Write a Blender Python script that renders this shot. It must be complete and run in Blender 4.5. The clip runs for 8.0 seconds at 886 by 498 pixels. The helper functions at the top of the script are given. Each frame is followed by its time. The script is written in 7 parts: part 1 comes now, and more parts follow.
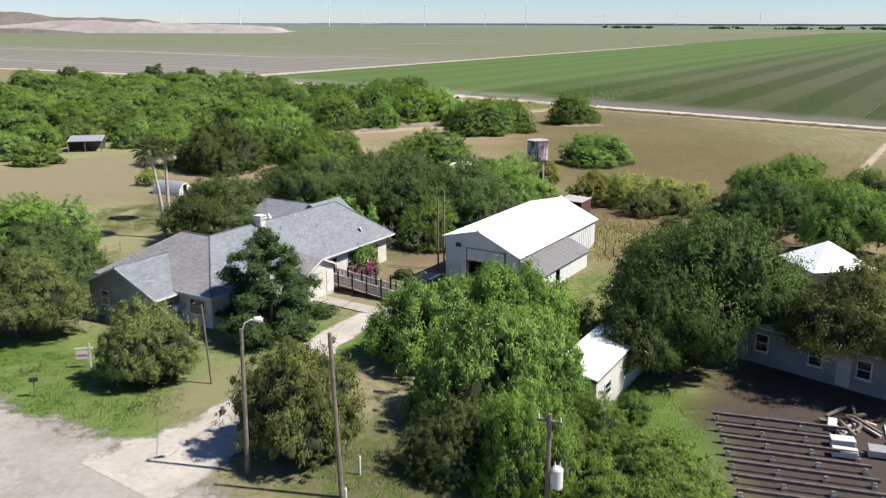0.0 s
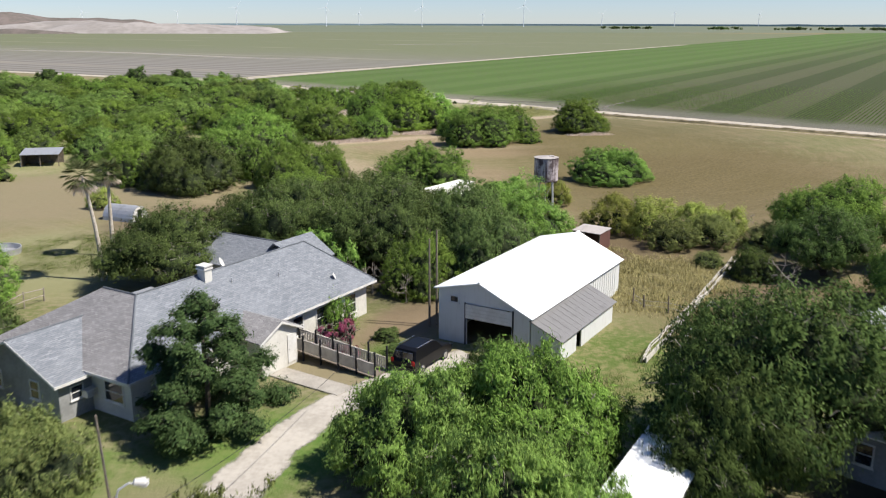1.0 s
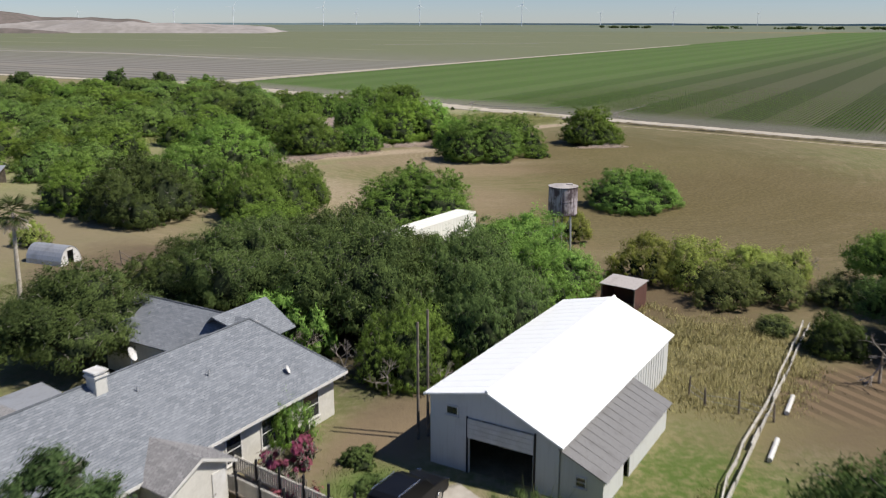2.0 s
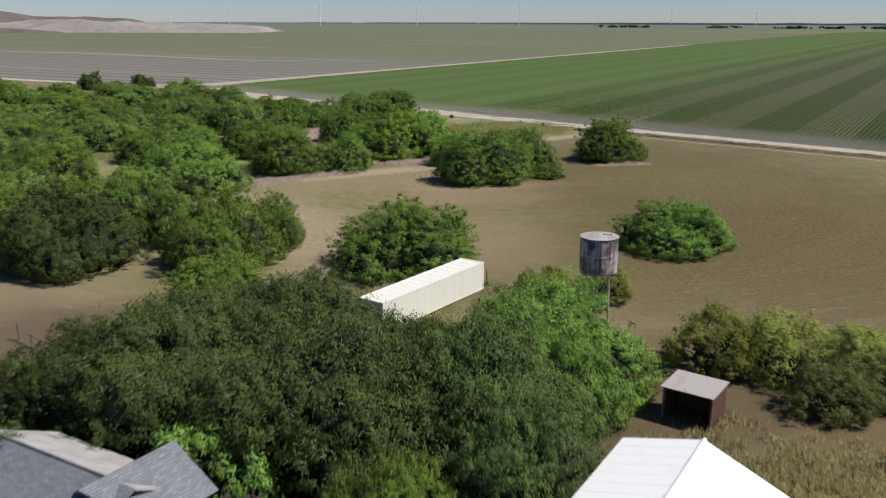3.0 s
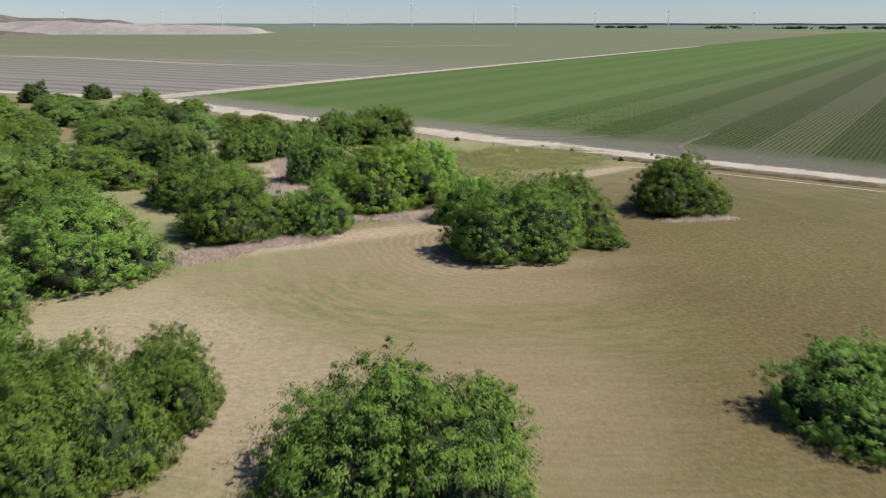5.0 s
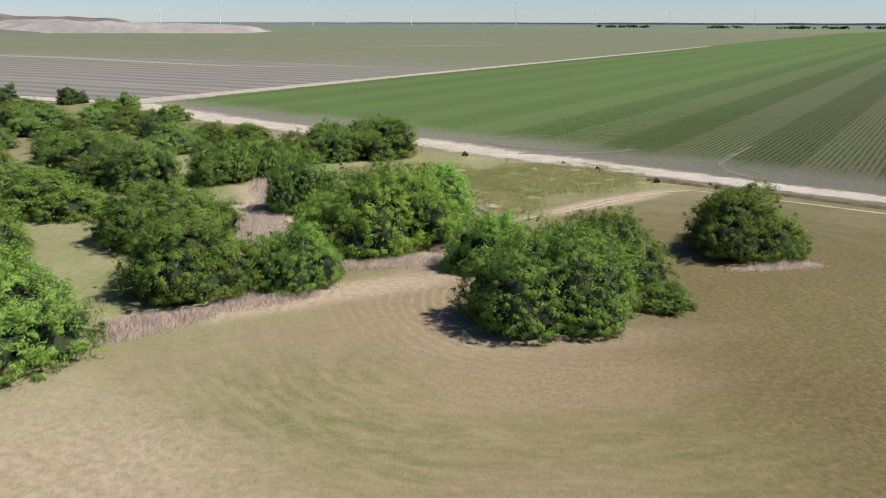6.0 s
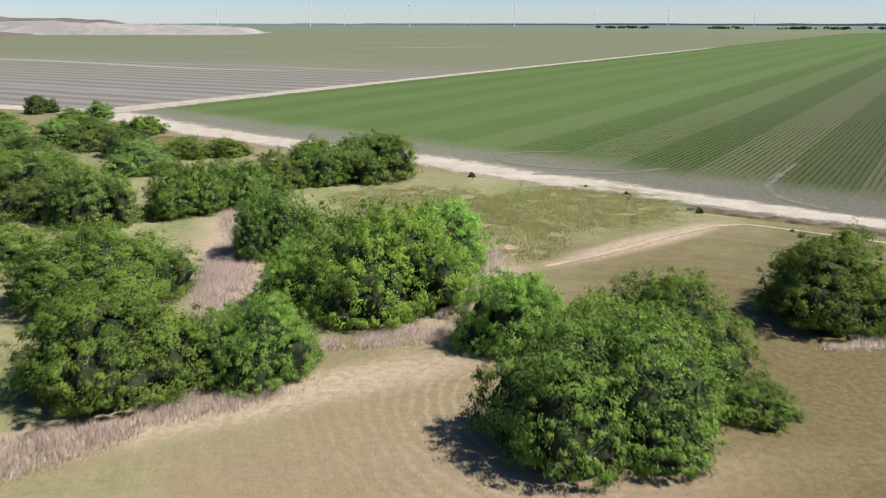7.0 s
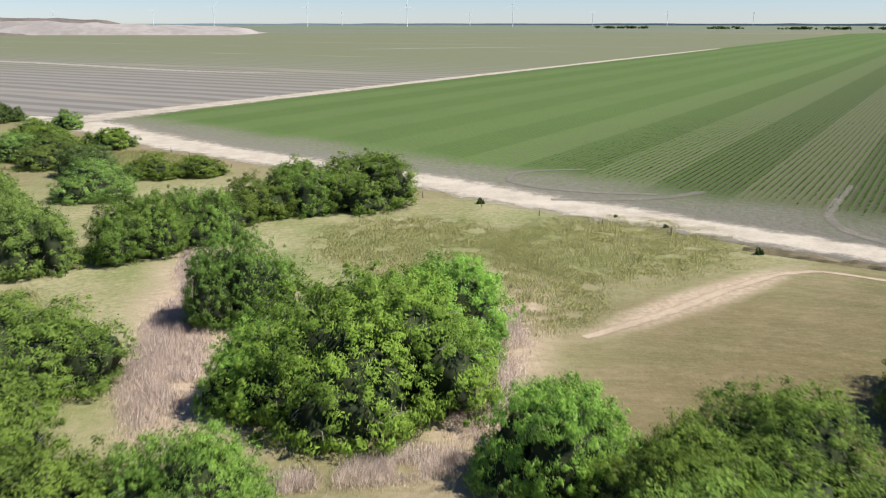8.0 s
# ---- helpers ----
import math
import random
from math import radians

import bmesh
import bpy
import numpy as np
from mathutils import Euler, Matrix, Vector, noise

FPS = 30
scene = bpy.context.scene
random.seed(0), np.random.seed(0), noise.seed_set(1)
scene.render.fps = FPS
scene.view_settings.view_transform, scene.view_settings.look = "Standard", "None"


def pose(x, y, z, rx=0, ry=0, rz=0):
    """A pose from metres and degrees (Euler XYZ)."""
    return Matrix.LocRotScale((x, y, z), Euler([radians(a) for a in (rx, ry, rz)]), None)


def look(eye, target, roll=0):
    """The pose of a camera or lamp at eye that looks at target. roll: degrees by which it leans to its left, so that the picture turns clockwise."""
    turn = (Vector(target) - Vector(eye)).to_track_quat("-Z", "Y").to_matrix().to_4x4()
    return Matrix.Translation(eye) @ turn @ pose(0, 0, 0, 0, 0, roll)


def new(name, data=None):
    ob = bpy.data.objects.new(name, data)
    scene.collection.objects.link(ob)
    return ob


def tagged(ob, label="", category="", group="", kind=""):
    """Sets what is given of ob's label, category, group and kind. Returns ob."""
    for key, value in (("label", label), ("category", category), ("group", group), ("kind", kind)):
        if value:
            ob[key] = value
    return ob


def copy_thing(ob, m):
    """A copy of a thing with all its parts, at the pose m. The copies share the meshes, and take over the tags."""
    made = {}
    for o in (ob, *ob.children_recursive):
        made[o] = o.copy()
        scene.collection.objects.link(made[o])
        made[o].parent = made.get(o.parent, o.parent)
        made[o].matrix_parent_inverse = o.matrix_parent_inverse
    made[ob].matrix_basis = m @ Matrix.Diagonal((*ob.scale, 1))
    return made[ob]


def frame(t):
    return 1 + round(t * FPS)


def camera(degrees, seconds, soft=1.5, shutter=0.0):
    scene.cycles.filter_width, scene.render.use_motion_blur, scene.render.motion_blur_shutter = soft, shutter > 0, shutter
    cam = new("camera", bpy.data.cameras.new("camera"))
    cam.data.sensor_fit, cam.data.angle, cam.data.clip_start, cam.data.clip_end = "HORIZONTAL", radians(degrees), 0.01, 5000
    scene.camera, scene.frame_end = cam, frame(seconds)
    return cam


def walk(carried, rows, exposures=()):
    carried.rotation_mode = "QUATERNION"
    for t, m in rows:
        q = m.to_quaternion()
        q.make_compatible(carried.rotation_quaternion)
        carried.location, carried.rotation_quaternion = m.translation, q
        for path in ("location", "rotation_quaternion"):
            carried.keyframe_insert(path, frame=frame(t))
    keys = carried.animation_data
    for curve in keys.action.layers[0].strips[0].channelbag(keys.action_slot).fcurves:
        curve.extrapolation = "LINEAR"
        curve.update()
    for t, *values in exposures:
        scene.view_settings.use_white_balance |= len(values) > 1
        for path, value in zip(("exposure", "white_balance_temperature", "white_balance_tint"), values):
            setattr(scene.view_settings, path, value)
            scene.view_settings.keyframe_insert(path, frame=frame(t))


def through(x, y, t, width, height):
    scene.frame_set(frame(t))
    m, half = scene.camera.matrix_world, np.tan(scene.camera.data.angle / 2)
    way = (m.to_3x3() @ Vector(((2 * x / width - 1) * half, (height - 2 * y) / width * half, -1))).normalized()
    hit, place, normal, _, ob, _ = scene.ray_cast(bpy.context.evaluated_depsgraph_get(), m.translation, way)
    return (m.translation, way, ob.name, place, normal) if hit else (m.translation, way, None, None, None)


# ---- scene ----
cam = camera(53.9, 8.0, 1.15, 0.3)
PATH = [
    (0, (-0.536, 5.683, 22.968), (-0.524, 7.617, 22.461), 0.1),
    (0.5, (-0.296, 13.271, 22.949), (-0.282, 15.206, 22.442), 0.1),
    (1, (-0.031, 21.833, 22.867), (-0.014, 23.767, 22.361), 0.1),
    (1.5, (0.227, 30.746, 22.926), (0.246, 32.681, 22.419), 0.1),
    (3, (0.466, 61.4, 22.999), (0.493, 63.334, 22.49), 0.1),
    (3.5, (0.476, 72.005, 22.815), (0.505, 73.939, 22.305), 0.1),
    (4, (0.259, 82.291, 22.908), (0.291, 84.224, 22.397), 0.0),
    (4.5, (-0.156, 92.136, 22.934), (-0.122, 94.069, 22.423), 0.1),
    (4.7, (-0.33, 96.199, 22.938), (-0.293, 98.133, 22.429), 0.0),
    (5.8, (-1.291, 119.089, 22.897), (-1.252, 121.023, 22.391), 0.0),
    (6, (-1.442, 123.194, 22.898), (-1.402, 125.127, 22.389), 0.1),
    (6.5, (-1.638, 133.241, 22.956), (-1.597, 135.175, 22.448), 0.0),
    (7, (-1.773, 143.225, 22.971), (-1.73, 145.159, 22.464), -0.0),
    (7.5, (-1.886, 153.04, 23.045), (-1.841, 154.974, 22.538), 0.0),
    (8, (-2.166, 162.606, 23.079), (-2.118, 164.54, 22.572), 0.0),
]
walk(cam, [(t, look(eye, target, roll)) for t, eye, target, roll in PATH],
     [(0.0, 0.68), (1.5, 0.45), (2.8, -0.04), (3.1, 0.01), (3.5, 0.06), (4.5, 0.19), (6.5, 0.45), (8.0, 0.62)])

# ---- light ----
SUN_TO = Vector((0.979, -0.202, 0.0)).normalized()      # where the sun stands, seen from above
SUN_UP = radians(53.5)
sun_data = bpy.data.lights.new("sun", "SUN")
sun_data.energy, sun_data.angle, sun_data.color = 5.0, radians(0.6), (1.0, 0.955, 0.88)
sun = new("sun", sun_data)
sun.matrix_world = look(Vector((0, 0, 200)), Vector((0, 0, 200)) - Vector((SUN_TO.x * math.cos(SUN_UP), SUN_TO.y * math.cos(SUN_UP), math.sin(SUN_UP))))
world = bpy.data.worlds.new("sky")
scene.world = world
world.use_nodes = True
wn, wl = world.node_tree.nodes, world.node_tree.links
sky = wn.new("ShaderNodeTexSky")
sky.sky_type = "NISHITA"
sky.sun_disc = False
sky.sun_elevation = SUN_UP
sky.sun_rotation = math.atan2(SUN_TO.x, SUN_TO.y)
sky.altitude, sky.air_density, sky.dust_density, sky.ozone_density = 1200, 1.0, 0.1, 2.4
haze = wn.new("ShaderNodeMix")
haze.data_type, haze.blend_type = "RGBA", "MULTIPLY"
haze.inputs[0].default_value = 1.0
haze.inputs[7].default_value = (0.82, 0.93, 1.23, 1)
wl.new(sky.outputs[0], haze.inputs[6])
wl.new(haze.outputs[2], wn["Background"].inputs[0])
wn["Background"].inputs[1].default_value = 0.066


# ---- material helpers ----
class Nodes:
    """A small wrapper round one node material."""

    def __init__(self, name):
        self.m = bpy.data.materials.new(name)
        self.m.use_nodes = True
        self.t = self.m.node_tree
        self.t.nodes.clear()
        self.out = self.t.nodes.new("ShaderNodeOutputMaterial")

    def node(self, kind):
        return self.t.nodes.new(kind)

    def put(self, socket, value):
        if isinstance(value, bpy.types.NodeSocket):
            self.t.links.new(value, socket)
        elif isinstance(value, (tuple, list)) and len(value) == 3 and socket.type == "RGBA":
            socket.default_value = (*value, 1)
        else:
            socket.default_value = value

    def pos(self):
        return self.node("ShaderNodeNewGeometry").outputs["Position"]

    def local(self):
        return self.node("ShaderNodeTexCoord").outputs["Object"]

    def uv(self):
        return self.node("ShaderNodeTexCoord").outputs["UV"]

    def math(self, op, a, b=0.0, c=0.0, clamp=False):
        n = self.node("ShaderNodeMath")
        n.operation, n.use_clamp = op, clamp
        for s, v in zip(n.inputs, (a, b, c)):
            self.put(s, v)
        return n.outputs[0]

    def vec(self, op, a, b=(0, 0, 0)):
        n = self.node("ShaderNodeVectorMath")
        n.operation = op
        self.put(n.inputs[0], a)
        self.put(n.inputs[1], b)
        return n.outputs["Value"] if op in ("DOT_PRODUCT", "LENGTH", "DISTANCE") else n.outputs[0]

    def noise(self, at, scale, detail=3.0, rough=0.55, warp=0.0):
        n = self.node("ShaderNodeTexNoise")
        self.put(n.inputs["Vector"], at)
        n.inputs["Scale"].default_value, n.inputs["Detail"].default_value = scale, detail
        n.inputs["Roughness"].default_value, n.inputs["Distortion"].default_value = rough, warp
        return n.outputs[0]

    def stretch(self, at, scale, turn=0.0):
        n = self.node("ShaderNodeMapping")
        self.put(n.inputs["Vector"], at)
        n.inputs["Scale"].default_value = scale
        n.inputs["Rotation"].default_value = (0, 0, radians(turn))
        return n.outputs[0]

    def ramp(self, value, lo, hi, a=0.0, b=1.0):
        n = self.node("ShaderNodeMapRange")
        n.interpolation_type = "SMOOTHSTEP"
        for s, v in zip(n.inputs, (value, lo, hi, a, b)):
            self.put(s, v)
        return n.outputs[0]

    def mix(self, f, a, b):
        n = self.node("ShaderNodeMix")
        n.data_type = "RGBA"
        self.put(n.inputs[0], f)
        self.put(n.inputs[6], a)
        self.put(n.inputs[7], b)
        return n.outputs[2]

    def random(self):
        return self.node("ShaderNodeObjectInfo").outputs["Random"]

    def island(self):
        return self.node("ShaderNodeNewGeometry").outputs["Random Per Island"]

    def bump(self, height, strength=0.4, distance=0.05):
        n = self.node("ShaderNodeBump")
        n.inputs["Strength"].default_value, n.inputs["Distance"].default_value = strength, distance
        self.put(n.inputs["Height"], height)
        return n.outputs[0]

    def done(self, color, rough=0.8, metal=0.0, normal=None, spec=0.3, alpha=None):
        n = self.node("ShaderNodeBsdfPrincipled")
        self.put(n.inputs["Base Color"], color)
        self.put(n.inputs["Roughness"], rough)
        self.put(n.inputs["Metallic"], metal)
        n.inputs["Specular IOR Level"].default_value = spec
        if normal is not None:
            self.put(n.inputs["Normal"], normal)
        if alpha is not None:
            self.put(n.inputs["Alpha"], alpha)
        self.t.links.new(n.outputs[0], self.out.inputs[0])
        return self.m


def plain(name, a, b, scale=2.0, rough=0.7, metal=0.0, bump=0.2, spec=0.3, fine=None):
    """Two tones mixed by a coarse and a fine noise, with slight relief."""
    k = Nodes(name)
    p = k.local()
    coarse, small = k.noise(p, scale, 4), k.noise(p, fine or scale * 9, 3)
    f = k.math("ADD", k.math("MULTIPLY", coarse, 0.65), k.math("MULTIPLY", small, 0.35))
    return k.done(k.mix(k.ramp(f, 0.36, 0.64), a, b), rough, metal, k.bump(small, bump, 0.01), spec)


def foliage(name, lit, dark, tip, through=0.33):
    """Leaves: colour varies from plant to plant and leaf to leaf; light passes through."""
    k = Nodes(name)
    r, isl = k.random(), k.island()
    patch = k.math("ADD", k.math("MULTIPLY", k.noise(k.pos(), 0.3, 2), 0.6), k.math("MULTIPLY", k.noise(k.pos(), 1.1, 2), 0.6))
    c = k.mix(k.ramp(k.math("ADD", k.math("MULTIPLY", isl, 0.22), k.math("MULTIPLY", patch, 0.95)), 0.38, 0.92), dark, lit)
    c = k.mix(k.math("MULTIPLY", k.ramp(k.math("ADD", isl, k.math("MULTIPLY", r, 0.35)), 0.85, 1.25), 0.45), c, tip)
    hue = k.node("ShaderNodeHueSaturation")
    k.put(hue.inputs["Hue"], k.math("ADD", 0.474, k.math("MULTIPLY", r, 0.032)))
    k.put(hue.inputs["Value"], k.math("ADD", 0.80, k.math("MULTIPLY", r, 0.42)))
    k.put(hue.inputs["Color"], c)
    c = hue.outputs[0]
    d, tr, gl = k.node("ShaderNodeBsdfDiffuse"), k.node("ShaderNodeBsdfTranslucent"), k.node("ShaderNodeBsdfPrincipled")
    k.put(d.inputs[0], c)
    k.put(tr.inputs[0], k.mix(0.35, c, tip))
    k.put(gl.inputs["Base Color"], c)
    gl.inputs["Roughness"].default_value, gl.inputs["Specular IOR Level"].default_value = 0.7, 0.08
    m1, m2 = k.node("ShaderNodeMixShader"), k.node("ShaderNodeMixShader")
    m1.inputs[0].default_value, m2.inputs[0].default_value = through, 0.25
    k.t.links.new(d.outputs[0], m1.inputs[1])
    k.t.links.new(tr.outputs[0], m1.inputs[2])
    k.t.links.new(m1.outputs[0], m2.inputs[1])
    k.t.links.new(gl.outputs[0], m2.inputs[2])
    k.t.links.new(m2.outputs[0], k.out.inputs[0])
    return k.m


ROW = Vector((0.527, 0.850, 0))       # the way the crop rows, the barn and the house run
ACROSS = Vector((0.850, -0.527, 0))
HEADLAND = Vector((0.69, 0.72, 0))


def ground_material():
    """Mown dry grass with greener and barer patches, mower's rings and fine stubble."""
    k = Nodes("mown_grass")
    p = k.pos()
    big, mid, fine = k.noise(p, 0.018, 4), k.noise(p, 0.12, 5, 0.6), k.noise(p, 1.6, 5, 0.7)
    tan, olive = (0.192, 0.160, 0.084), (0.122, 0.130, 0.048)
    c = k.mix(k.ramp(k.math("ADD", k.math("MULTIPLY", big, 0.5), k.math("MULTIPLY", mid, 0.5)), 0.44, 0.58), tan, olive)
    wob = k.noise(p, 0.05, 2)
    green = k.ramp(k.noise(k.stretch(p, (0.35, 1.0, 1), 4), 0.16, 5, 0.65), 0.50, 0.66)
    c = k.mix(k.math("MULTIPLY", green, 0.7), c, (0.135, 0.146, 0.050))
    # straw lying in streaks
    sep = k.node("ShaderNodeSeparateXYZ")
    k.put(sep.inputs[0], k.vec("SUBTRACT", p, (10, 192, 0)))
    swing = k.math("ARCTAN2", sep.outputs[1], sep.outputs[0])
    reach = k.math("ADD", k.vec("DISTANCE", p, (10, 192, 0)), k.math("MULTIPLY", wob, 4.0))
    arc = k.node("ShaderNodeCombineXYZ")
    k.put(arc.inputs[0], k.math("MULTIPLY", reach, 1.3))
    k.put(arc.inputs[1], k.math("MULTIPLY", swing, 9.0))
    straw = k.ramp(k.noise(arc.outputs[0], 1.1, 5, 0.7), 0.48, 0.66)
    c = k.mix(k.math("MULTIPLY", straw, 0.36), c, (0.310, 0.252, 0.158))
    cut = k.ramp(k.noise(arc.outputs[0], 2.3, 4, 0.7), 0.50, 0.66)
    c = k.mix(k.math("MULTIPLY", cut, 0.28), c, (0.120, 0.105, 0.052))
    c = k.mix(k.math("MULTIPLY", k.ramp(fine, 0.52, 0.70), 0.4), c, (0.108, 0.090, 0.046))
    # loose bits of cut straw
    bits = k.ramp(k.noise(k.stretch(p, (0.8, 2.0, 1), 30), 2.6, 5, 0.8), 0.52, 0.66)
    c = k.mix(k.math("MULTIPLY", bits, 0.28), c, (0.40, 0.335, 0.225))

    def patch(c, x, y, rx, ry, turn, colour, edge=0.35, much=1.0):
        q = k.vec("SUBTRACT", p, (x, y, 0))
        q = k.stretch(q, (1, 1, 0), -turn)
        d = k.vec("LENGTH", k.vec("DIVIDE", q, (rx, ry, 1)))
        d = k.math("ADD", d, k.math("MULTIPLY", k.math("SUBTRACT", k.noise(p, 0.22, 5, 0.65), 0.5), 0.9))
        f = k.ramp(d, 1 - edge, 1 + edge, much, 0.0)
        return k.mix(f, c, colour)

    dirt = k.mix(fine, (0.250, 0.205, 0.130), (0.176, 0.146, 0.088))
    lawn = k.mix(k.ramp(k.math("ADD", k.math("MULTIPLY", mid, .5), k.math("MULTIPLY", fine, .5)), .38, .62), (0.082, 0.148, 0.028), (0.140, 0.180, 0.054))
    meadow = k.mix(k.ramp(k.math("ADD", k.math("MULTIPLY", mid, .4), k.math("MULTIPLY", fine, .6)), .40, .62), (0.142, 0.176, 0.058), (0.300, 0.278, 0.158))
    pink = k.mix(k.ramp(fine, 0.35, 0.65), (0.48, 0.385, 0.285), (0.31, 0.240, 0.168))
    # leaf litter, darkened further by tree shade put into its colour
    shaded_litter = k.mix(fine, (0.099, 0.076, 0.049), (0.053, 0.046, 0.027))
    # fine dark and pale flecks of stubble
    bent = k.vec("ADD", p, k.vec("SCALE", k.node("ShaderNodeTexNoise").outputs["Color"]))
    warp = bent.node.inputs[1].links[0].from_node
    warp.inputs["Scale"].default_value = 9.0
    drift = warp.inputs[0].links[0].from_node
    drift.inputs["Scale"].default_value, drift.inputs["Detail"].default_value = 0.05, 1.0
    k.put(drift.inputs["Vector"], p)
    fleck = k.noise(k.stretch(bent, (0.24, 1.5, 1), 4), 2.6, 5, 0.78)
    dust = k.noise(k.stretch(k.vec("ADD", bent, (31, 17, 5)), (0.3, 1.4, 1), -5), 2.0, 5, 0.78)
    blush = k.ramp(k.noise(p, 0.045, 4, 0.6), 0.46, 0.60)
    # a browner, darker stretch in the east and a pale one along the bushes
    c = patch(c, 35, 167, 29, 54, 20, k.mix(fine, (0.112, 0.080, 0.035), (0.072, 0.056, 0.024)), 0.6, 0.92)
    c = patch(c, -8, 184, 20, 13, 25, k.mix(fine, (0.304, 0.228, 0.152), (0.213, 0.156, 0.103)), 0.6, 0.65)
    c = patch(c, 6, 150, 9, 14, 0, k.mix(fine, (0.275, 0.215, 0.135), (0.185, 0.148, 0.085)), 0.6, 0.5)
    c = patch(c, 46, 212, 27, 22, -40, k.mix(fine, (0.120, 0.108, 0.048), (0.080, 0.080, 0.032)), 0.5, 0.95)
    c = patch(c, 31, 128, 17, 15, 0, k.mix(fine, (0.140, 0.108, 0.058), (0.095, 0.080, 0.040)), 0.6, 0.6)
    # greener grass in the middle of the field
    sward = k.mix(k.ramp(k.noise(arc.outputs[0], 0.8, 5, 0.7), 0.40, 0.62), (0.124, 0.134, 0.044), (0.215, 0.182, 0.092))
    c = patch(c, -10, 170, 15, 10, 15, sward, 0.5, 0.9)
    c = patch(c, 14, 166, 9, 9, 0, sward, 0.6, 0.6)
    c = patch(c, 36, 186, 15, 12, 0, sward, 0.6, 0.6)
    # ground of the thicket, west of the mown field
    c = patch(c, -62, 205, 46, 95, -20, k.mix(k.ramp(k.math("ADD", k.math("MULTIPLY", mid, .5), k.math("MULTIPLY", fine, .5)), .40, .60), (0.145, 0.182, 0.060), (0.248, 0.236, 0.124)), 0.25)
    c = patch(c, -22, 255, 26, 46, 30, meadow, 0.25)
    c = patch(c, 18, 262, 24, 24, -40, meadow, 0.3)
    # bare pale strips
    c = patch(c, -20, 226, 4.2, 24, 14, pink, 0.5)
    c = patch(c, 3.6, 222, 3.4, 17, -14, pink, 0.5)
    c = patch(c, 22, 233.5, 13, 2.0, 38, pink, 0.5)
    c = patch(c, -14, 193, 19, 2.6, 27, pink, 0.5, 0.8)
    c = patch(c, 12, 184, 11, 2.2, 10, pink, 0.7, 0.4)
    c = patch(c, -20, 160, 11, 20, 40, pink, 0.5, 0.6)
    # rings left by the mower round the large bush
    ring = k.math("ADD", reach, k.math("MULTIPLY", k.noise(p, 0.7, 3), 0.5))
    wave = k.math("SINE", k.math("MULTIPLY", ring, 7.6))
    broken = k.ramp(k.noise(p, 1.3, 5, 0.75), 0.34, 0.62)
    c = k.mix(k.math("MULTIPLY", k.math("MULTIPLY", k.ramp(wave, -0.2, 1.0), k.ramp(ring, 11.0, 24.0, 1.0, 0.12)), k.math("MULTIPLY", broken, k.ramp(k.vec("DOT_PRODUCT", p, (1, 0.35, 0)), 84.0, 72.0, 0.06, 0.5))), c, (0.385, 0.315, 0.220))
    c = k.mix(k.math("MULTIPLY", k.ramp(k.noise(p, 5.5, 5, 0.8), 0.44, 0.62), 0.24), c, (0.330, 0.262, 0.165))
    c = k.mix(k.math("MULTIPLY", k.ramp(k.noise(k.vec("ADD", p, (7, 3, 0)), 4.2, 5, 0.8), 0.50, 0.66), 0.36), c, (0.085, 0.068, 0.032))
    lay = k.ramp(k.noise(k.stretch(arc.outputs[0], (1.0, 0.6, 1)), 0.55, 4, 0.62), 0.46, 0.62)
    c = k.mix(k.math("MULTIPLY", k.math("MULTIPLY", lay, broken), 0.22), c, (0.330, 0.250, 0.158))
    c = k.mix(k.math("MULTIPLY", blush, 0.2), c, (0.250, 0.190, 0.112))
    c = k.mix(k.math("MULTIPLY", k.ramp(fleck, 0.48, 0.64), 0.16), c, (0.40, 0.33, 0.225))
    c = k.mix(k.math("MULTIPLY", k.ramp(dust, 0.50, 0.66), 0.2), c, (0.095, 0.082, 0.040))
    ochre = k.mix(k.ramp(k.noise(p, 2.2, 5, 0.75), 0.36, 0.64), (0.164, 0.128, 0.055), (0.072, 0.060, 0.024))
    c = patch(c, 40, 172, 25, 48, 12, ochre, 0.55, 0.68)
    c = patch(c, 20, 143, 13, 17, -20, ochre, 0.6, 0.4)
    rosy = k.mix(k.ramp(k.noise(p, 2.6, 5, 0.75), 0.38, 0.62), (0.36, 0.262, 0.172), (0.190, 0.135, 0.085))
    c = patch(c, 7, 176, 11, 5, 10, rosy, 0.6, 0.4)
    c = patch(c, 6, 155, 7, 9, 20, rosy, 0.6, 0.3)
    # yards round the buildings
    yard = k.mix(k.ramp(k.math("ADD", k.math("MULTIPLY", mid, .4), k.math("MULTIPLY", fine, .6)), .40, .62), (0.120, 0.132, 0.048), (0.235, 0.200, 0.120))
    c = patch(c, -8, 80, 38, 46, 0, yard, 0.2)
    c = patch(c, -36, 106, 14, 13, 0, k.mix(fine, (0.30, 0.27, 0.16), (0.15, 0.165, 0.065)), 0.4, 0.8)
    c = patch(c, -52, 138, 24, 19, 20, dirt, 0.35, 0.85)
    # brown soil, its tone lowered to include the shade lying here
    c = patch(c, -27, 120, 11, 11, 0, k.mix(fine, (0.155, 0.112, 0.074), (0.095, 0.072, 0.048)), 0.4, 0.9)
    c = patch(c, -24, 58, 14, 9, -30, lawn, 0.3)
    c = patch(c, -9, 66, 7, 5, 30, lawn, 0.4)
    c = patch(c, -14, 57, 4.2, 5.5, 0, dirt, 0.5, 0.7)
    c = patch(c, -6.5, 77, 2.8, 6, 60, dirt, 0.5, 0.8)
    c = patch(c, -2.2, 86, 3.2, 8, -30, k.mix(fine, (0.225, 0.165, 0.105), (0.150, 0.110, 0.070)), 0.5, 0.9)
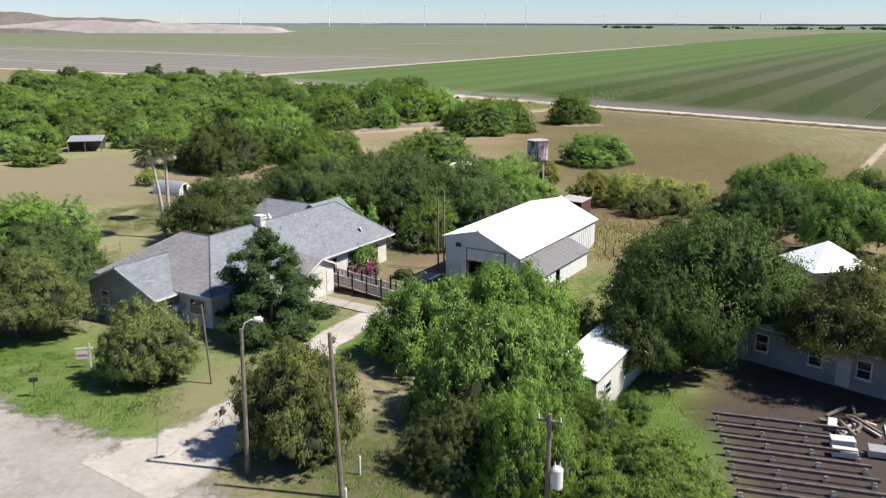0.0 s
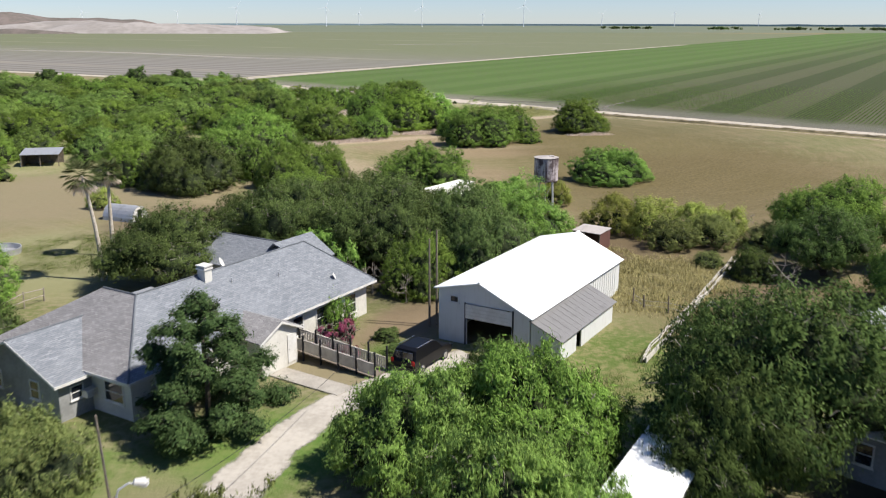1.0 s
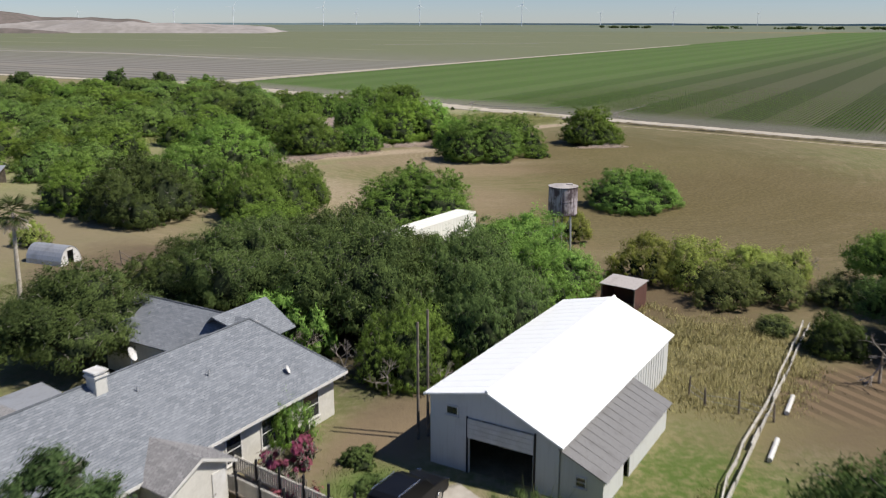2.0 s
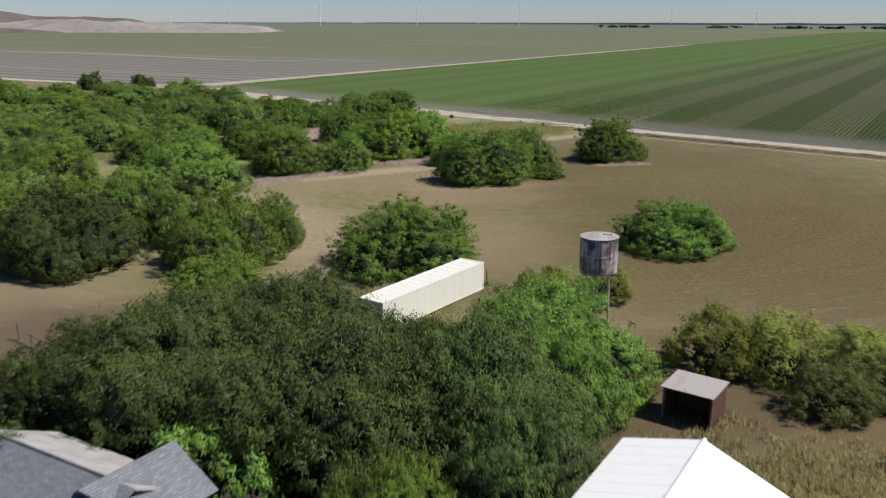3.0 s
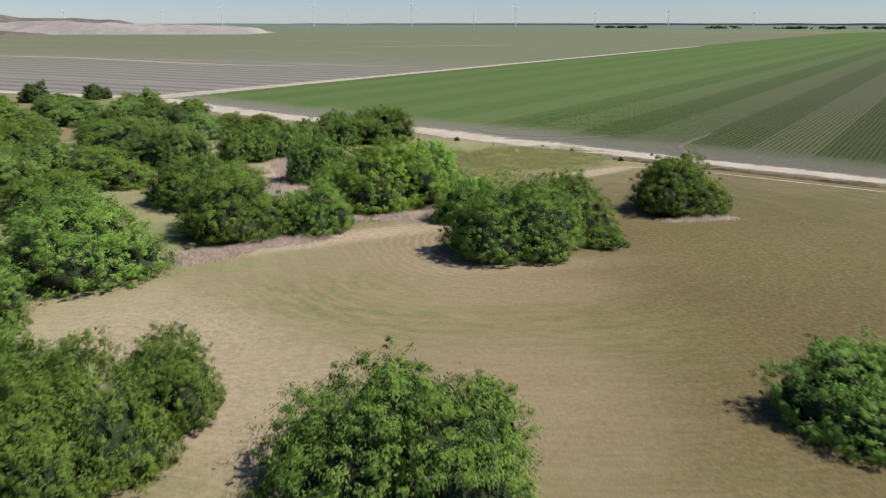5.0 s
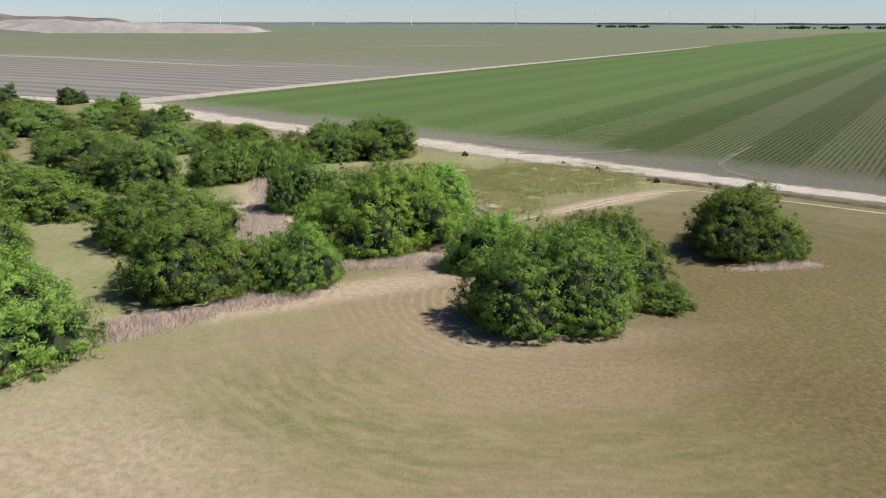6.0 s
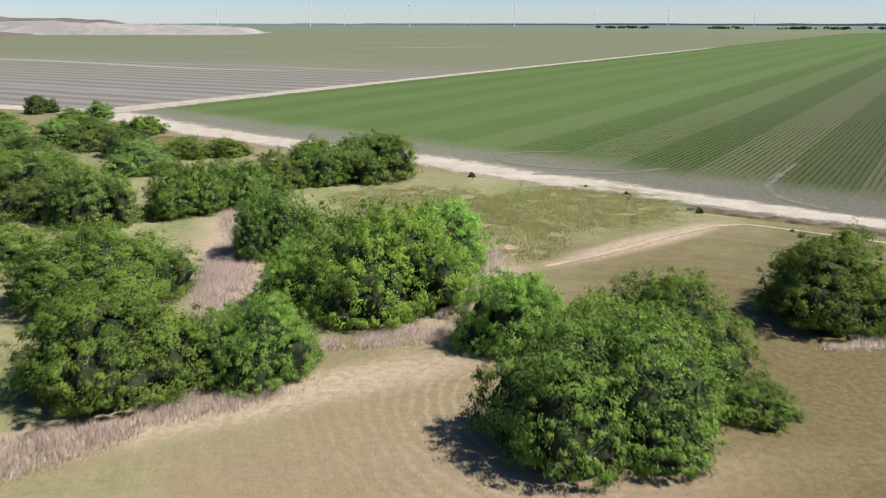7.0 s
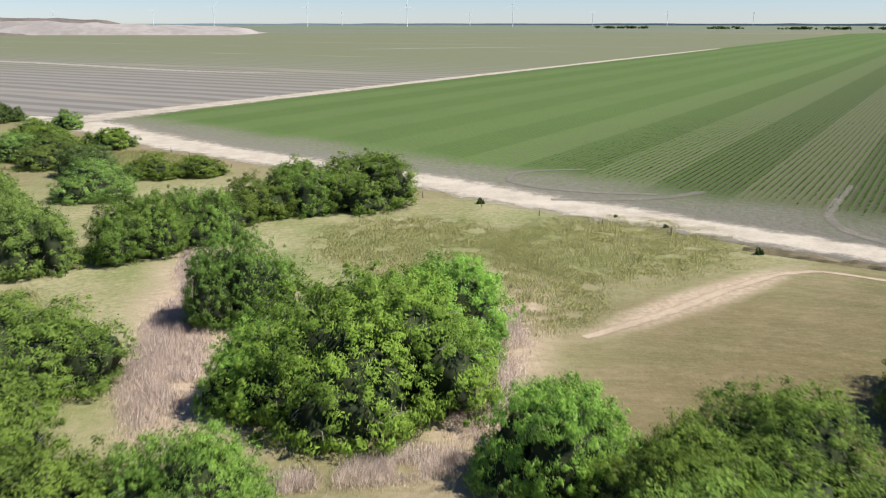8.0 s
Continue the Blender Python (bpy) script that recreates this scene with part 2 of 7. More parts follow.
    c = patch(c, -3.5, 79.5, 2.0, 3.2, -20, lawn, 0.6, 0.8)
    c = patch(c, 12, 76, 5, 12, -30, k.mix(k.ramp(k.math("ADD", k.math("MULTIPLY", mid, .4), k.math("MULTIPLY", fine, .6)), .42, .58), (0.088, 0.125, 0.030), (0.190, 0.178, 0.078)), 0.5)
    c = patch(c, 12, 52, 8, 7, 0, lawn, 0.4)
    c = patch(c, 22, 55, 6.5, 7, -40, shaded_litter, 0.3)
    c = patch(c, 21, 47, 6.5, 9, 0, k.mix(fine, (0.080, 0.062, 0.053), (0.045, 0.036, 0.031)), 0.3)
    # grass below the front trees, darkened partly for their shadow
    c = patch(c, -3.2, 47.5, 6.2, 5.2, 20, k.mix(k.ramp(fine, 0.4, 0.6), (0.070, 0.098, 0.028), (0.120, 0.105, 0.060)), 0.5, 0.95)
    c = patch(c, 30, 90, 13, 11, 0, k.mix(fine, (0.165, 0.120, 0.072), (0.10, 0.075, 0.046)), 0.4, 0.9)
    c = patch(c, -7, 106, 22, 14, 0, shaded_litter, 0.4, 0.95)
    c = patch(c, 20.5, 97, 7.5, 11, -25, k.mix(fine, (0.220, 0.188, 0.092), (0.150, 0.132, 0.060)), 0.5, 0.9)
    c = patch(c, 27.5, 91.5, 6.5, 4.2, 10, k.mix(k.ramp(k.math("SINE", k.math("MULTIPLY", k.vec("DOT_PRODUCT", p, (0.9, 0.45, 0)), 5.2)), -0.4, 0.6), (0.108, 0.078, 0.048), (0.165, 0.116, 0.072)), 0.35, 0.9)
    c = patch(c, 20, 113, 14, 9, 0, k.mix(fine, (0.150, 0.105, 0.062), (0.082, 0.062, 0.036)), 0.5, 0.9)
    return k.done(c, 0.95, 0.0, k.bump(k.math("ADD", fine, k.math("MULTIPLY", k.noise(p, 6.0, 3), 0.6)), 0.6, 0.10), 0.1)


def crop_material():
    """Young green crop in rows on grey soil, thinning out towards the east and the headland."""
    k = Nodes("crop_field")
    p = k.pos()
    s, along = k.vec("DOT_PRODUCT", p, ACROSS), k.vec("DOT_PRODUCT", p, ROW)
    mid, fine = k.noise(p, 0.03, 4), k.noise(p, 0.9, 4, 0.65)
    row = k.ramp(k.math("SINE", k.math("MULTIPLY", k.math("ADD", s, 3.3), 2 * math.pi / 1.0083)), -0.5, 0.7)
    # the planter's passes, twelve rows wide, lie in turn dark and light
    wander = k.math("MULTIPLY", k.math("SUBTRACT", k.noise(k.stretch(p, (0.2, 1, 1), -58), .12, 3), .5), 1.2)
    cell = k.math("FLOOR", k.math("DIVIDE", k.math("ADD", s, k.math("ADD", wander, 3.3)), 12.1))
    band = k.node("ShaderNodeTexWhiteNoise")
    band.noise_dimensions = "1D"
    k.put(band.inputs["W"], cell)
    pair = k.math("ABSOLUTE", k.math("MODULO", cell, 2.0))
    strip = k.math("ADD", k.math("MULTIPLY", pair, 0.75), k.math("MULTIPLY", band.outputs["Value"], 0.25))
    soil = k.mix(k.math("ADD", k.math("MULTIPLY", fine, 0.45), k.math("MULTIPLY", strip, 0.55)), (0.062, 0.052, 0.033), (0.152, 0.134, 0.090))
    east = k.math("MULTIPLY", k.ramp(s, -174.0, -76.0, 0.0, 1.0), k.ramp(along, 300.0, 900.0, 1.0, 0.55))
    green = k.mix(k.math("ADD", k.math("MULTIPLY", k.noise(p, 0.05, 5, 0.7), 0.85), k.math("MULTIPLY", strip, 0.15)), (0.064, 0.126, 0.024), (0.098, 0.172, 0.036))
    dull = k.mix(strip, (0.054, 0.082, 0.024), (0.106, 0.132, 0.052))
    leaf = k.mix(k.math("MULTIPLY", east, 0.85), green, dull)
    cover = k.math("SUBTRACT", 1.0, k.math("MULTIPLY", east, k.math("ADD", 0.20, k.math("MULTIPLY", strip, 0.30))))
    edge = k.ramp(k.math("ADD", k.vec("DOT_PRODUCT", p, HEADLAND), k.math("MULTIPLY", fine, 3.0)), 226.0, 236.0)
    row = k.math("ADD", k.math("MULTIPLY", row, edge), k.math("MULTIPLY", k.math("SUBTRACT", 1.0, edge), k.ramp(fine, 0.35, 0.65)))
    cover = k.math("MULTIPLY", cover, k.math("ADD", 0.36, k.math("MULTIPLY", row, 0.80)))
    head = k.math("ADD", k.vec("DOT_PRODUCT", p, HEADLAND), k.math("MULTIPLY", k.noise(p, 0.07, 3), 12.0))
    turned = k.ramp(head, 226.0, 238.0)
    cover = k.math("MULTIPLY", cover, k.ramp(head, 214.0, 236.0, 0.2, 1.0))
    cover = k.math("MULTIPLY", cover, k.math("ADD", 0.68, k.math("MULTIPLY", fine, 0.7)), clamp=True)
    soil = k.mix(turned, k.mix(fine, (0.222, 0.202, 0.172), (0.150, 0.138, 0.116)), soil)
    leaf = k.mix(turned, (0.130, 0.150, 0.072), leaf)
    speck = k.math("ADD", 0.60, k.math("MULTIPLY", k.noise(p, 1.7, 5, 0.8), 0.74))
    shade = k.math("MULTIPLY", speck, k.math("SUBTRACT", 0.98, k.math("MULTIPLY", east, 0.26)))
    leaf = k.vec("SCALE", leaf)
    leaf.node.inputs["Scale"].default_value = 1.0
    k.put(leaf.node.inputs["Scale"], shade)
    soil = k.vec("SCALE", soil)
    k.put(soil.node.inputs["Scale"], shade)
    return k.done(k.mix(cover, soil, leaf), 0.95, 0.0, k.bump(k.math("ADD", row, fine), 0.5, 0.12), 0.1)


def plowed_material():
    """Bare grey-brown soil in terraces, a thin green growth further off."""
    k = Nodes("plowed_field")
    p = k.pos()
    along, fine = k.vec("DOT_PRODUCT", p, ROW), k.noise(p, 0.5, 4, 0.65)
    wob = k.math("MULTIPLY", k.noise(p, 0.012, 3), 16.0)
    wave = k.math("SINE", k.math("MULTIPLY", k.math("ADD", along, wob), 2 * math.pi / 12.5))
    c = k.mix(k.ramp(wave, -0.5, 0.6), (0.212, 0.196, 0.170), (0.140, 0.130, 0.112))
    c = k.mix(k.math("MULTIPLY", fine, 0.35), c, (0.190, 0.172, 0.148))
    far = k.ramp(k.math("ADD", along, k.math("MULTIPLY", k.noise(p, 0.004, 3), 240.0)), 450.0, 740.0)
    c = k.mix(k.math("MULTIPLY", far, 0.74), c, (0.130, 0.147, 0.068))
    pale = k.math("SINE", k.math("MULTIPLY", k.math("ADD", along, k.math("MULTIPLY", wob, 2.0)), 2 * math.pi / 150))
    c = k.mix(k.math("MULTIPLY", k.ramp(pale, 0.955, 1.0), k.math("MULTIPLY", k.ramp(k.noise(p, 0.006, 2), 0.45, 0.6), 0.35)), c, (0.312, 0.273, 0.211))
    return k.done(c, 0.95, 0.0, k.bump(fine, 0.4, 0.1), 0.1)


def dirt_ribbon(name, a, b, edge=0.35, rough=0.95, strength=1.0):
    """A dirt or gravel way whose sides fray into the grass; the sheet's v runs across it from 0 to 1."""
    k = Nodes(name)
    p = k.pos()
    sep = k.node("ShaderNodeSeparateXYZ")
    k.put(sep.inputs[0], k.uv())
    v = k.math("ABSOLUTE", k.math("SUBTRACT", k.math("MULTIPLY", sep.outputs[1], 2.0), 1.0))
    fine, mid = k.noise(p, 2.2, 5, 0.7), k.noise(p, 0.25, 4)
    c = k.mix(k.ramp(k.math("ADD", k.math("MULTIPLY", mid, .5), k.math("MULTIPLY", fine, .5)), .38, .62), a, b)
    rut = k.ramp(k.math("ABSOLUTE", k.math("SUBTRACT", v, 0.42)), 0.05, 0.2, 1.0, 0.0)
    c = k.mix(k.math("MULTIPLY", rut, 0.25), c, a)
    fray = k.math("ADD", v, k.math("MULTIPLY", k.math("SUBTRACT", k.noise(p, 0.5, 5, 0.7), 0.5), 0.9))
    alpha = k.math("MULTIPLY", k.ramp(fray, 0.98 - edge, 0.98, 1.0, 0.0), strength)
    return k.done(c, rough, 0.0, k.bump(fine, 0.4, 0.03), 0.2, alpha)


def shingle_material(name, a, b):
    """Asphalt shingles in courses; the sheet's uv is in metres along the eave and up the slope."""
    k = Nodes(name)
    n = k.node("ShaderNodeTexBrick")
    n.offset = 0.5
    k.put(n.inputs["Vector"], k.uv())
    n.inputs["Scale"].default_value = 1.0
    n.inputs["Brick Width"].default_value, n.inputs["Row Height"].default_value = 0.36, 0.15
    n.inputs["Mortar Size"].default_value = 0.012
    n.inputs["Color1"].default_value, n.inputs["Color2"].default_value = (*a, 1), (*b, 1)
    n.inputs["Mortar"].default_value = (a[0] * .55, a[1] * .55, a[2] * .55, 1)
    stain = k.noise(k.pos(), 0.5, 4)
    c = k.mix(k.math("MULTIPLY", k.ramp(stain, 0.45, 0.7), 0.35), n.outputs[0], b)
    c = k.mix(k.math("MULTIPLY", k.ramp(k.noise(k.uv(), 3.2, 4, 0.7), 0.40, 0.62), 0.45), c, a)
    c = k.mix(k.math("MULTIPLY", k.ramp(k.noise(k.stretch(k.uv(), (0.35, 2.4, 1)), 1.0, 4, 0.7), 0.55, 0.72), 0.35), c, (a[0] * 1.9, a[1] * 1.85, a[2] * 1.8))
    return k.done(c, 0.9, 0.0, k.bump(n.outputs["Fac"], -0.4, 0.02), 0.2)


def sheet_metal(name, a, b, rough=0.45, metal=0.0, streak=0.3, start=0.5):
    k = Nodes(name)
    p = k.local()
    st = k.noise(k.stretch(p, (6, 6, 0.5)), 1.0, 4)
    c = k.mix(k.math("MULTIPLY", k.ramp(st, start, start + 0.25), streak), a, b)
    c = k.mix(k.math("MULTIPLY", k.ramp(k.noise(p, 0.8, 4), start + 0.02, start + 0.2), streak), c, b)
    return k.done(c, rough, metal, k.bump(k.noise(p, 3, 2), 0.08, 0.02), 0.4)


M = {}
M["ground"] = ground_material()
M["crop"] = crop_material()
M["plowed"] = plowed_material()
M["road"] = dirt_ribbon("dirt_road", (0.455, 0.402, 0.325), (0.335, 0.292, 0.228), 0.6)
M["track"] = dirt_ribbon("field_track", (0.410, 0.361, 0.287), (0.279, 0.246, 0.189), 0.6)
M["path"] = dirt_ribbon("bare_soil", (0.46, 0.37, 0.265), (0.36, 0.28, 0.195), 0.75, 0.95, 0.85)
M["rut"] = dirt_ribbon("wheel_rut", (0.235, 0.212, 0.175), (0.165, 0.150, 0.120), 0.7, 0.95, 0.6)
M["streak"] = dirt_ribbon("bare_field_soil", (0.40, 0.365, 0.305), (0.30, 0.275, 0.23), 0.8, 0.95, 0.7)
M["berm"] = plain("road_bank", (0.200, 0.160, 0.095), (0.115, 0.098, 0.052), 0.6, 0.95, 0, 0.8)
M["gravel"] = dirt_ribbon("gravel_road", (0.328, 0.303, 0.271), (0.238, 0.217, 0.189), 0.22)
M["drive"] = dirt_ribbon("driveway", (0.445, 0.405, 0.350), (0.330, 0.298, 0.255), 0.22)
M["concrete"] = plain("concrete", (0.377, 0.344, 0.295), (0.279, 0.254, 0.217), 0.8, 0.9)
M["mesquite"] = foliage("mesquite_leaves", (0.203, 0.335, 0.056), (0.052, 0.098, 0.022), (0.3, 0.41, 0.112))
M["bush"] = foliage("thicket_leaves", (0.182, 0.305, 0.055), (0.045, 0.085, 0.021), (0.285, 0.39, 0.11))
M["olive"] = foliage("grey_green_leaves", (0.122, 0.18, 0.054), (0.031, 0.052, 0.019), (0.195, 0.25, 0.085))
M["lush"] = foliage("light_leaves", (0.212, 0.34, 0.072), (0.055, 0.102, 0.026), (0.345, 0.465, 0.145))
M["dark"] = foliage("dark_leaves", (0.098, 0.155, 0.042), (0.02, 0.037, 0.012), (0.16, 0.215, 0.07))
M["bright"] = foliage("sunny_leaves", (0.242, 0.425, 0.065), (0.075, 0.15, 0.03), (0.34, 0.49, 0.125))
# near-black green for solid crown cores: the shade between leaves, put into colour
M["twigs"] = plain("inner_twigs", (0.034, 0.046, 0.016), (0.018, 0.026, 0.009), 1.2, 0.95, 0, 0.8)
M["thicket"] = foliage("pale_thicket_leaves", (0.205, 0.325, 0.072), (0.06, 0.108, 0.03), (0.31, 0.41, 0.13))
M["drab"] = foliage("brownish_leaves", (0.18, 0.22, 0.068), (0.05, 0.068, 0.025), (0.31, 0.32, 0.12))
M["yellow"] = foliage("yellow_green_leaves", (0.27, 0.325, 0.07), (0.125, 0.16, 0.04), (0.4, 0.42, 0.12))
M["juniper"] = foliage("juniper_leaves", (0.062, 0.104, 0.034), (0.026, 0.046, 0.017), (0.115, 0.155, 0.06), 0.1)
M["palm"] = foliage("palm_leaves", (0.10, 0.13, 0.05), (0.05, 0.07, 0.025), (0.22, 0.20, 0.09))
M["pinkflower"] = foliage("bougainvillea_flowers", (0.38, 0.085, 0.13), (0.14, 0.085, 0.045), (0.52, 0.22, 0.26))
M["drygrass"] = foliage("dry_grass", (0.78, 0.67, 0.57), (0.62, 0.51, 0.42), (0.85, 0.76, 0.66), 0.6)
M["greengrass"] = foliage("green_grass", (0.37, 0.40, 0.155), (0.27, 0.30, 0.11), (0.54, 0.49, 0.30), 0.5)
M["lawngrass"] = foliage("lawn_grass", (0.140, 0.215, 0.050), (0.095, 0.152, 0.036), (0.24, 0.27, 0.11), 0.5)
M["reed"] = foliage("reed_blades", (0.30, 0.33, 0.14), (0.18, 0.21, 0.08), (0.45, 0.46, 0.26), 0.5)
M["cropleaf"] = foliage("crop_leaves", (0.100, 0.155, 0.042), (0.066, 0.105, 0.028), (0.15, 0.20, 0.065), 0.4)
M["goldgrass"] = foliage("golden_grass", (0.345, 0.305, 0.145), (0.245, 0.215, 0.098), (0.43, 0.385, 0.20), 0.5)
M["bark"] = plain("bark", (0.13, 0.10, 0.075), (0.06, 0.048, 0.038), 3.0, 0.95, 0, 0.8)
M["deadwood"] = plain("bleached_wood", (0.36, 0.31, 0.26), (0.20, 0.17, 0.14), 3.0, 0.9, 0, 0.5)
M["greytwig"] = plain("grey_twigs", (0.30, 0.27, 0.22), (0.17, 0.15, 0.12), 3.0, 0.9, 0, 0.5)
M["palmbark"] = plain("palm_bark", (0.50, 0.45, 0.37), (0.33, 0.28, 0.22), 4.0, 0.95, 0, 0.6)
M["shingle"] = shingle_material("grey_shingles", (0.155, 0.166, 0.182), (0.248, 0.259, 0.276))
M["oldshingle"] = shingle_material("brown_grey_shingles", (0.190, 0.182, 0.180), (0.300, 0.288, 0.284))
# paler roofing for the sunward back slope, its brightness put into the colour
M["paleroof"] = plain("pale_weathered_roofing", (0.46, 0.44, 0.42), (0.33, 0.315, 0.30), 0.8, 0.85)
M["wall"] = plain("white_siding", (0.590, 0.566, 0.508), (0.492, 0.467, 0.418), 0.7, 0.8)
# darker copy of the siding, with the walls' shade put into its grey
M["shadesiding"] = plain("grey_siding", (0.30, 0.30, 0.29), (0.21, 0.21, 0.205), 0.7, 0.85)
M["barnwall"] = sheet_metal("white_barn_sheet", (0.590, 0.590, 0.574), (0.426, 0.410, 0.385), 0.5)
M["whiteroof"] = sheet_metal("white_roof_sheet", (0.88, 0.88, 0.86), (0.78, 0.76, 0.73), 0.4, 0, 0.25)
M["greyroof"] = sheet_metal("weathered_roof_sheet", (0.185, 0.178, 0.172), (0.13, 0.122, 0.115), 0.6, 0.1, 0.6)
M["trim"] = plain("white_trim", (0.640, 0.623, 0.590), (0.541, 0.517, 0.476), 1.5, 0.6)
M["glass"] = plain("window_glass", (0.015, 0.018, 0.022), (0.03, 0.033, 0.038), 1.0, 0.06, 0, 0.0, 0.8)
M["black"] = plain("black_paint", (0.012, 0.012, 0.014), (0.025, 0.025, 0.028), 2.0, 0.5)
M["container"] = sheet_metal("cream_container_paint", (0.78, 0.76, 0.68), (0.62, 0.58, 0.48), 0.55, 0, 0.2)
M["rust"] = sheet_metal("rusty_tank_sheet", (0.47, 0.41, 0.41), (0.070, 0.044, 0.044), 0.7, 0.05, 0.95, 0.42)
M["galv"] = sheet_metal("galvanised_sheet", (0.48, 0.48, 0.48), (0.30, 0.29, 0.28), 0.45, 0.5, 0.5)
M["lidsheet"] = sheet_metal("weathered_lid", (0.43, 0.39, 0.36), (0.24, 0.20, 0.18), 0.7, 0.1, 0.6)
M["redbrown"] = sheet_metal("rusted_roof", (0.13, 0.062, 0.048), (0.065, 0.036, 0.031), 0.7, 0.1, 0.8)
M["wood"] = plain("grey_wood", (0.22, 0.18, 0.14), (0.12, 0.10, 0.08), 2.5, 0.9, 0, 0.6)
M["darkwood"] = plain("dark_weathered_wood", (0.17, 0.135, 0.118), (0.085, 0.068, 0.060), 2.5, 0.9, 0, 0.6)
M["paintwood"] = plain("painted_fence_wood", (0.558, 0.525, 0.459), (0.410, 0.377, 0.328), 2.0, 0.8)
M["block"] = plain("concrete_block", (0.55, 0.50, 0.45), (0.40, 0.36, 0.32), 3.0, 0.9)
M["car"] = plain("black_car_paint", (0.005, 0.005, 0.006), (0.008, 0.008, 0.009), 1.0, 0.3, 0.0, 0.0, 0.2)
M["tyre"] = plain("rubber", (0.02, 0.02, 0.02), (0.03, 0.03, 0.03), 4.0, 0.9)
M["chrome"] = plain("bright_metal", (0.6, 0.6, 0.6), (0.5, 0.5, 0.5), 3.0, 0.25, 1.0, 0.0)
M["redlamp"] = plain("red_lens", (0.35, 0.012, 0.01), (0.25, 0.01, 0.01), 3.0, 0.2)
M["turbine"] = plain("turbine_white", (0.85, 0.86, 0.87), (0.80, 0.81, 0.82), 0.05, 0.5)
M["spoil"] = plain("spoil_heap_soil", (0.33, 0.30, 0.275), (0.235, 0.212, 0.19), 0.012, 0.95, 0, 0.6, 0.1, 0.08)
M["spoildark"] = plain("dark_spoil_soil", (0.180, 0.148, 0.131), (0.115, 0.102, 0.086), 0.02, 0.95, 0, 0.6, 0.1, 0.1)
# blue-grey because the haze over the far woods is put into the colour
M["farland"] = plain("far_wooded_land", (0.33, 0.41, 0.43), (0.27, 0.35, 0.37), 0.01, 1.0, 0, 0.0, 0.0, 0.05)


# ---- shape helpers ----
def obj(name, verts, faces, material, parent=None, label="", uvs=None, smooth=False):
    me = bpy.data.meshes.new(name)
    me.from_pydata([tuple(v) for v in verts], [], faces)
    if uvs is not None:
        layer = me.uv_layers.new(name="UVMap")
        layer.data.foreach_set("uv", np.asarray(uvs, dtype=np.float32).ravel())
    for mm in material if isinstance(material, (list, tuple)) else (material,):
        me.materials.append(mm)
    if smooth:
        me.polygons.foreach_set("use_smooth", [True] * len(me.polygons))
    me.update()
    ob = new(name, me)
    if parent is not None:
        ob.parent = parent
    if label:
        ob["label"] = label
    return ob


def part(name, bm, material, parent, label="", smooth=False):
    me = bpy.data.meshes.new(name)
    bmesh.ops.recalc_face_normals(bm, faces=bm.faces)
    bm.to_mesh(me)
    bm.free()
    for mm in material if isinstance(material, (list, tuple)) else (material,):
        me.materials.append(mm)
    if smooth:
        me.polygons.foreach_set("use_smooth", [True] * len(me.polygons))
    ob = new(name, me)
    if parent is not None:
        ob.parent = parent
    if label:
        ob["label"] = label
    return ob


def thing(name, label, category, m=None, group="", kind=""):
    ob = new(name)
    ob.empty_display_size = 0.3
    if m is not None:
        ob.matrix_world = m
    return tagged(ob, label, category, group, kind)


def shared(ob, name, m, parent, label=""):
    """Another part on the same mesh."""
    o = new(name, ob.data)
    o.parent = parent
    o.matrix_basis = m
    if label:
        o["label"] = label
    return o


def box(bm, x0, x1, y0, y1, z0, z1, m=None):
    v = [bm.verts.new(Vector(c) if m is None else m @ Vector(c)) for c in
         ((x0, y0, z0), (x1, y0, z0), (x1, y1, z0), (x0, y1, z0), (x0, y0, z1), (x1, y0, z1), (x1, y1, z1), (x0, y1, z1))]
    for f in ((0, 3, 2, 1), (4, 5, 6, 7), (0, 1, 5, 4), (1, 2, 6, 5), (2, 3, 7, 6), (3, 0, 4, 7)):
        bm.faces.new([v[i] for i in f])
    return bm


def rod(bm, p, q, r0, r1=None, n=8, cap=True):
    """A tapered round bar from p to q."""
    p, q = Vector(p), Vector(q)
    r1 = r0 if r1 is None else r1
    z = (q - p).normalized()
    x = z.orthogonal().normalized()
    y = z.cross(x)
    rings = []
    for c, r in ((p, r0), (q, r1)):
        rings.append([bm.verts.new(c + r * (math.cos(2 * math.pi * i / n) * x + math.sin(2 * math.pi * i / n) * y)) for i in range(n)])
    for i in range(n):
        bm.faces.new((rings[0][i], rings[0][(i + 1) % n], rings[1][(i + 1) % n], rings[1][i]))
    if cap:
        bm.faces.new(rings[0][::-1])
        bm.faces.new(rings[1])
    return bm


def slab(bm, pts, thick):
    """A flat polygon given thickness downwards."""
    top = [bm.verts.new(p) for p in pts]
    low = [bm.verts.new(Vector(p) - Vector((0, 0, thick))) for p in pts]
    bm.faces.new(top)
    bm.faces.new(low[::-1])
    for i in range(len(pts)):
        j = (i + 1) % len(pts)
        bm.faces.new((top[i], low[i], low[j], top[j]))
    return bm


def at(x, y, turn=0.0, z=0.0):
    return pose(x, y, z, 0, 0, turn)


ALONG = 58.3      # degrees from east of the rows, the barn and the house


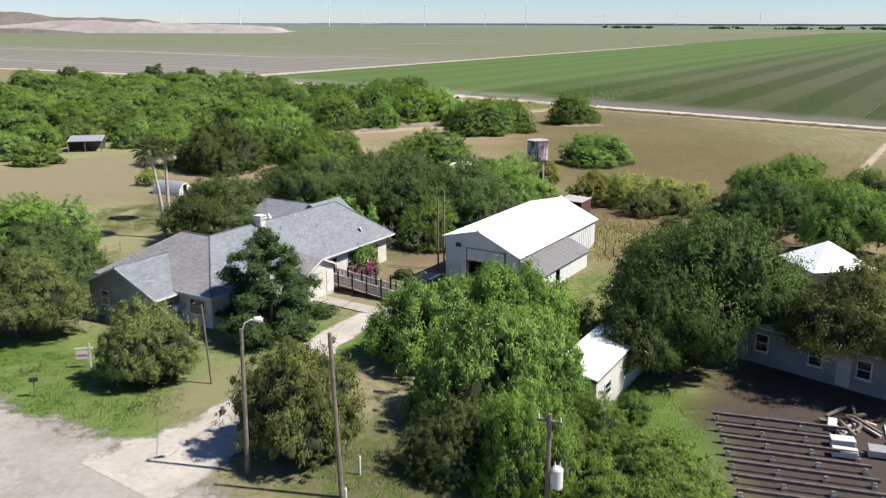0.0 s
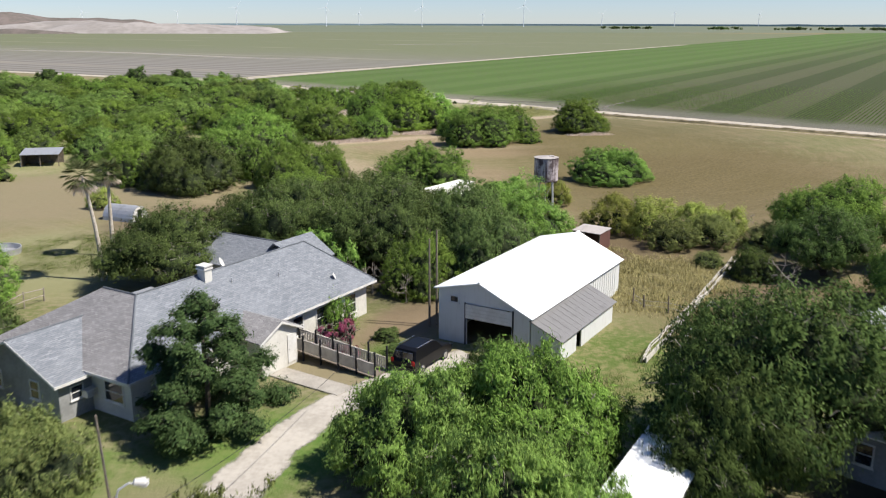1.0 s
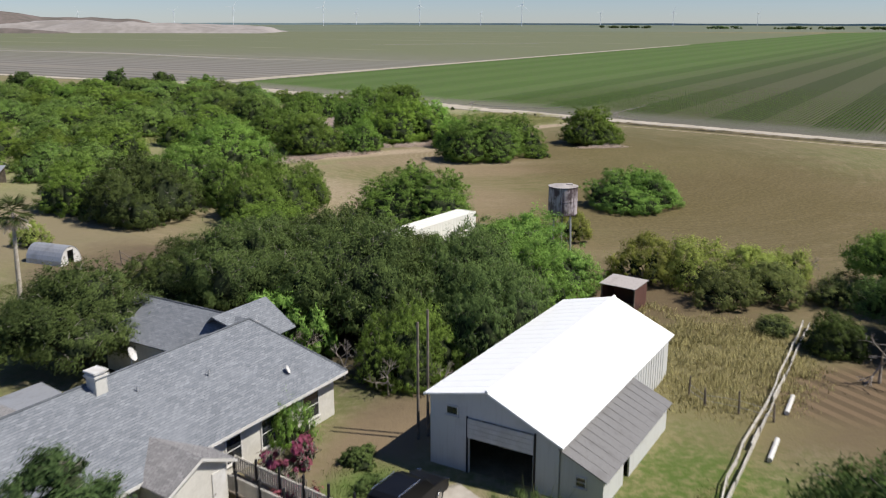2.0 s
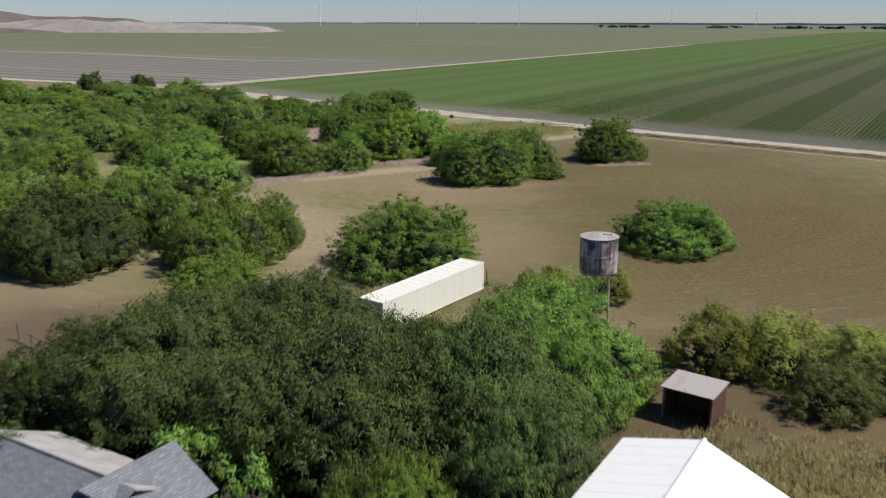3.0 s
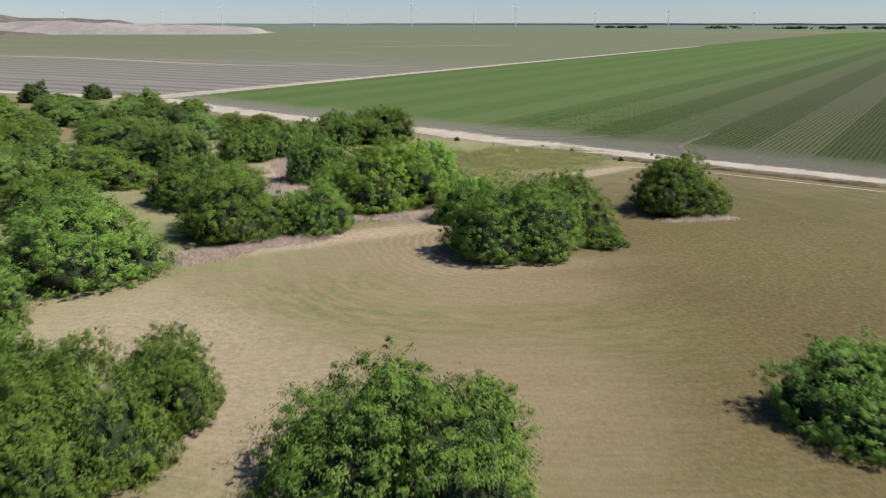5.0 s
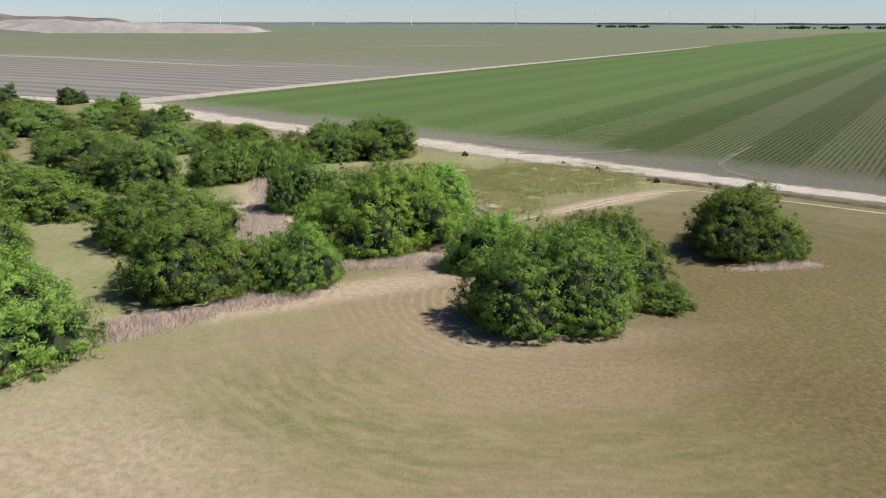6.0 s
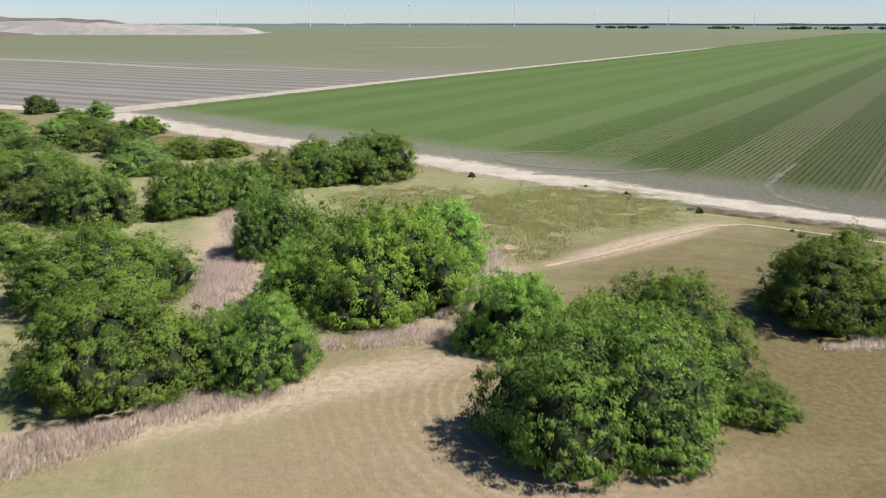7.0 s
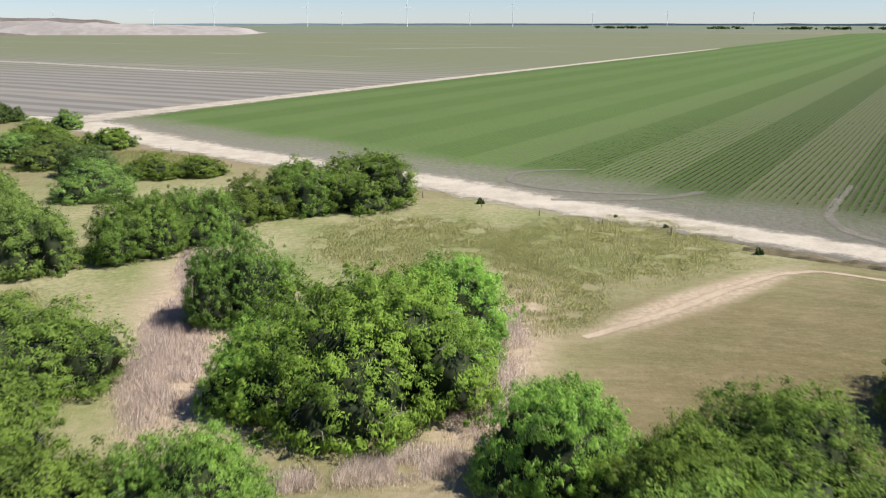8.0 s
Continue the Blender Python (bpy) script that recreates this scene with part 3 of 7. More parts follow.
def ribbon(name, pts, widths, material, z, label, category, step=4.0, seed=1, kind="structure"):
    """A way along a line of points, with uneven sides and a softly rutted surface."""
    rng = np.random.default_rng(seed)
    pts = [Vector((*p, 0)) for p in pts]
    line, wide = [], []
    for i in range(len(pts) - 1):
        p0, p1, p2, p3 = pts[max(i - 1, 0)], pts[i], pts[i + 1], pts[min(i + 2, len(pts) - 1)]
        n = max(2, int((p2 - p1).length / step))
        for j in range(n):
            t = j / n
            line.append(0.5 * (2 * p1 + (p2 - p0) * t + (2 * p0 - 5 * p1 + 4 * p2 - p3) * t * t + (3 * p1 - p0 - 3 * p2 + p3) * t ** 3))
            wide.append(widths[i] * (1 - t) + widths[i + 1] * t)
    line.append(pts[-1])
    wide.append(widths[-1])
    m = 6
    verts, faces, uvs, run = [], [], [], 0.0
    for i, c in enumerate(line):
        d = (line[min(i + 1, len(line) - 1)] - line[max(i - 1, 0)]).normalized()
        side = Vector((-d.y, d.x, 0))
        w = wide[i] * (1 + 0.06 * rng.standard_normal())
        for j in range(m + 1):
            a = j / m - 0.5
            verts.append(c + side * w * a + Vector((0, 0, z + (0 if j in (0, m) else 0.01 * rng.random()))))
    for i in range(len(line) - 1):
        for j in range(m):
            a = i * (m + 1) + j
            faces.append((a, a + m + 1, a + m + 2, a + 1))
            for ii, jj in ((i, j), (i + 1, j), (i + 1, j + 1), (i, j + 1)):
                uvs.append((ii * step, jj / m))
    ob = obj(name, verts, faces, material, uvs=uvs)
    return tagged(ob, label, category, kind=kind)


# ---- land ----
def sheet(name, corners, z, material, label, category, cells=24):
    """A four-cornered sheet of ground with faint unevenness."""
    a, b, c, d = (Vector((*p, z)) for p in corners)
    verts, faces = [], []
    for i in range(cells + 1):
        for j in range(cells + 1):
            u, v = i / cells, j / cells
            verts.append((a * (1 - u) + b * u) * (1 - v) + (d * (1 - u) + c * u) * v)
    for i in range(cells):
        for j in range(cells):
            k = i * (cells + 1) + j
            faces.append((k, k + cells + 1, k + cells + 2, k + 1))
    return tagged(obj(name, verts, faces, material), label, category, kind="structure")


GROUND = sheet("ground", ((-5200, -600), (5200, -600), (5200, 5400), (-5200, 5400)), 0.0, M["ground"], "flat mown grassland with dry tan and green patches", "ground", 40)
JOIN = Vector((-84, 377, 0))          # where the field track leaves the dirt road


def land(p, s, e):
    q = p + ROW * s + ACROSS * e
    return (q.x, q.y)


ROAD = [(-420, 545), (-205, 436), (-150, 404), (-110, 384), (-84, 370), (-55, 337), (-26.5, 311), (-1, 290), (9.5, 278.5), (19.5, 269.5), (32.5, 257.8), (44.5, 247), (55.5, 237.8), (98, 199), (170, 134), (330, -13)]
# crop to the right of the track, bare terraces to its left
sheet("crop_field", ((-86, 371), (28, 255), (520, -160), (1500, 1330)), 0.03, M["crop"], "green young crop in long straight rows on grey soil", "field", 30)
sheet("crop_field", ((-86, 371), (1500, 1330), (1420, 2300), land(JOIN, 1650, -8)), 0.03, M["crop"], "green young crop in long straight rows on grey soil", "field", 30)
sheet("plowed_field", ((-90, 374), land(JOIN, 1560, -4), land(JOIN, 1560, -1500), (-1420, 1060)), 0.035, M["plowed"], "bare grey-brown plowed field in terraces", "field", 30)
# green greyed to carry the distance haze in the colour itself
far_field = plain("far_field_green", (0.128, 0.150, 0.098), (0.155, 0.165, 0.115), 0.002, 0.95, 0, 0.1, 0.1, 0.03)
sheet("far_fields", ((-3500, 1900), (3500, 1900), (4800, 5000), (-4800, 5000)), 0.06, far_field, "far green farmland, greyed by haze put into its colour", "field", 20)
ribbon("dirt_road", ROAD, [9, 10, 12, 14, 19, 16, 13.5, 13, 13, 12, 10.5, 8.5, 7.5, 7, 7, 7], M["road"], 0.06, "pale dusty dirt road along the crop field", "road", seed=2)
ribbon("field_track", [land(JOIN, s, 0) for s in (-12, 60, 150, 300, 480, 640)], [24, 15, 11, 10, 10, 6], M["track"], 0.07, "pale dirt track between two fields", "track", 8, 3)
ribbon("bare_streak", [(-420, 770), (-250, 690), (-190, 648), (-140, 606), (-98, 578), (-55, 566)], [10, 26, 22, 20, 16, 6], M["streak"], 0.05, "pale bare streak across the plowed field", "field", 8, 12)
ribbon("bare_streak", [(-60, 905), (-10, 930), (45, 948), (110, 960)], [8, 22, 20, 6], M["streak"], 0.05, "pale bare streak across the plowed field", "field", 8, 13)
ribbon("field_track", [(30, 279), (21, 281), (14, 285), (11, 291), (14, 298), (24, 300)], [1.8] * 6, M["rut"], 0.08, "curved wheel track in the field's headland", "track", 1.5, 4)
ribbon("field_track", [(15, 276), (23, 275.5), (31, 277), (37, 281)], [2.2] * 4, M["rut"], 0.08, "curved wheel track in the field's headland", "track", 1.5, 5)
ribbon("field_track", [(49, 249), (46, 256), (47, 264), (52, 273), (60, 285)], [2.0] * 5, M["rut"], 0.08, "curved wheel track in the field's headland", "track", 1.5, 6)
ribbon("gravel_road", [(-150, 138), (-60, 73), (-33, 52.5), (-18, 42), (30, 8), (140, -70)], [15] * 6, M["gravel"], 0.03, "pale worn gravel road past the house", "road", seed=7)
ribbon("driveway", [(-17, 46), (-13.5, 51), (-11.2, 57), (-10.3, 61), (-8.2, 67.5), (-5.2, 72.5), (-1.2, 76.4), (2.6, 79.2)], [9, 6.2, 4.2, 3.6, 3.1, 2.9, 3.1, 3.6], M["drive"], 0.045, "pale caliche driveway to the barn", "driveway", 1.5, 8)
ribbon("bare_path", [(10, 224), (17.8, 229.6), (26, 236.6), (33.5, 241), (41, 237.6), (70, 213), (96, 188)], [1.4, 1.9, 1.7, 1.5, 1.2, 1.4, 2], M["path"], 0.03, "pale bare strip along the mown field's edge", "path", 2.0, 9)
ribbon("bare_path", [(96, 188), (78, 160), (63, 136), (50, 115)], [2.4, 2.2, 2.6, 2.2], M["path"], 0.035, "pale bare strip along the mown field's edge", "path", 2.0, 10)


def bank(name, pts, height, width, seed, label):
    """A low uneven grassy bank."""
    rng = np.random.default_rng(seed)
    verts, faces = [], []
    P = []
    for (a, b), (c, d) in zip(pts, pts[1:]):
        n = max(2, int(math.dist((a, b), (c, d)) / 1.2))
        P += [(a + (c - a) * i / n, b + (d - b) * i / n) for i in range(n)]
    for i, (x, y) in enumerate(P):
        q, r = P[min(i + 1, len(P) - 1)], P[max(i - 1, 0)]
        d = Vector((q[0] - r[0], q[1] - r[1], 0)).normalized()
        s = Vector((-d.y, d.x, 0))
        for j, hgt in enumerate((-0.05, 0.7, 1.0, 0.6, -0.05)):
            verts.append(Vector((x, y, 0)) + s * (j / 4 - 0.5) * width * (0.8 + 0.4 * rng.random()) + Vector((0, 0, hgt * height * (0.6 + 0.8 * rng.random()) if 0 < j < 4 else -0.05)))
    for i in range(len(P) - 1):
        for j in range(4):
            a = i * 5 + j
            faces.append((a, a + 5, a + 6, a + 1))
    return tagged(obj(name, verts, faces, M["berm"]), label, "bank", kind="structure")


bank("road_bank", [(31.5, 249.8), (36, 246.2), (44, 240.5), (54.5, 231.0), (97, 193), (168, 129)], 0.42, 1.7, 11, "low weedy bank beside the dirt road")


def heap(name, x0, x1, y0, y1, height, material, seed, label, power=0.45):
    """A flat-topped heap of dug soil."""
    n, m = 44, 14
    verts, faces = [], []
    for i in range(n + 1):
        for j in range(m + 1):
            u, v = i / n, j / m
            ridge = max(0.0, math.sin(math.pi * u)) ** power * max(0.0, math.sin(math.pi * v)) ** 0.6
            rough = 0.78 + 0.5 * (noise.noise((u * 7 + seed, v * 3, 0.3)) + 0.5 * noise.noise((u * 19, v * 9 + seed, 2)))
            verts.append((x0 + (x1 - x0) * u, y0 + (y1 - y0) * v, height * ridge * rough - 0.3))
    for i in range(n):
        for j in range(m):
            a = i * (m + 1) + j
            faces.append((a, a + m + 1, a + m + 2, a + 1))
    return tagged(obj(name, verts, faces, material, smooth=True), label, "spoil heap", kind="structure")


heap("spoil_heap", -1080, -300, 1640, 1940, 24, M["spoil"], 1, "long pale flat-topped heap of dug soil")
heap("spoil_heap", -1700, -640, 1900, 2250, 44, M["spoildark"], 4, "darker flat-topped heap of dug soil", 0.3)
heap("spoil_heap", -1200, -640, 1600, 1660, 13, M["spoildark"], 7, "darker low heap of dug soil in front")

# a low rim of far woods closes the distance all round, haze put into its colour
rim_v, rim_f = [], []
RIM = 240
for i in range(RIM):
    a = 2 * math.pi * i / RIM
    h = 9 + 3 * noise.noise((math.cos(a) * 30, math.sin(a) * 30, 0))
    for z in (-2, h):
        rim_v.append((4650 * math.sin(a), 150 + 4650 * math.cos(a), z))
for i in range(RIM):
    j = (i + 1) % RIM
    rim_f.append((2 * i, 2 * j, 2 * j + 1, 2 * i + 1))
tagged(obj("backdrop", rim_v, rim_f, M["farland"]), "low line of far woods on the horizon, haze put into its blue-green colour", "horizon", kind="structure")


# ---- plants ----
def leaf_cloud(rng, lobes, count, size, clump=0.55, up=0.35, long=2.0, droop=0.0, scatter=0.33):
    """Three-cornered leaf sprays gathered in clumps over the outside of overlapping lobes: (count, 3, 3)."""
    C = np.array([l[:3] for l in lobes])
    S = np.array([l[3:6] for l in lobes])
    wt = S[:, 0] * S[:, 1] + S[:, 0] * S[:, 2]
    m = max(24, count // 3)
    i = rng.choice(len(lobes), m, p=wt / wt.sum())
    d = rng.standard_normal((m, 3))
    d /= np.linalg.norm(d, axis=1)[:, None]
    d[:, 2] = np.where(d[:, 2] < -0.5, -d[:, 2], d[:, 2])
    q = C[i] + d * S[i] * (0.76 + 0.24 * rng.random((m, 1)) + 0.18 * (rng.random((m, 1)) > 0.85))
    inside = np.sum(((q[:, None] - C[None]) / S[None]) ** 2, axis=2)
    inside[np.arange(m), i] = 9
    keep = (inside.min(axis=1) > 0.66) & (q[:, 2] > 0.1)
    q, n0 = q[keep], (d / S[i])[keep]
    most = max(12, count // 72)
    q, n0 = q[:most], n0[:most]
    n0 /= np.linalg.norm(n0, axis=1)[:, None]
    k = rng.integers(0, len(q), count)
    rad = clump * (0.45 + 1.2 * rng.random(len(q)) ** 1.5)[k, None]
    off = rng.standard_normal((count, 3)) * 0.5
    p = q[k] + off * rad
    p[:, 2] -= droop * rng.random(count) ** 2
    n = n0[k] * 0.9 + off * 0.5 + rng.standard_normal((count, 3)) * scatter
    n[:, 2] += up
    n /= np.linalg.norm(n, axis=1)[:, None]
    a = np.cross(n, rng.standard_normal((count, 3)))
    if droop:
        a = a * 0.9 + np.array((0, 0, -1.0 if droop > 0 else 1.0))
        a -= n * np.sum(a * n, axis=1)[:, None]
    a /= np.linalg.norm(a, axis=1)[:, None]
    b = np.cross(n, a)
    s = size * (0.5 + 1.0 * rng.random((count, 1)))
    a, b = a * s * long * 0.5, b * s * 0.5
    p[:, 2] = np.maximum(p[:, 2], 0.1)
    return np.stack([p - a + b, p - a * 0.6 - b, p + a], axis=1)


def core(lobes, rng, shrink=0.58):
    """Rough inner bodies of the lobes, which keep the crown dense; their dark colour stands in for inner shade."""
    bm = bmesh.new()
    for l in lobes:
        made = bmesh.ops.create_icosphere(bm, subdivisions=2, radius=1.0)["verts"]
        for v in made:
            v.co = Vector((v.co.x * l[3], v.co.y * l[4], v.co.z * l[5])) * shrink * (0.8 + 0.4 * rng.random()) + Vector(l[:3])
            v.co.z = max(v.co.z, 0.05)
    v = [tuple(x.co) for x in bm.verts]
    f = [[x.index for x in q.verts] for q in bm.faces]
    bm.free()
    return v, f


def crown(name, lobes, count, size, material, parent, rng, shrink=0.58, **kw):
    q = leaf_cloud(rng, lobes, count, size, **kw)
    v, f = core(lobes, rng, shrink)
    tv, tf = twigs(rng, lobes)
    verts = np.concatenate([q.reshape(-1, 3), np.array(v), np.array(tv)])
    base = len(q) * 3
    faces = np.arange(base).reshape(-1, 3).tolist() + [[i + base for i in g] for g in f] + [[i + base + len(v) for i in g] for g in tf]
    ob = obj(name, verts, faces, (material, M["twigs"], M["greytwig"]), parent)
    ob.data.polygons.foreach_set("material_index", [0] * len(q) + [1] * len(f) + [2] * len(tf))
    return ob


def limbs(name, parent, rng, targets, r, material=None, stems=1, spread=0.5):
    """Bent tapered stems from the ground to the middle of each lobe."""
    bm = bmesh.new()
    for i, t in enumerate(targets):
        t = Vector(t[:3])
        a = 2 * math.pi * rng.random()
        p = Vector((math.cos(a), math.sin(a), 0)) * (spread * rng.random() if stems > 1 else 0.05)
        m1 = p.lerp(t, 0.35) + Vector((rng.normal(), rng.normal(), 0.4)) * 0.25
        m2 = p.lerp(t, 0.7) + Vector((rng.normal(), rng.normal(), 0.6)) * 0.25
        p.z = -0.1
        for (u, w), (r0, r1) in zip(((p, m1), (m1, m2), (m2, t)), ((r, r * 0.72), (r * 0.72, r * 0.45), (r * 0.45, r * 0.15))):
            rod(bm, u, w, r0, r1, 6, False)
    return part(name, bm, material or M["bark"], parent)


def fitted(L, R, H):
    """Lobes scaled so that together they just fill radius R and height H."""
    L = np.array(L)
    L[:, :3:1] -= (*((L[:, :2].min(0) + L[:, :2].max(0)) / 2), 0)
    far = np.percentile(np.hypot(L[:, 0], L[:, 1]) + L[:, 3], 80)
    tall = (L[:, 2] + L[:, 5]).max()
    L[:, [0, 1, 3, 4]] *= 0.97 * R / far
    L[:, [2, 5]] *= 0.96 * H / tall
    return [tuple(l) for l in L]


def dome(rng, R, H, n):
    """Lobes of a lumpy bush whose leaves reach nearly to the ground."""
    L = [(0, 0, H * 0.34, R * 0.46, R * 0.46, H * 0.33)]
    lean, stretch = 6.28 * rng.random(), 0.68 + 0.3 * rng.random()
    n = n * 2
    for i in range(n):
        f = math.sqrt((i + 0.5) / n)
        a = 2.4 * i + 0.7 * rng.random()
        d = R * 0.86 * f * (0.86 + 0.26 * rng.random())
        s = R * (0.12 + 0.14 * rng.random())
        top = H * (1 - 0.58 * f * f) * (0.56 + 0.5 * rng.random())
        tall = s * (0.75 + 0.6 * rng.random())
        h = max(top - tall, tall * 0.7)
        x, y = d * math.cos(a), d * math.sin(a) * stretch
        L.append((x * math.cos(lean) - y * math.sin(lean), x * math.sin(lean) + y * math.cos(lean), h, s, s, tall))
        if h > H * 0.22 and f > 0.5:
            L.append((L[-1][0] * 1.02, L[-1][1] * 1.02, h * 0.45, s * 1.05, s * 1.05, h * 0.5))
    return fitted(L, R, H)


def twigs(rng, lobes):
    """Bare grey twigs that show among the outer leaves."""
    verts, faces = [], []
    for _ in range(230):
        l = lobes[rng.integers(len(lobes))]
        c, r = Vector(l[:3]), Vector(l[3:6])
        d = Vector(rng.standard_normal(3)).normalized()
        d.z = abs(d.z) * 0.8
        tip = c + Vector((d.x * r.x, d.y * r.y, d.z * r.z)) * (0.95 + 0.22 * rng.random())
        foot = c.lerp(tip, 0.25) + Vector(rng.standard_normal(3)) * 0.15
        mid = foot.lerp(tip, 0.6) + Vector(rng.standard_normal(3)) * 0.12
        side = (tip - foot).cross(Vector(rng.standard_normal(3))).normalized()
        over = (tip - foot).cross(side).normalized()
        i = len(verts)
        for p, w in ((foot, 0.028), (mid, 0.018), (tip, 0.006)):
            verts += [p + side * w, p - side * w * 0.5 + over * w * 0.87, p - side * w * 0.5 - over * w * 0.87]
        for k in (0, 3):
            for a, b in ((0, 1), (1, 2), (2, 0)):
                faces.append((i + k + a, i + k + b, i + k + 3 + b, i + k + 3 + a))
    return verts, faces


def ripple(rng, scale, n=10):
    """A smooth random function of points, of about unit spread."""
    K, ph = rng.standard_normal((n, 3)) * scale, rng.random(n) * 6.283
    return lambda p: np.sin(p @ K.T + ph).sum(axis=1) / math.sqrt(n / 2)


def domes(rng, R, H, n, foot, skirt, round_):
    """Overlapping domes that make up one crown: centre x, y, middle z, radius, rise above and depth below the middle."""
    D = []
    for i in range(n):
        f = math.sqrt((i + 0.3) / n)
        a = 2.4 * i + 0.9 * rng.random()
        d = R * 0.62 * f
        r = R * (0.36 + 0.17 * rng.random()) * (1.08 - 0.25 * f)
        h = H * (1 - 0.42 * f * f) * (0.74 + 0.34 * rng.random())
        D.append((d * math.cos(a), d * math.sin(a) * round_, h * foot, r, h * (1 - foot), h * skirt))
    D = np.array(D)
    D[:, :2] -= (D[:, :2].min(0) + D[:, :2].max(0)) / 2
    D[:, [0, 1, 3]] *= 0.97 * R / np.percentile(np.hypot(D[:, 0], D[:, 1]) + D[:, 3], 75)
    D[:, [2, 4, 5]] *= 0.89 * H / (D[:, 2] + D[:, 4]).max()
    return D


def canopy(name, parent, rng, R, H, count, size, material, n=8, clump=0.5, foot=0.25, skirt=0.27, bulge=2.2, rough=0.12, gap=-1.0, up=0.28, long=2.4, per=62, round_=0.8, inner=0.62, crisp=0.15):
    """A crown of overlapping uneven domes: leaf sprays in small clumps over the outside, gaps between, bare twigs, and
    solid cores coloured dark in place of inner shade.
    """
    D = domes(rng, R, H, n, foot, skirt, round_)
    hole, lift = ripple(rng, 1.7), rng.random(n) * 40

    low, mid = ripple(rng, 1.8), ripple(rng, 4.4)

    def body(d, i):
        q = D[i]
        e = d + lift[i][:, None]
        hr = np.hypot(d[:, 0], d[:, 1])
        k = (hr ** bulge + np.abs(d[:, 2]) ** bulge) ** (-1 / bulge) * (1 + rough * low(e) + 0.6 * rough * mid(e))
        z = np.where(d[:, 2] > 0, q[:, 4], q[:, 5]) * d[:, 2] * k
        return q[:, :3] + np.stack([q[:, 3] * d[:, 0] * k, q[:, 3] * d[:, 1] * k, z], axis=1)

    m = count // per
    wt = D[:, 3] * (D[:, 3] + D[:, 4])
    i = rng.choice(n, m * 5, p=wt / wt.sum())
    d = rng.standard_normal((m * 5, 3))
    d /= np.linalg.norm(d, axis=1)[:, None]
    d[:, 2] = np.where(d[:, 2] < -0.6, -d[:, 2], d[:, 2])
    p = body(d, i)
    rel = p[:, None] - D[None, :, :3]
    rel[:, :, :2] /= D[None, :, 3, None]
    rel[:, :, 2] /= np.where(rel[:, :, 2] > 0, D[None, :, 4], D[None, :, 5])
    depth = (np.abs(rel) ** bulge).sum(axis=2)
    depth[np.arange(len(p)), i] = 9
    ok = (depth.min(axis=1) > 0.72) & (hole(p) + 0.35 * rng.standard_normal(len(p)) > gap) & (p[:, 2] > 0.0)
    keep = np.nonzero(ok)[0][:m]
    d, p, i = d[keep], p[keep], i[keep]
    mid_ = D[i, :3]
    reach = 0.79 + 0.21 * rng.random(len(p)) + 0.16 * rng.random(len(p)) * (rng.random(len(p)) > 0.8)
    q = mid_ + (p - mid_) * reach[:, None]
    n0 = d / np.stack([D[i, 3], D[i, 3], D[i, 4]], axis=1)
    n0 /= np.linalg.norm(n0, axis=1)[:, None]
    k = rng.integers(0, len(q), count)
    off = rng.standard_normal((count, 3)) * 0.5
    rad = clump * (0.4 + 1.1 * rng.random(len(q)) ** 1.4)[k, None]
    c = q[k] + off * rad * np.array((1, 1, 0.75))
    soft = n0[k] * 0.7 + off * 0.75
    soft[:, 2] += up
    soft /= np.linalg.norm(soft, axis=1)[:, None]
    nn = soft + rng.standard_normal((count, 3)) * (0.2 + 0.4 * crisp)
    nn /= np.linalg.norm(nn, axis=1)[:, None]
    a = rng.standard_normal((count, 3)) * 0.8 + off * 0.9 + n0[k] * 0.4 + np.array((0, 0, 0.75))
    a -= nn * np.sum(a * nn, axis=1)[:, None]
    a /= np.linalg.norm(a, axis=1)[:, None]
    b = np.cross(nn, a)
    s = size * (0.5 + 1.0 * rng.random((count, 1)))
    a, b = a * s * long * 0.5, b * s * 0.5
    c[:, 2] = np.maximum(c[:, 2], 0.08)
    leaves = np.stack([c - a + b * 0.6, c - a * 0.4 - b, c + a], axis=1)
    face = np.cross(leaves[:, 1] - leaves[:, 0], leaves[:, 2] - leaves[:, 0])
    back = np.sum(face * soft, axis=1) < 0
    leaves[back] = leaves[back][:, ::-1]
    # solid cores added inside the domes, coloured dark in place of shaded hollows
    bm = bmesh.new()
    bmesh.ops.create_icosphere(bm, subdivisions=3, radius=1.0)
    cd = np.array([tuple(v.co) for v in bm.verts])
    ball = [[v.index for v in f.verts] for f in bm.faces]
    bm.free()
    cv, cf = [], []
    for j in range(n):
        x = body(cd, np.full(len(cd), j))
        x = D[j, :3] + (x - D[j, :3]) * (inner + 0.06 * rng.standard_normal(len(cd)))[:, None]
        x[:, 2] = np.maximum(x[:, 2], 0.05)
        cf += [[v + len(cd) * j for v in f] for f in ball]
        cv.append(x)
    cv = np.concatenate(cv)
    tv, tf = twigs(rng, [(*(g + (x - g) * 0.82), R * 0.12, R * 0.12, R * 0.12) for x, g in zip(p[:160], mid_[:160])])
    verts = np.concatenate([leaves.reshape(-1, 3), cv, np.array(tv)])
    base = count * 3
    faces = np.arange(base).reshape(-1, 3).tolist() + [[v + base for v in g] for g in cf] + [[v + base + len(cv) for v in g] for g in tf]
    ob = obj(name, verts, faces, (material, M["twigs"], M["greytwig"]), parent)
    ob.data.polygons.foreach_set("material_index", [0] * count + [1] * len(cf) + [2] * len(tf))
    lean = np.concatenate([np.repeat(soft * (1 - crisp) + nn * crisp, 3, axis=0), np.zeros((len(verts) - base, 3))])
    ob.data.normals_split_custom_set_from_vertices(lean.tolist())
    return [(x[0], x[1], x[2] + 0.3 * x[4]) for x in D]


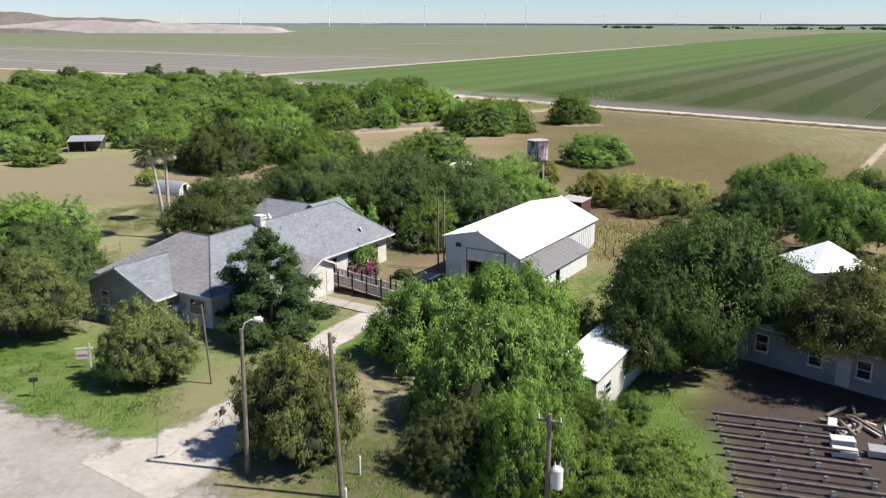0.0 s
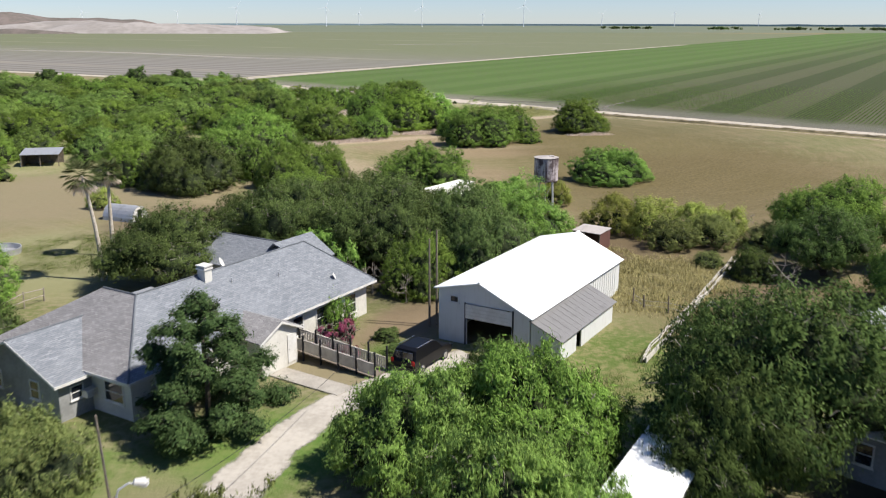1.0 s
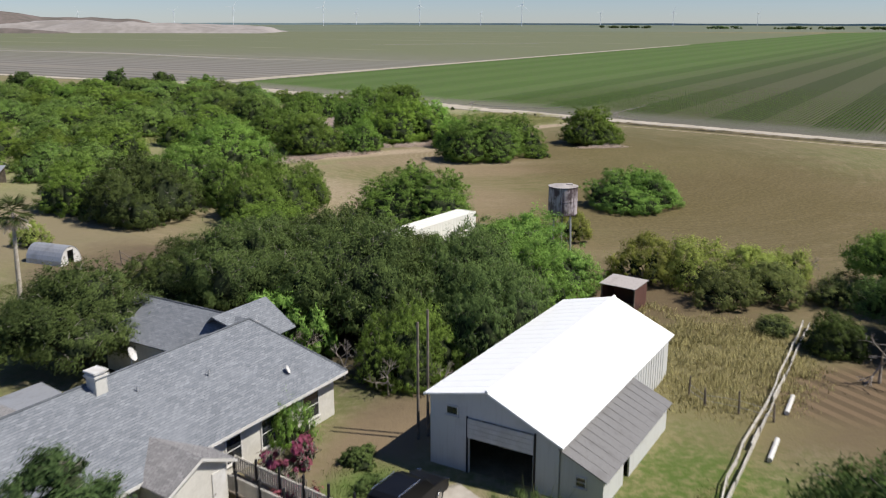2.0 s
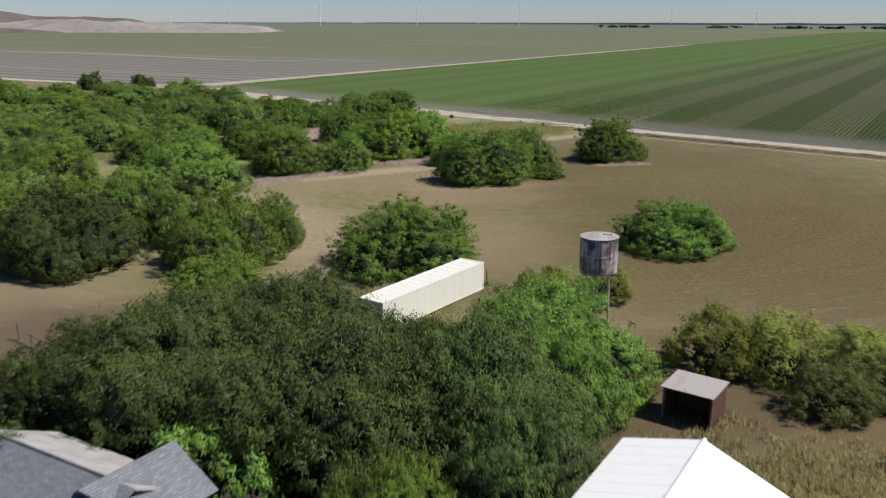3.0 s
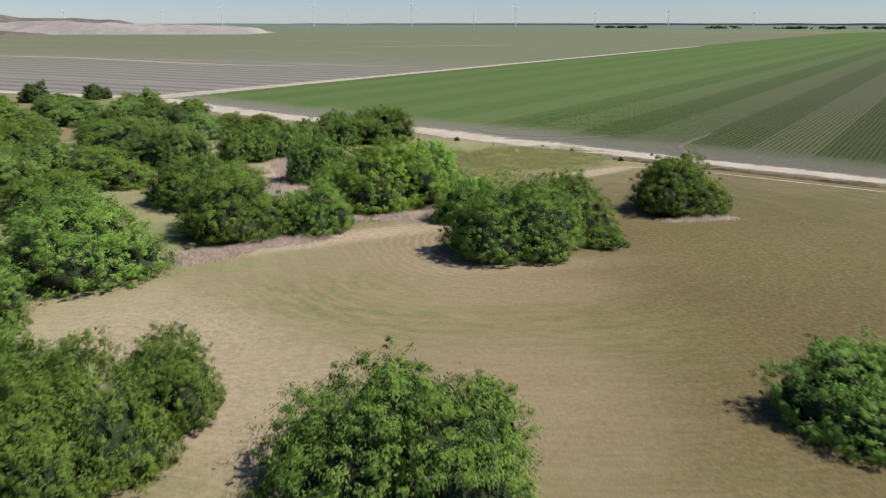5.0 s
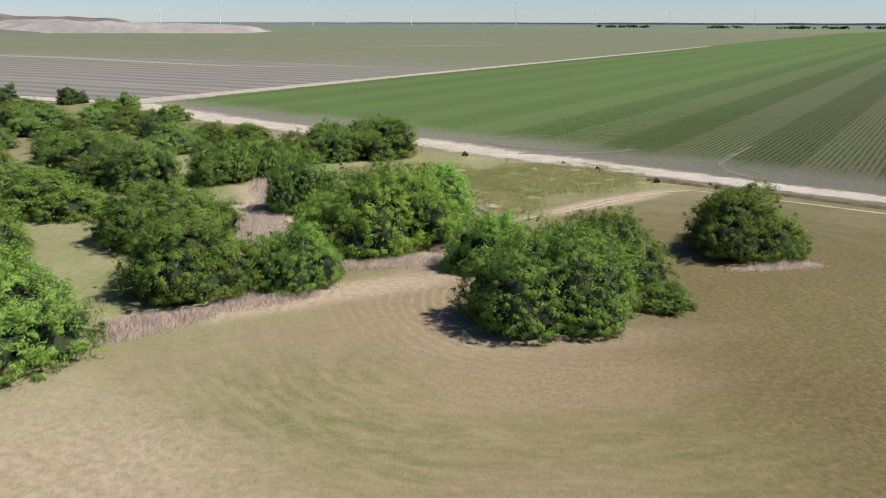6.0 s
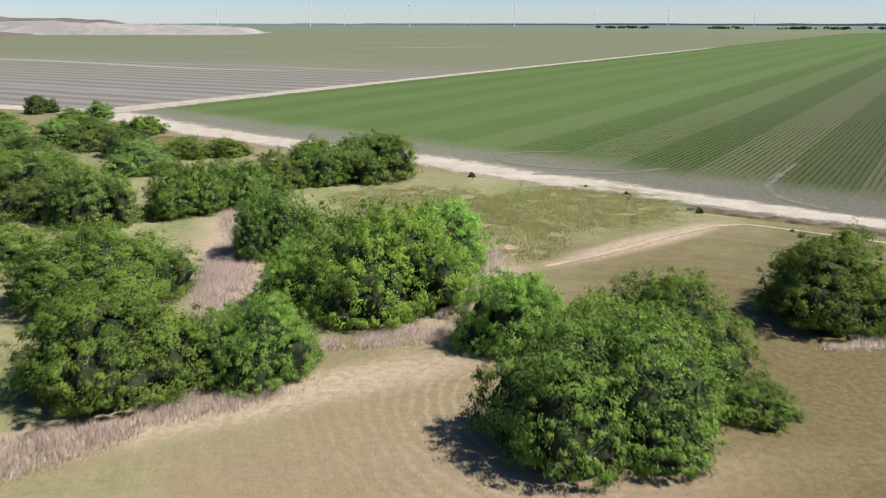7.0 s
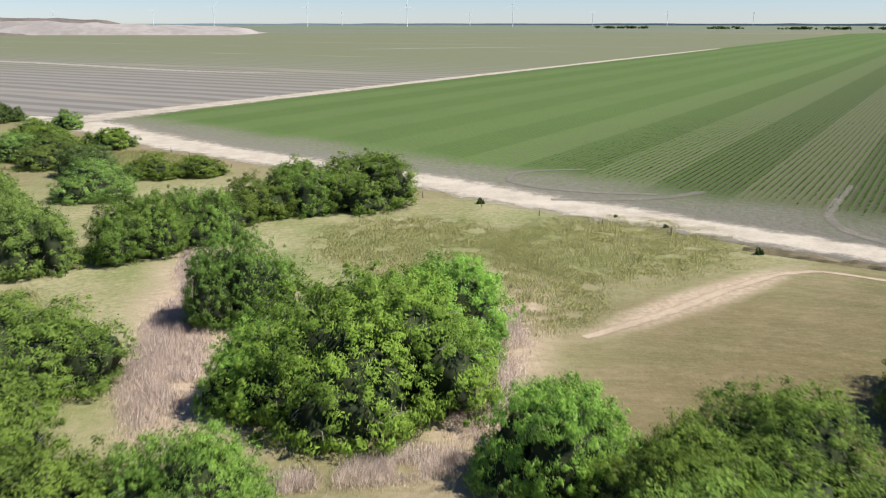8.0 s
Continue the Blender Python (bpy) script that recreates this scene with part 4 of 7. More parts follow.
def bush(seed, R, H, count, size, material, label, name="bush", category="bush", **kw):
    rng = np.random.default_rng(seed)
    t = thing(name, label, category, at(0, 0))
    ends = canopy("crown", t, rng, R, H, count, size, material, **kw)
    limbs("trunk", t, rng, ends, 0.05 + 0.016 * H, stems=4, spread=0.7)
    return t


def place(proto, x, y, R, H, turn, base, label="", material=None):
    """Stands a copy of a plant at a place, grown to radius R and height H."""
    m = at(x, y, turn) @ Matrix.Diagonal((R / base[0], R / base[0], H / base[1], 1))
    t = copy_thing(proto, m)
    if label:
        t["label"] = label
    if material is not None:
        for o in t.children:
            if o.name.startswith("crown"):
                o.material_slots[0].link = "OBJECT"
                o.material_slots[0].material = material
    return t


BASE = (7.0, 7.0)
KIND = {}
for i in range(6):
    KIND["bush", i] = bush(100 + i, 7.0, 7.0, 66000, 0.085, M["bush"], "dense green wild mesquite bush", n=8 + i % 4, clump=0.46, rough=0.14, gap=-1.35, round_=0.74 + 0.08 * (i % 4))
for i in range(3):
    KIND["tree", i] = bush(200 + i, 7.0, 7.0, 56000, 0.090, M["mesquite"], "broad green tree", "tree", "tree", n=9 + i, clump=0.58, foot=0.62, skirt=0.24, rough=0.15, gap=-1.0, up=0.35, inner=0.6, crisp=0.4)
for i in range(2):
    KIND["droop", i] = bush(300 + i, 7.0, 7.0, 50000, 0.115, M["lush"], "leafy light green tree", "tree", "tree", n=10, clump=0.62, foot=0.45, skirt=0.28 + 0.14 * (1 - i), rough=0.19, gap=-0.8, up=0.35, per=90, long=2.6, inner=0.58, crisp=0.7)
for i in range(4):
    KIND["far", i] = bush(400 + i, 7.0, 7.0, 36000, 0.108, M["bush"], "green bush in the thicket", n=8, clump=0.58, rough=0.14, gap=-1.3, round_=0.76 + 0.07 * i)
for i in range(2):
    KIND["small", i] = bush(450 + i, 7.0, 7.0, 12000, 0.22, M["bush"], "small green bush", n=6, clump=0.7, rough=0.14, gap=-1.5)
for i in range(2):
    KIND["airy", i] = bush(500 + i, 7.0, 7.0, 16000, 0.16, M["yellow"], "feathery yellow-green shrub", "shrub", "shrub", n=10, clump=0.95, foot=0.4, skirt=0.36, rough=0.2, gap=-0.7, up=0.5, inner=0.25)

# kind, variant, x, y, radius, height, turn, material
PLANTS = [
    # round the mown field
    ("bush", 0, 8.6, 187.6, 7.6, 7.4, 20, "bush"), ("bush", 5, 15.2, 199.0, 6.4, 6.2, 60, "bush"), ("bush", 2, 4.6, 203.6, 4.9, 6.4, 300, "bright"), ("far", 1, 18.3, 190.5, 2.4, 2.4, 0, "bush"), ("bush", 4, 9.6, 198.2, 5.0, 6.0, 140, "mesquite"), ("bush", 4, 30.9, 209.6, 7.0, 7.8, 90, "bush"),
    ("bush", 1, -6.4, 213.8, 8.6, 8.8, 200, "bright"), ("bush", 2, -1.6, 222.0, 6.8, 7.6, 40, "bright"), ("bush", 0, -12.4, 213.0, 3.8, 5.0, 70, "bright"), ("bush", 3, -29.5, 215.0, 8.2, 7.0, 40, "bush"),
    ("bush", 4, -22.5, 198.0, 7.6, 8.0, 130, "bush"), ("bush", 5, -13.0, 197.6, 4.4, 5.5, 0, "mesquite"),
    ("bush", 0, -16.5, 228.4, 4.8, 7.0, 10, "bush"), ("far", 0, -23.0, 266.0, 6.2, 5.4, 80, "bush"), ("far", 2, -16.4, 270.5, 6.4, 6.6, 20, "bush"),
    ("far", 3, -9.5, 273.5, 8.0, 7.4, 10, "bush"), ("far", 2, -39.5, 244.5, 6.2, 7.2, 70, "bush"),
    ("bush", 4, -31.5, 249.0, 6.0, 7.2, 250, "bush"), ("far", 1, -25.5, 254.0, 4.6, 6.6, 0, "bush"),
    ("far", 0, -43.5, 294.5, 5.5, 3.8, 40, "mesquite"), ("far", 1, -36.0, 297.0, 4.6, 3.4, 90, "mesquite"),
    ("far", 0, -62.0, 307.0, 7.4, 6.0, 140, "bush"), ("small", 0, -60.5, 326.0, 5.4, 4.6, 200, "mesquite"),
    ("small", 1, -113.5, 361.0, 5.4, 6.6, 0, "dark"), ("small", 0, -100.5, 371.0, 4.6, 5.4, 60, "dark"), ("small", 1, -80.3, 357.0, 4.4, 4.4, 120, "bush"), ("small", 0, -147.0, 358.0, 5.4, 6.2, 200, "dark"),
    ("bush", 1, -33.6, 181.0, 8.8, 8.2, 300, "mesquite"), ("bush", 2, -19.6, 143.2, 6.3, 7.8, 120, "bush"),
    ("bush", 0, -15.8, 150.6, 4.2, 5.2, 100, "bush"), ("bush", 1, -1.8, 142.6, 7.9, 6.8, 160, "bush"),
    ("bush", 4, 26.5, 149.0, 6.4, 5.6, 20, "bush"), ("bush", 0, -17.2, 129.0, 5.0, 4.6, 240, "mesquite"),
    ("bush", 1, -34.0, 142.0, 7.0, 8.4, 30, "olive"), ("far", 2, -60.0, 197.0, 7.2, 6.8, 270, "bush"),
    ("small", 0, 5.5, 273.8, 0.54, 0.98, 0, "dark"), ("small", 0, 25.8, 259.4, 0.36, 0.60, 0, "dark"), ("small", 0, 32.2, 247.7, 0.48, 0.90, 0, "dark"), ("small", 0, 21.3, 265.1, 0.30, 0.45, 0, "dark"),
    # the thicket further west and north
    ("far", 0, -47.0, 228.0, 7.6, 6.4, 220, "mesquite"), ("far", 0, -60.0, 238.0, 7.4, 6.4, 90, "bush"),
    ("far", 1, -70.0, 218.0, 8.0, 6.6, 50, "mesquite"), ("far", 2, -54.0, 262.0, 7.6, 6.4, 190, "bush"), ("far", 3, -72.0, 258.0, 8.2, 6.4, 100, "mesquite"),
    ("far", 0, -46.0, 280.0, 6.6, 5.6, 130, "bush"), ("far", 0, -66.0, 282.0, 8.0, 6.2, 320, "bush"), ("far", 1, -84.0, 242.0, 8.4, 6.8, 200, "bush"),
    ("far", 2, -88.0, 276.0, 8.4, 6.4, 70, "mesquite"), ("far", 3, -80.0, 304.0, 8.0, 6.0, 20, "bush"), ("far", 0, -99.0, 305.0, 8.6, 6.2, 270, "mesquite"),
    ("far", 0, -103.0, 262.0, 8.6, 6.8, 140, "bush"), ("small", 0, -74.0, 330.0, 6.0, 4.8, 30, "mesquite"), ("small", 1, -92.0, 330.0, 6.6, 5.0, 170, "bush"),
    ("small", 0, -112.0, 330.0, 7.0, 5.4, 220, "bush"), ("far", 1, -122.0, 290.0, 9.0, 6.6, 10, "bush"), ("far", 2, -78.0, 190.0, 7.6, 7.2, 300, "mesquite"),
    ("far", 3, -92.0, 208.0, 8.0, 7.0, 240, "bush"), ("far", 0, -108.0, 232.0, 8.6, 7.0, 120, "mesquite"), ("far", 0, -70.0, 172.0, 5.4, 5.6, 60, "bush"),
    ("far", 1, -52.0, 182.0, 6.6, 7.4, 160, "mesquite"), ("far", 2, -46.0, 160.0, 6.4, 7.0, 30, "bush"), ("far", 3, -88.0, 168.0, 7.4, 6.4, 200, "mesquite"),
    ("small", 1, -78.0, 152.0, 4.0, 3.6, 10, "mesquite"), ("far", 0, -104.0, 190.0, 8.0, 7.0, 20, "bush"),
    ("far", 0, -126.0, 256.0, 9.0, 7.0, 90, "mesquite"), ("far", 2, -124.0, 214.0, 9.0, 7.0, 10, "bush"), ("small", 0, -53.0, 172.0, 4.5, 5.0, 0, "yellow"),
    ("far", 0, -26.5, 152.0, 5.0, 6.6, 190, "bush"),
    ("far", 2, -94.8, 257.8, 6.3, 6.0, 104, "mesquite"), ("far", 0, -80.6, 284.7, 5.4, 4.7, 154, "bush"),
    ("far", 1, -53.6, 296.8, 5.2, 5.3, 156, "olive"), ("far", 2, -71.2, 314.7, 6.2, 5.0, 131, "bush"), ("far", 3, -90.2, 317.4, 6.0, 5.7, 214, "bush"),
    ("far", 1, -113.5, 245.0, 7.0, 5.5, 262, "bush"), ("far", 2, -96.4, 173.0, 6.2, 5.8, 188, "bush"),
    ("far", 3, -115.9, 207.8, 5.2, 5.3, 312, "bush"),
    ("far", 2, -47.4, 250.2, 7.5, 5.7, 207, "bush"), ("far", 3, -101.1, 292.4, 7.1, 5.5, 215, "mesquite"), ("far", 0, -119.8, 313.7, 5.1, 5.6, 106, "mesquite"),
    ("far", 1, -134.1, 236.3, 5.3, 6.4, 211, "bush"), ("far", 2, -133.3, 189.5, 5.1, 5.4, 72, "olive"),
    ("far", 1, -95.5, 190.0, 5.8, 4.8, 139, "bush"),
    ("far", 3, -82.5, 228.8, 5.7, 5.6, 353, "bush"),
    ("far", 1, -66.0, 148.0, 4.2, 3.8, 20, "mesquite"), ("far", 2, -73.5, 155.0, 5.6, 5.0, 80, "bush"), ("far", 3, -74.0, 166.0, 5.2, 5.4, 200, "mesquite"),
    ("far", 0, -56.5, 170.0, 5.4, 6.0, 120, "bush"), ("far", 1, -62.5, 181.0, 6.4, 6.4, 260, "mesquite"), ("far", 2, -43.0, 147.5, 6.0, 6.8, 10, "mesquite"), ("far", 3, -36.0, 164.0, 6.0, 6.8, 300, "bush"),
    ("far", 0, -72.0, 204.0, 6.6, 6.2, 45, "bush"), ("far", 1, -46.5, 207.0, 6.2, 6.0, 170, "mesquite"), ("far", 2, -58.0, 222.0, 6.4, 6.0, 90, "bush"), ("far", 3, -86.0, 184.0, 6.6, 6.2, 220, "bush"),
    ("far", 0, -70.0, 240.0, 6.8, 6.2, 310, "mesquite"), ("far", 1, -98.0, 222.0, 7.0, 6.4, 30, "mesquite"), ("far", 2, -96.0, 240.0, 7.0, 6.2, 140, "bush"), ("far", 3, -60.0, 268.0, 6.2, 5.8, 70, "mesquite"),
    ("far", 0, -112.0, 278.0, 7.0, 6.0, 240, "bush"), ("far", 1, -138.0, 275.0, 8.0, 6.4, 100, "mesquite"), ("far", 2, -134.0, 306.0, 7.6, 6.0, 200, "bush"), ("far", 3, -142.0, 250.0, 8.0, 6.4, 20, "bush"), ("far", 0, -146.0, 222.0, 8.0, 6.6, 80, "mesquite"),
    ("far", 1, -110.0, 300.0, 6.4, 5.6, 150, "mesquite"), ("far", 2, -126.0, 330.0, 7.0, 5.6, 60, "mesquite"), ("far", 3, -100.0, 338.0, 6.0, 5.0, 280, "bush"), ("far", 0, -80.0, 342.0, 5.6, 4.6, 190, "mesquite"), ("far", 2, -150.0, 330.0, 7.6, 6.0, 0, "bush"),
    # canopy between the house and the mown field
    ("tree", 0, -13.5, 106.0, 6.4, 8.6, 0, "olive"), ("tree", 1, -5.0, 103.0, 6.8, 9.0, 100, "olive"), ("tree", 2, 3.5, 103.5, 6.2, 8.6, 60, "olive"),
    ("tree", 0, -10.0, 110.0, 6.0, 7.6, 220, "olive"), ("tree", 1, -1.0, 108.5, 5.6, 7.2, 310, "olive"), ("tree", 0, -15.6, 115.0, 5.6, 7.2, 170, "olive"), ("tree", 1, -9.2, 116.2, 6.2, 7.4, 40, "olive"),
    ("bush", 2, 7.2, 109.6, 5.2, 7.2, 280, "bush"), ("bush", 5, -20.5, 110.5, 4.6, 5.4, 60, "olive"), ("small", 1, -24.6, 113.8, 2.6, 2.2, 0, "drab"), ("small", 0, -18.6, 104.5, 2.6, 3.4, 120, "olive"), ("bush", 4, 7.9, 116.0, 7.9, 7.2, 100, "bush"), ("bush", 0, 5.0, 96.5, 4.2, 6.6, 40, "olive"),
    ("bush", 1, -1.5, 94.5, 3.6, 5.4, 220, "bush"), ("small", 0, -10.5, 99.0, 3.8, 5.6, 20, "bush"),
    ("tree", 2, -23.8, 96.4, 6.4, 7.6, 20, "olive"), ("bush", 1, -40.0, 89.5, 6.6, 6.8, 80, "mesquite"), ("bush", 2, -35.0, 80.0, 6.0, 6.6, 150, "olive"),
    ("tree", 2, -31.5, 67.5, 4.8, 6.8, 0, "drab"), ("tree", 0, -39.0, 69.0, 5.2, 6.6, 140, "olive"), ("small", 0, -46.0, 99.0, 4.2, 3.6, 0, "mesquite"),
    # in front of the house and round the white trailer
    ("droop", 1, -19.6, 59.4, 3.3, 5.6, 0, "drab"), ("droop", 1, -8.3, 49.6, 4.0, 6.6, 90, "drab"),
    ("droop", 0, -0.8, 63.2, 4.8, 6.6, 200, "lush"), ("bush", 3, 4.4, 72.4, 3.5, 4.0, 0, "olive"), ("droop", 0, 5.0, 63.4, 5.2, 7.2, 30, "bush"), ("droop", 1, 2.4, 53.5, 4.6, 7.2, 130, "lush"),
    ("droop", 0, 5.5, 52.6, 3.2, 6.2, 270, "lush"), ("bush", 3, 4.0, 45.5, 3.2, 6.2, 80, "mesquite"), ("bush", 1, 0.2, 47.6, 3.0, 4.2, 200, "olive"), ("bush", 5, 7.4, 47.4, 2.8, 4.0, 30, "bush"), ("droop", 0, 9.6, 43.4, 3.8, 3.8, 310, "lush"),
    ("tree", 1, 17.6, 63.2, 7.6, 11.0, 0, "dark"), ("tree", 2, 14.4, 60.2, 5.0, 7.8, 210, "dark"),
    # the trees at x 33.5 and 34.5 stand unseen, added to shade the cottage
    ("tree", 0, 28.4, 58.4, 6.4, 9.4, 20, "drab"), ("tree", 2, 33.5, 63.0, 5.0, 9.0, 120, "dark"), ("tree", 0, 34.5, 56.0, 5.0, 9.0, 60, "dark"), ("tree", 1, 41.0, 108.5, 6.8, 8.0, 50, "bush"),
    ("tree", 0, 36.0, 99.6, 5.2, 7.4, 110, "dark"), ("far", 2, 29.6, 98.6, 2.6, 3.0, 30, "dark"), ("far", 1, 26.4, 102.6, 1.6, 1.6, 0, "drab"), ("tree", 2, 40.5, 90.0, 5.6, 8.2, 200, "bush"), ("tree", 0, 47.0, 100.0, 6.0, 8.0, 270, "bush"), ("far", 0, 48.0, 84.0, 5.0, 6.6, 70, "bush"),
    ("droop", 1, 11.0, 52.9, 1.3, 2.0, 45, "lush"), ("small", 0, -0.2, 55.0, 2.4, 3.6, 0, "lush"), ("small", 1, 12.4, 62.5, 2.0, 2.8, 0, "mesquite"),
    # yellowish shrubs behind the barn
    ("airy", 0, 19.6, 116.5, 3.6, 4.6, 0, "yellow"), ("airy", 1, 24.6, 109.8, 3.0, 3.6, 40, "drab"), ("airy", 0, 29.4, 110.6, 3.2, 3.6, 100, "drab"), ("airy", 1, 34.6, 109.6, 2.8, 3.0, 300, "drab"), ("airy", 1, 23.8, 115.5, 3.8, 4.6, 80, "yellow"), ("airy", 0, 28.6, 114.5, 3.4, 4.2, 150, "yellow"),
    ("airy", 1, 32.5, 116.0, 2.6, 3.4, 220, "yellow"), ("airy", 0, -42.0, 129.5, 2.0, 2.8, 10, "yellow"), ("airy", 0, 15.2, 131.5, 2.6, 3.6, 30, "yellow"), ("airy", 1, 9.0, 131.0, 2.2, 3.0, 0, "mesquite"), ("airy", 0, 11.2, 133.6, 1.8, 2.6, 70, "yellow"), ("airy", 1, 12.2, 129.0, 2.2, 2.2, 140, "drab"), ("airy", 0, 7.2, 128.4, 1.8, 2.0, 200, "olive"),
    ("small", 0, -2.6, 80.2, 1.2, 0.8, 0, "olive"), ("small", 1, -4.6, 78.2, 1.0, 0.7, 0, "drab"), ("small", 0, -3.8, 83.0, 1.3, 1.0, 90, "olive"), ("airy", 1, -7.6, 84.6, 1.4, 3.2, 0, "mesquite"),
]
for kind, v, x, y, R, H, turn, mat in PLANTS:
    mat = "thicket" if kind in ("far", "small") and mat == "bush" and x < -38 else mat
    names = {"bush": "dense green", "mesquite": "bright green", "olive": "dull grey-green", "drab": "brownish green", "bright": "sunlit bright green", "thicket": "pale green", "dark": "dark green", "lush": "light green", "yellow": "yellow-green"}
    forms = {"bush": "bush with foliage down to the grass", "far": "bush in the wild thicket", "small": "small bush among taller ones", "tree": "tree with a broad loose crown", "droop": "tree with soft hanging foliage", "airy": "feathery shrub with thin foliage"}
    place(KIND[kind, v], x, y, R, H, turn, BASE, names[mat] + " " + forms[kind], M[mat])
for proto in KIND.values():
    for o in (*proto.children, proto):
        bpy.data.objects.remove(o)


def juniper(x, y, R, H, seed):
    """A dark conical evergreen with ragged sides."""
    rng = np.random.default_rng(seed)
    t = thing("juniper", "dark ragged evergreen juniper in front of the house", "tree", at(x, y))
    L = []
    for i in range(64):
        f = i / 63
        a, d = 2.4 * i + 0.6 * rng.random(), R * (1 - f) ** 0.5 * (0.25 + 0.85 * rng.random())
        s = R * (0.26 - 0.12 * f) * (0.6 + 0.6 * rng.random())
        L.append((d * math.cos(a), d * math.sin(a), H * (0.10 + 0.84 * f) - 0.25 * d, s, s, s * 0.42))
    limbs("trunk", t, rng, [(0, 0, H * 0.9), (0.2, 0, H * 0.5)], 0.22)
    crown("crown", L, 76000, 0.075, M["juniper"], t, rng, clump=0.34, up=0.7, long=2.6)


juniper(-13.3, 68.8, 4.8, 8.2, 31)


def palm(x, y, height, lean, seed, frond=1.7):
    rng = np.random.default_rng(seed)
    t = thing("fan_palm", "tall thin fan palm with a pale leaning trunk", "palm tree", at(x, y), "fan palms")
    bm = bmesh.new()
    pts = [Vector((lean[0] * f * f, lean[1] * f * f, height * f - 0.1 * (f == 0))) for f in (0, .15, .35, .55, .75, .9, 1)]
    for i, (a, b) in enumerate(zip(pts, pts[1:])):
        rod(bm, a, b, 0.24 - 0.022 * i, 0.24 - 0.022 * (i + 1), 10, False)
    part("trunk", bm, M["palmbark"], t, smooth=True)
    top = pts[-1]
    for i in range(26):
        a, pitch = 2.4 * i, 1.1 - 2.3 * i / 26
        d = Vector((math.cos(a) * math.cos(pitch), math.sin(a) * math.cos(pitch), math.sin(pitch)))
        side = d.cross(Vector((0, 0, 1))).normalized()
        up = side.cross(d)
        hub = d * frond * 0.5
        verts, faces = [Vector(), hub], []
        bm = bmesh.new()
        rod(bm, top, top + hub, 0.025, 0.015, 4)
        for j in range(13):
            b = (j - 6) * 0.2
            tip = hub + (d * math.cos(b) + side * math.sin(b)) * frond * (0.62 + 0.1 * rng.random()) - Vector((0, 0, 0.25 * rng.random() + 0.1 * abs(j - 6) * 0.3))
            mid = hub.lerp(tip, 0.55) + up * 0.05
            w = (tip - hub).cross(up).normalized() * 0.055
            q = [bm.verts.new(top + c) for c in (hub, mid + w, tip, mid - w)]
            bm.faces.new(q)
        part("frond", bm, M["palm"] if pitch > -0.75 else M["drygrass"], t, "" if pitch > -0.75 else "dry hanging frond")


palm(-30.2, 98.0, 9.6, (-1.2, 0.4), 51)
palm(-32.3, 106.5, 8.6, (0.1, 0.2), 52, 1.5)


def bare_tree(x, y, height, spread, seed, label):
    rng = np.random.default_rng(seed)
    bm = bmesh.new()

    def grow(p, d, length, r, depth):
        q = p + d * length
        rod(bm, p, q, r, r * 0.65, 5, False)
        if depth:
            for _ in range(3):
                e = (d + Vector(rng.standard_normal(3)) * 0.55 * spread + Vector((0, 0, 0.12))).normalized()
                grow(q, e, length * (0.62 + 0.2 * rng.random()), r * 0.6, depth - 1)
    grow(Vector((0, 0, -0.1)), Vector((0, 0, 1)), height * 0.3, 0.03 * height, 4)
    t = thing("bare_tree", label, "tree", at(x, y))
    part("trunk", bm, M["deadwood"], t)


bare_tree(29.6, 93.2, 4.6, 1.5, 61, "small bare pale tree without leaves")
bare_tree(-0.6, 139.5, 4.6, 1.1, 62, "bleached dead branches among a green bush")
bare_tree(34.0, 116.0, 3.2, 1.1, 63, "small bare shrub behind the barn")


def grass(name, spots, per, height, material, seed, label, width=0.024):
    """Tufts of standing blades strewn over round spots (x, y, rx, ry, turn)."""
    rng = np.random.default_rng(seed)
    out = []
    for x, y, rx, ry, turn in spots:
        n = int(per * rx * ry * 3.14)
        a, r = rng.random(n) * 6.283, np.sqrt(rng.random(n)) * (0.85 + 0.3 * rng.random(n))
        u, v = rx * r * np.cos(a), ry * r * np.sin(a)
        c, s = math.cos(radians(turn)), math.sin(radians(turn))
        px, py = x + u * c - v * s, y + u * s + v * c
        keep = np.array([noise.noise((i * 0.35, j * 0.35, seed)) > -0.42 for i, j in zip(px, py)]) if n else np.zeros(0, bool)
        px, py = px[keep], py[keep]
        tall = np.array([0.75 + 0.7 * noise.noise((i * 0.5, j * 0.5, seed + 3)) for i, j in zip(px, py)]) * np.clip(1.9 - 1.3 * r[keep], 0.3, 1)
        for _ in range(8):
            m = len(px)
            bx, by = px + rng.normal(0, 0.24, m), py + rng.normal(0, 0.24, m)
            h = height * (0.35 + 1.0 * rng.random(m)) * tall
            ang, w = rng.random(m) * 6.283, width * (0.6 + rng.random(m))
            lx, ly = rng.normal(0, 0.28, m) * h, rng.normal(0, 0.28, m) * h
            p0 = np.stack([bx - np.cos(ang) * w, by - np.sin(ang) * w, np.full(m, -0.02)], 1)
            p1 = np.stack([bx + np.cos(ang) * w, by + np.sin(ang) * w, np.full(m, -0.02)], 1)
            p2 = np.stack([bx + lx, by + ly, h], 1)
            out.append(np.stack([p0, p1, p2], 1))
    q = np.concatenate(out)
    ob = obj(name, q.reshape(-1, 3), np.arange(len(q) * 3).reshape(-1, 3).tolist(), material)
    soft = rng.normal(0, 0.22, (len(q), 1, 3)) + np.array((0, 0, 1.0))
    ob.data.normals_split_custom_set_from_vertices(np.repeat(soft, 3, axis=1).reshape(-1, 3).tolist())
    return tagged(ob, label, "grass", kind="stuff")


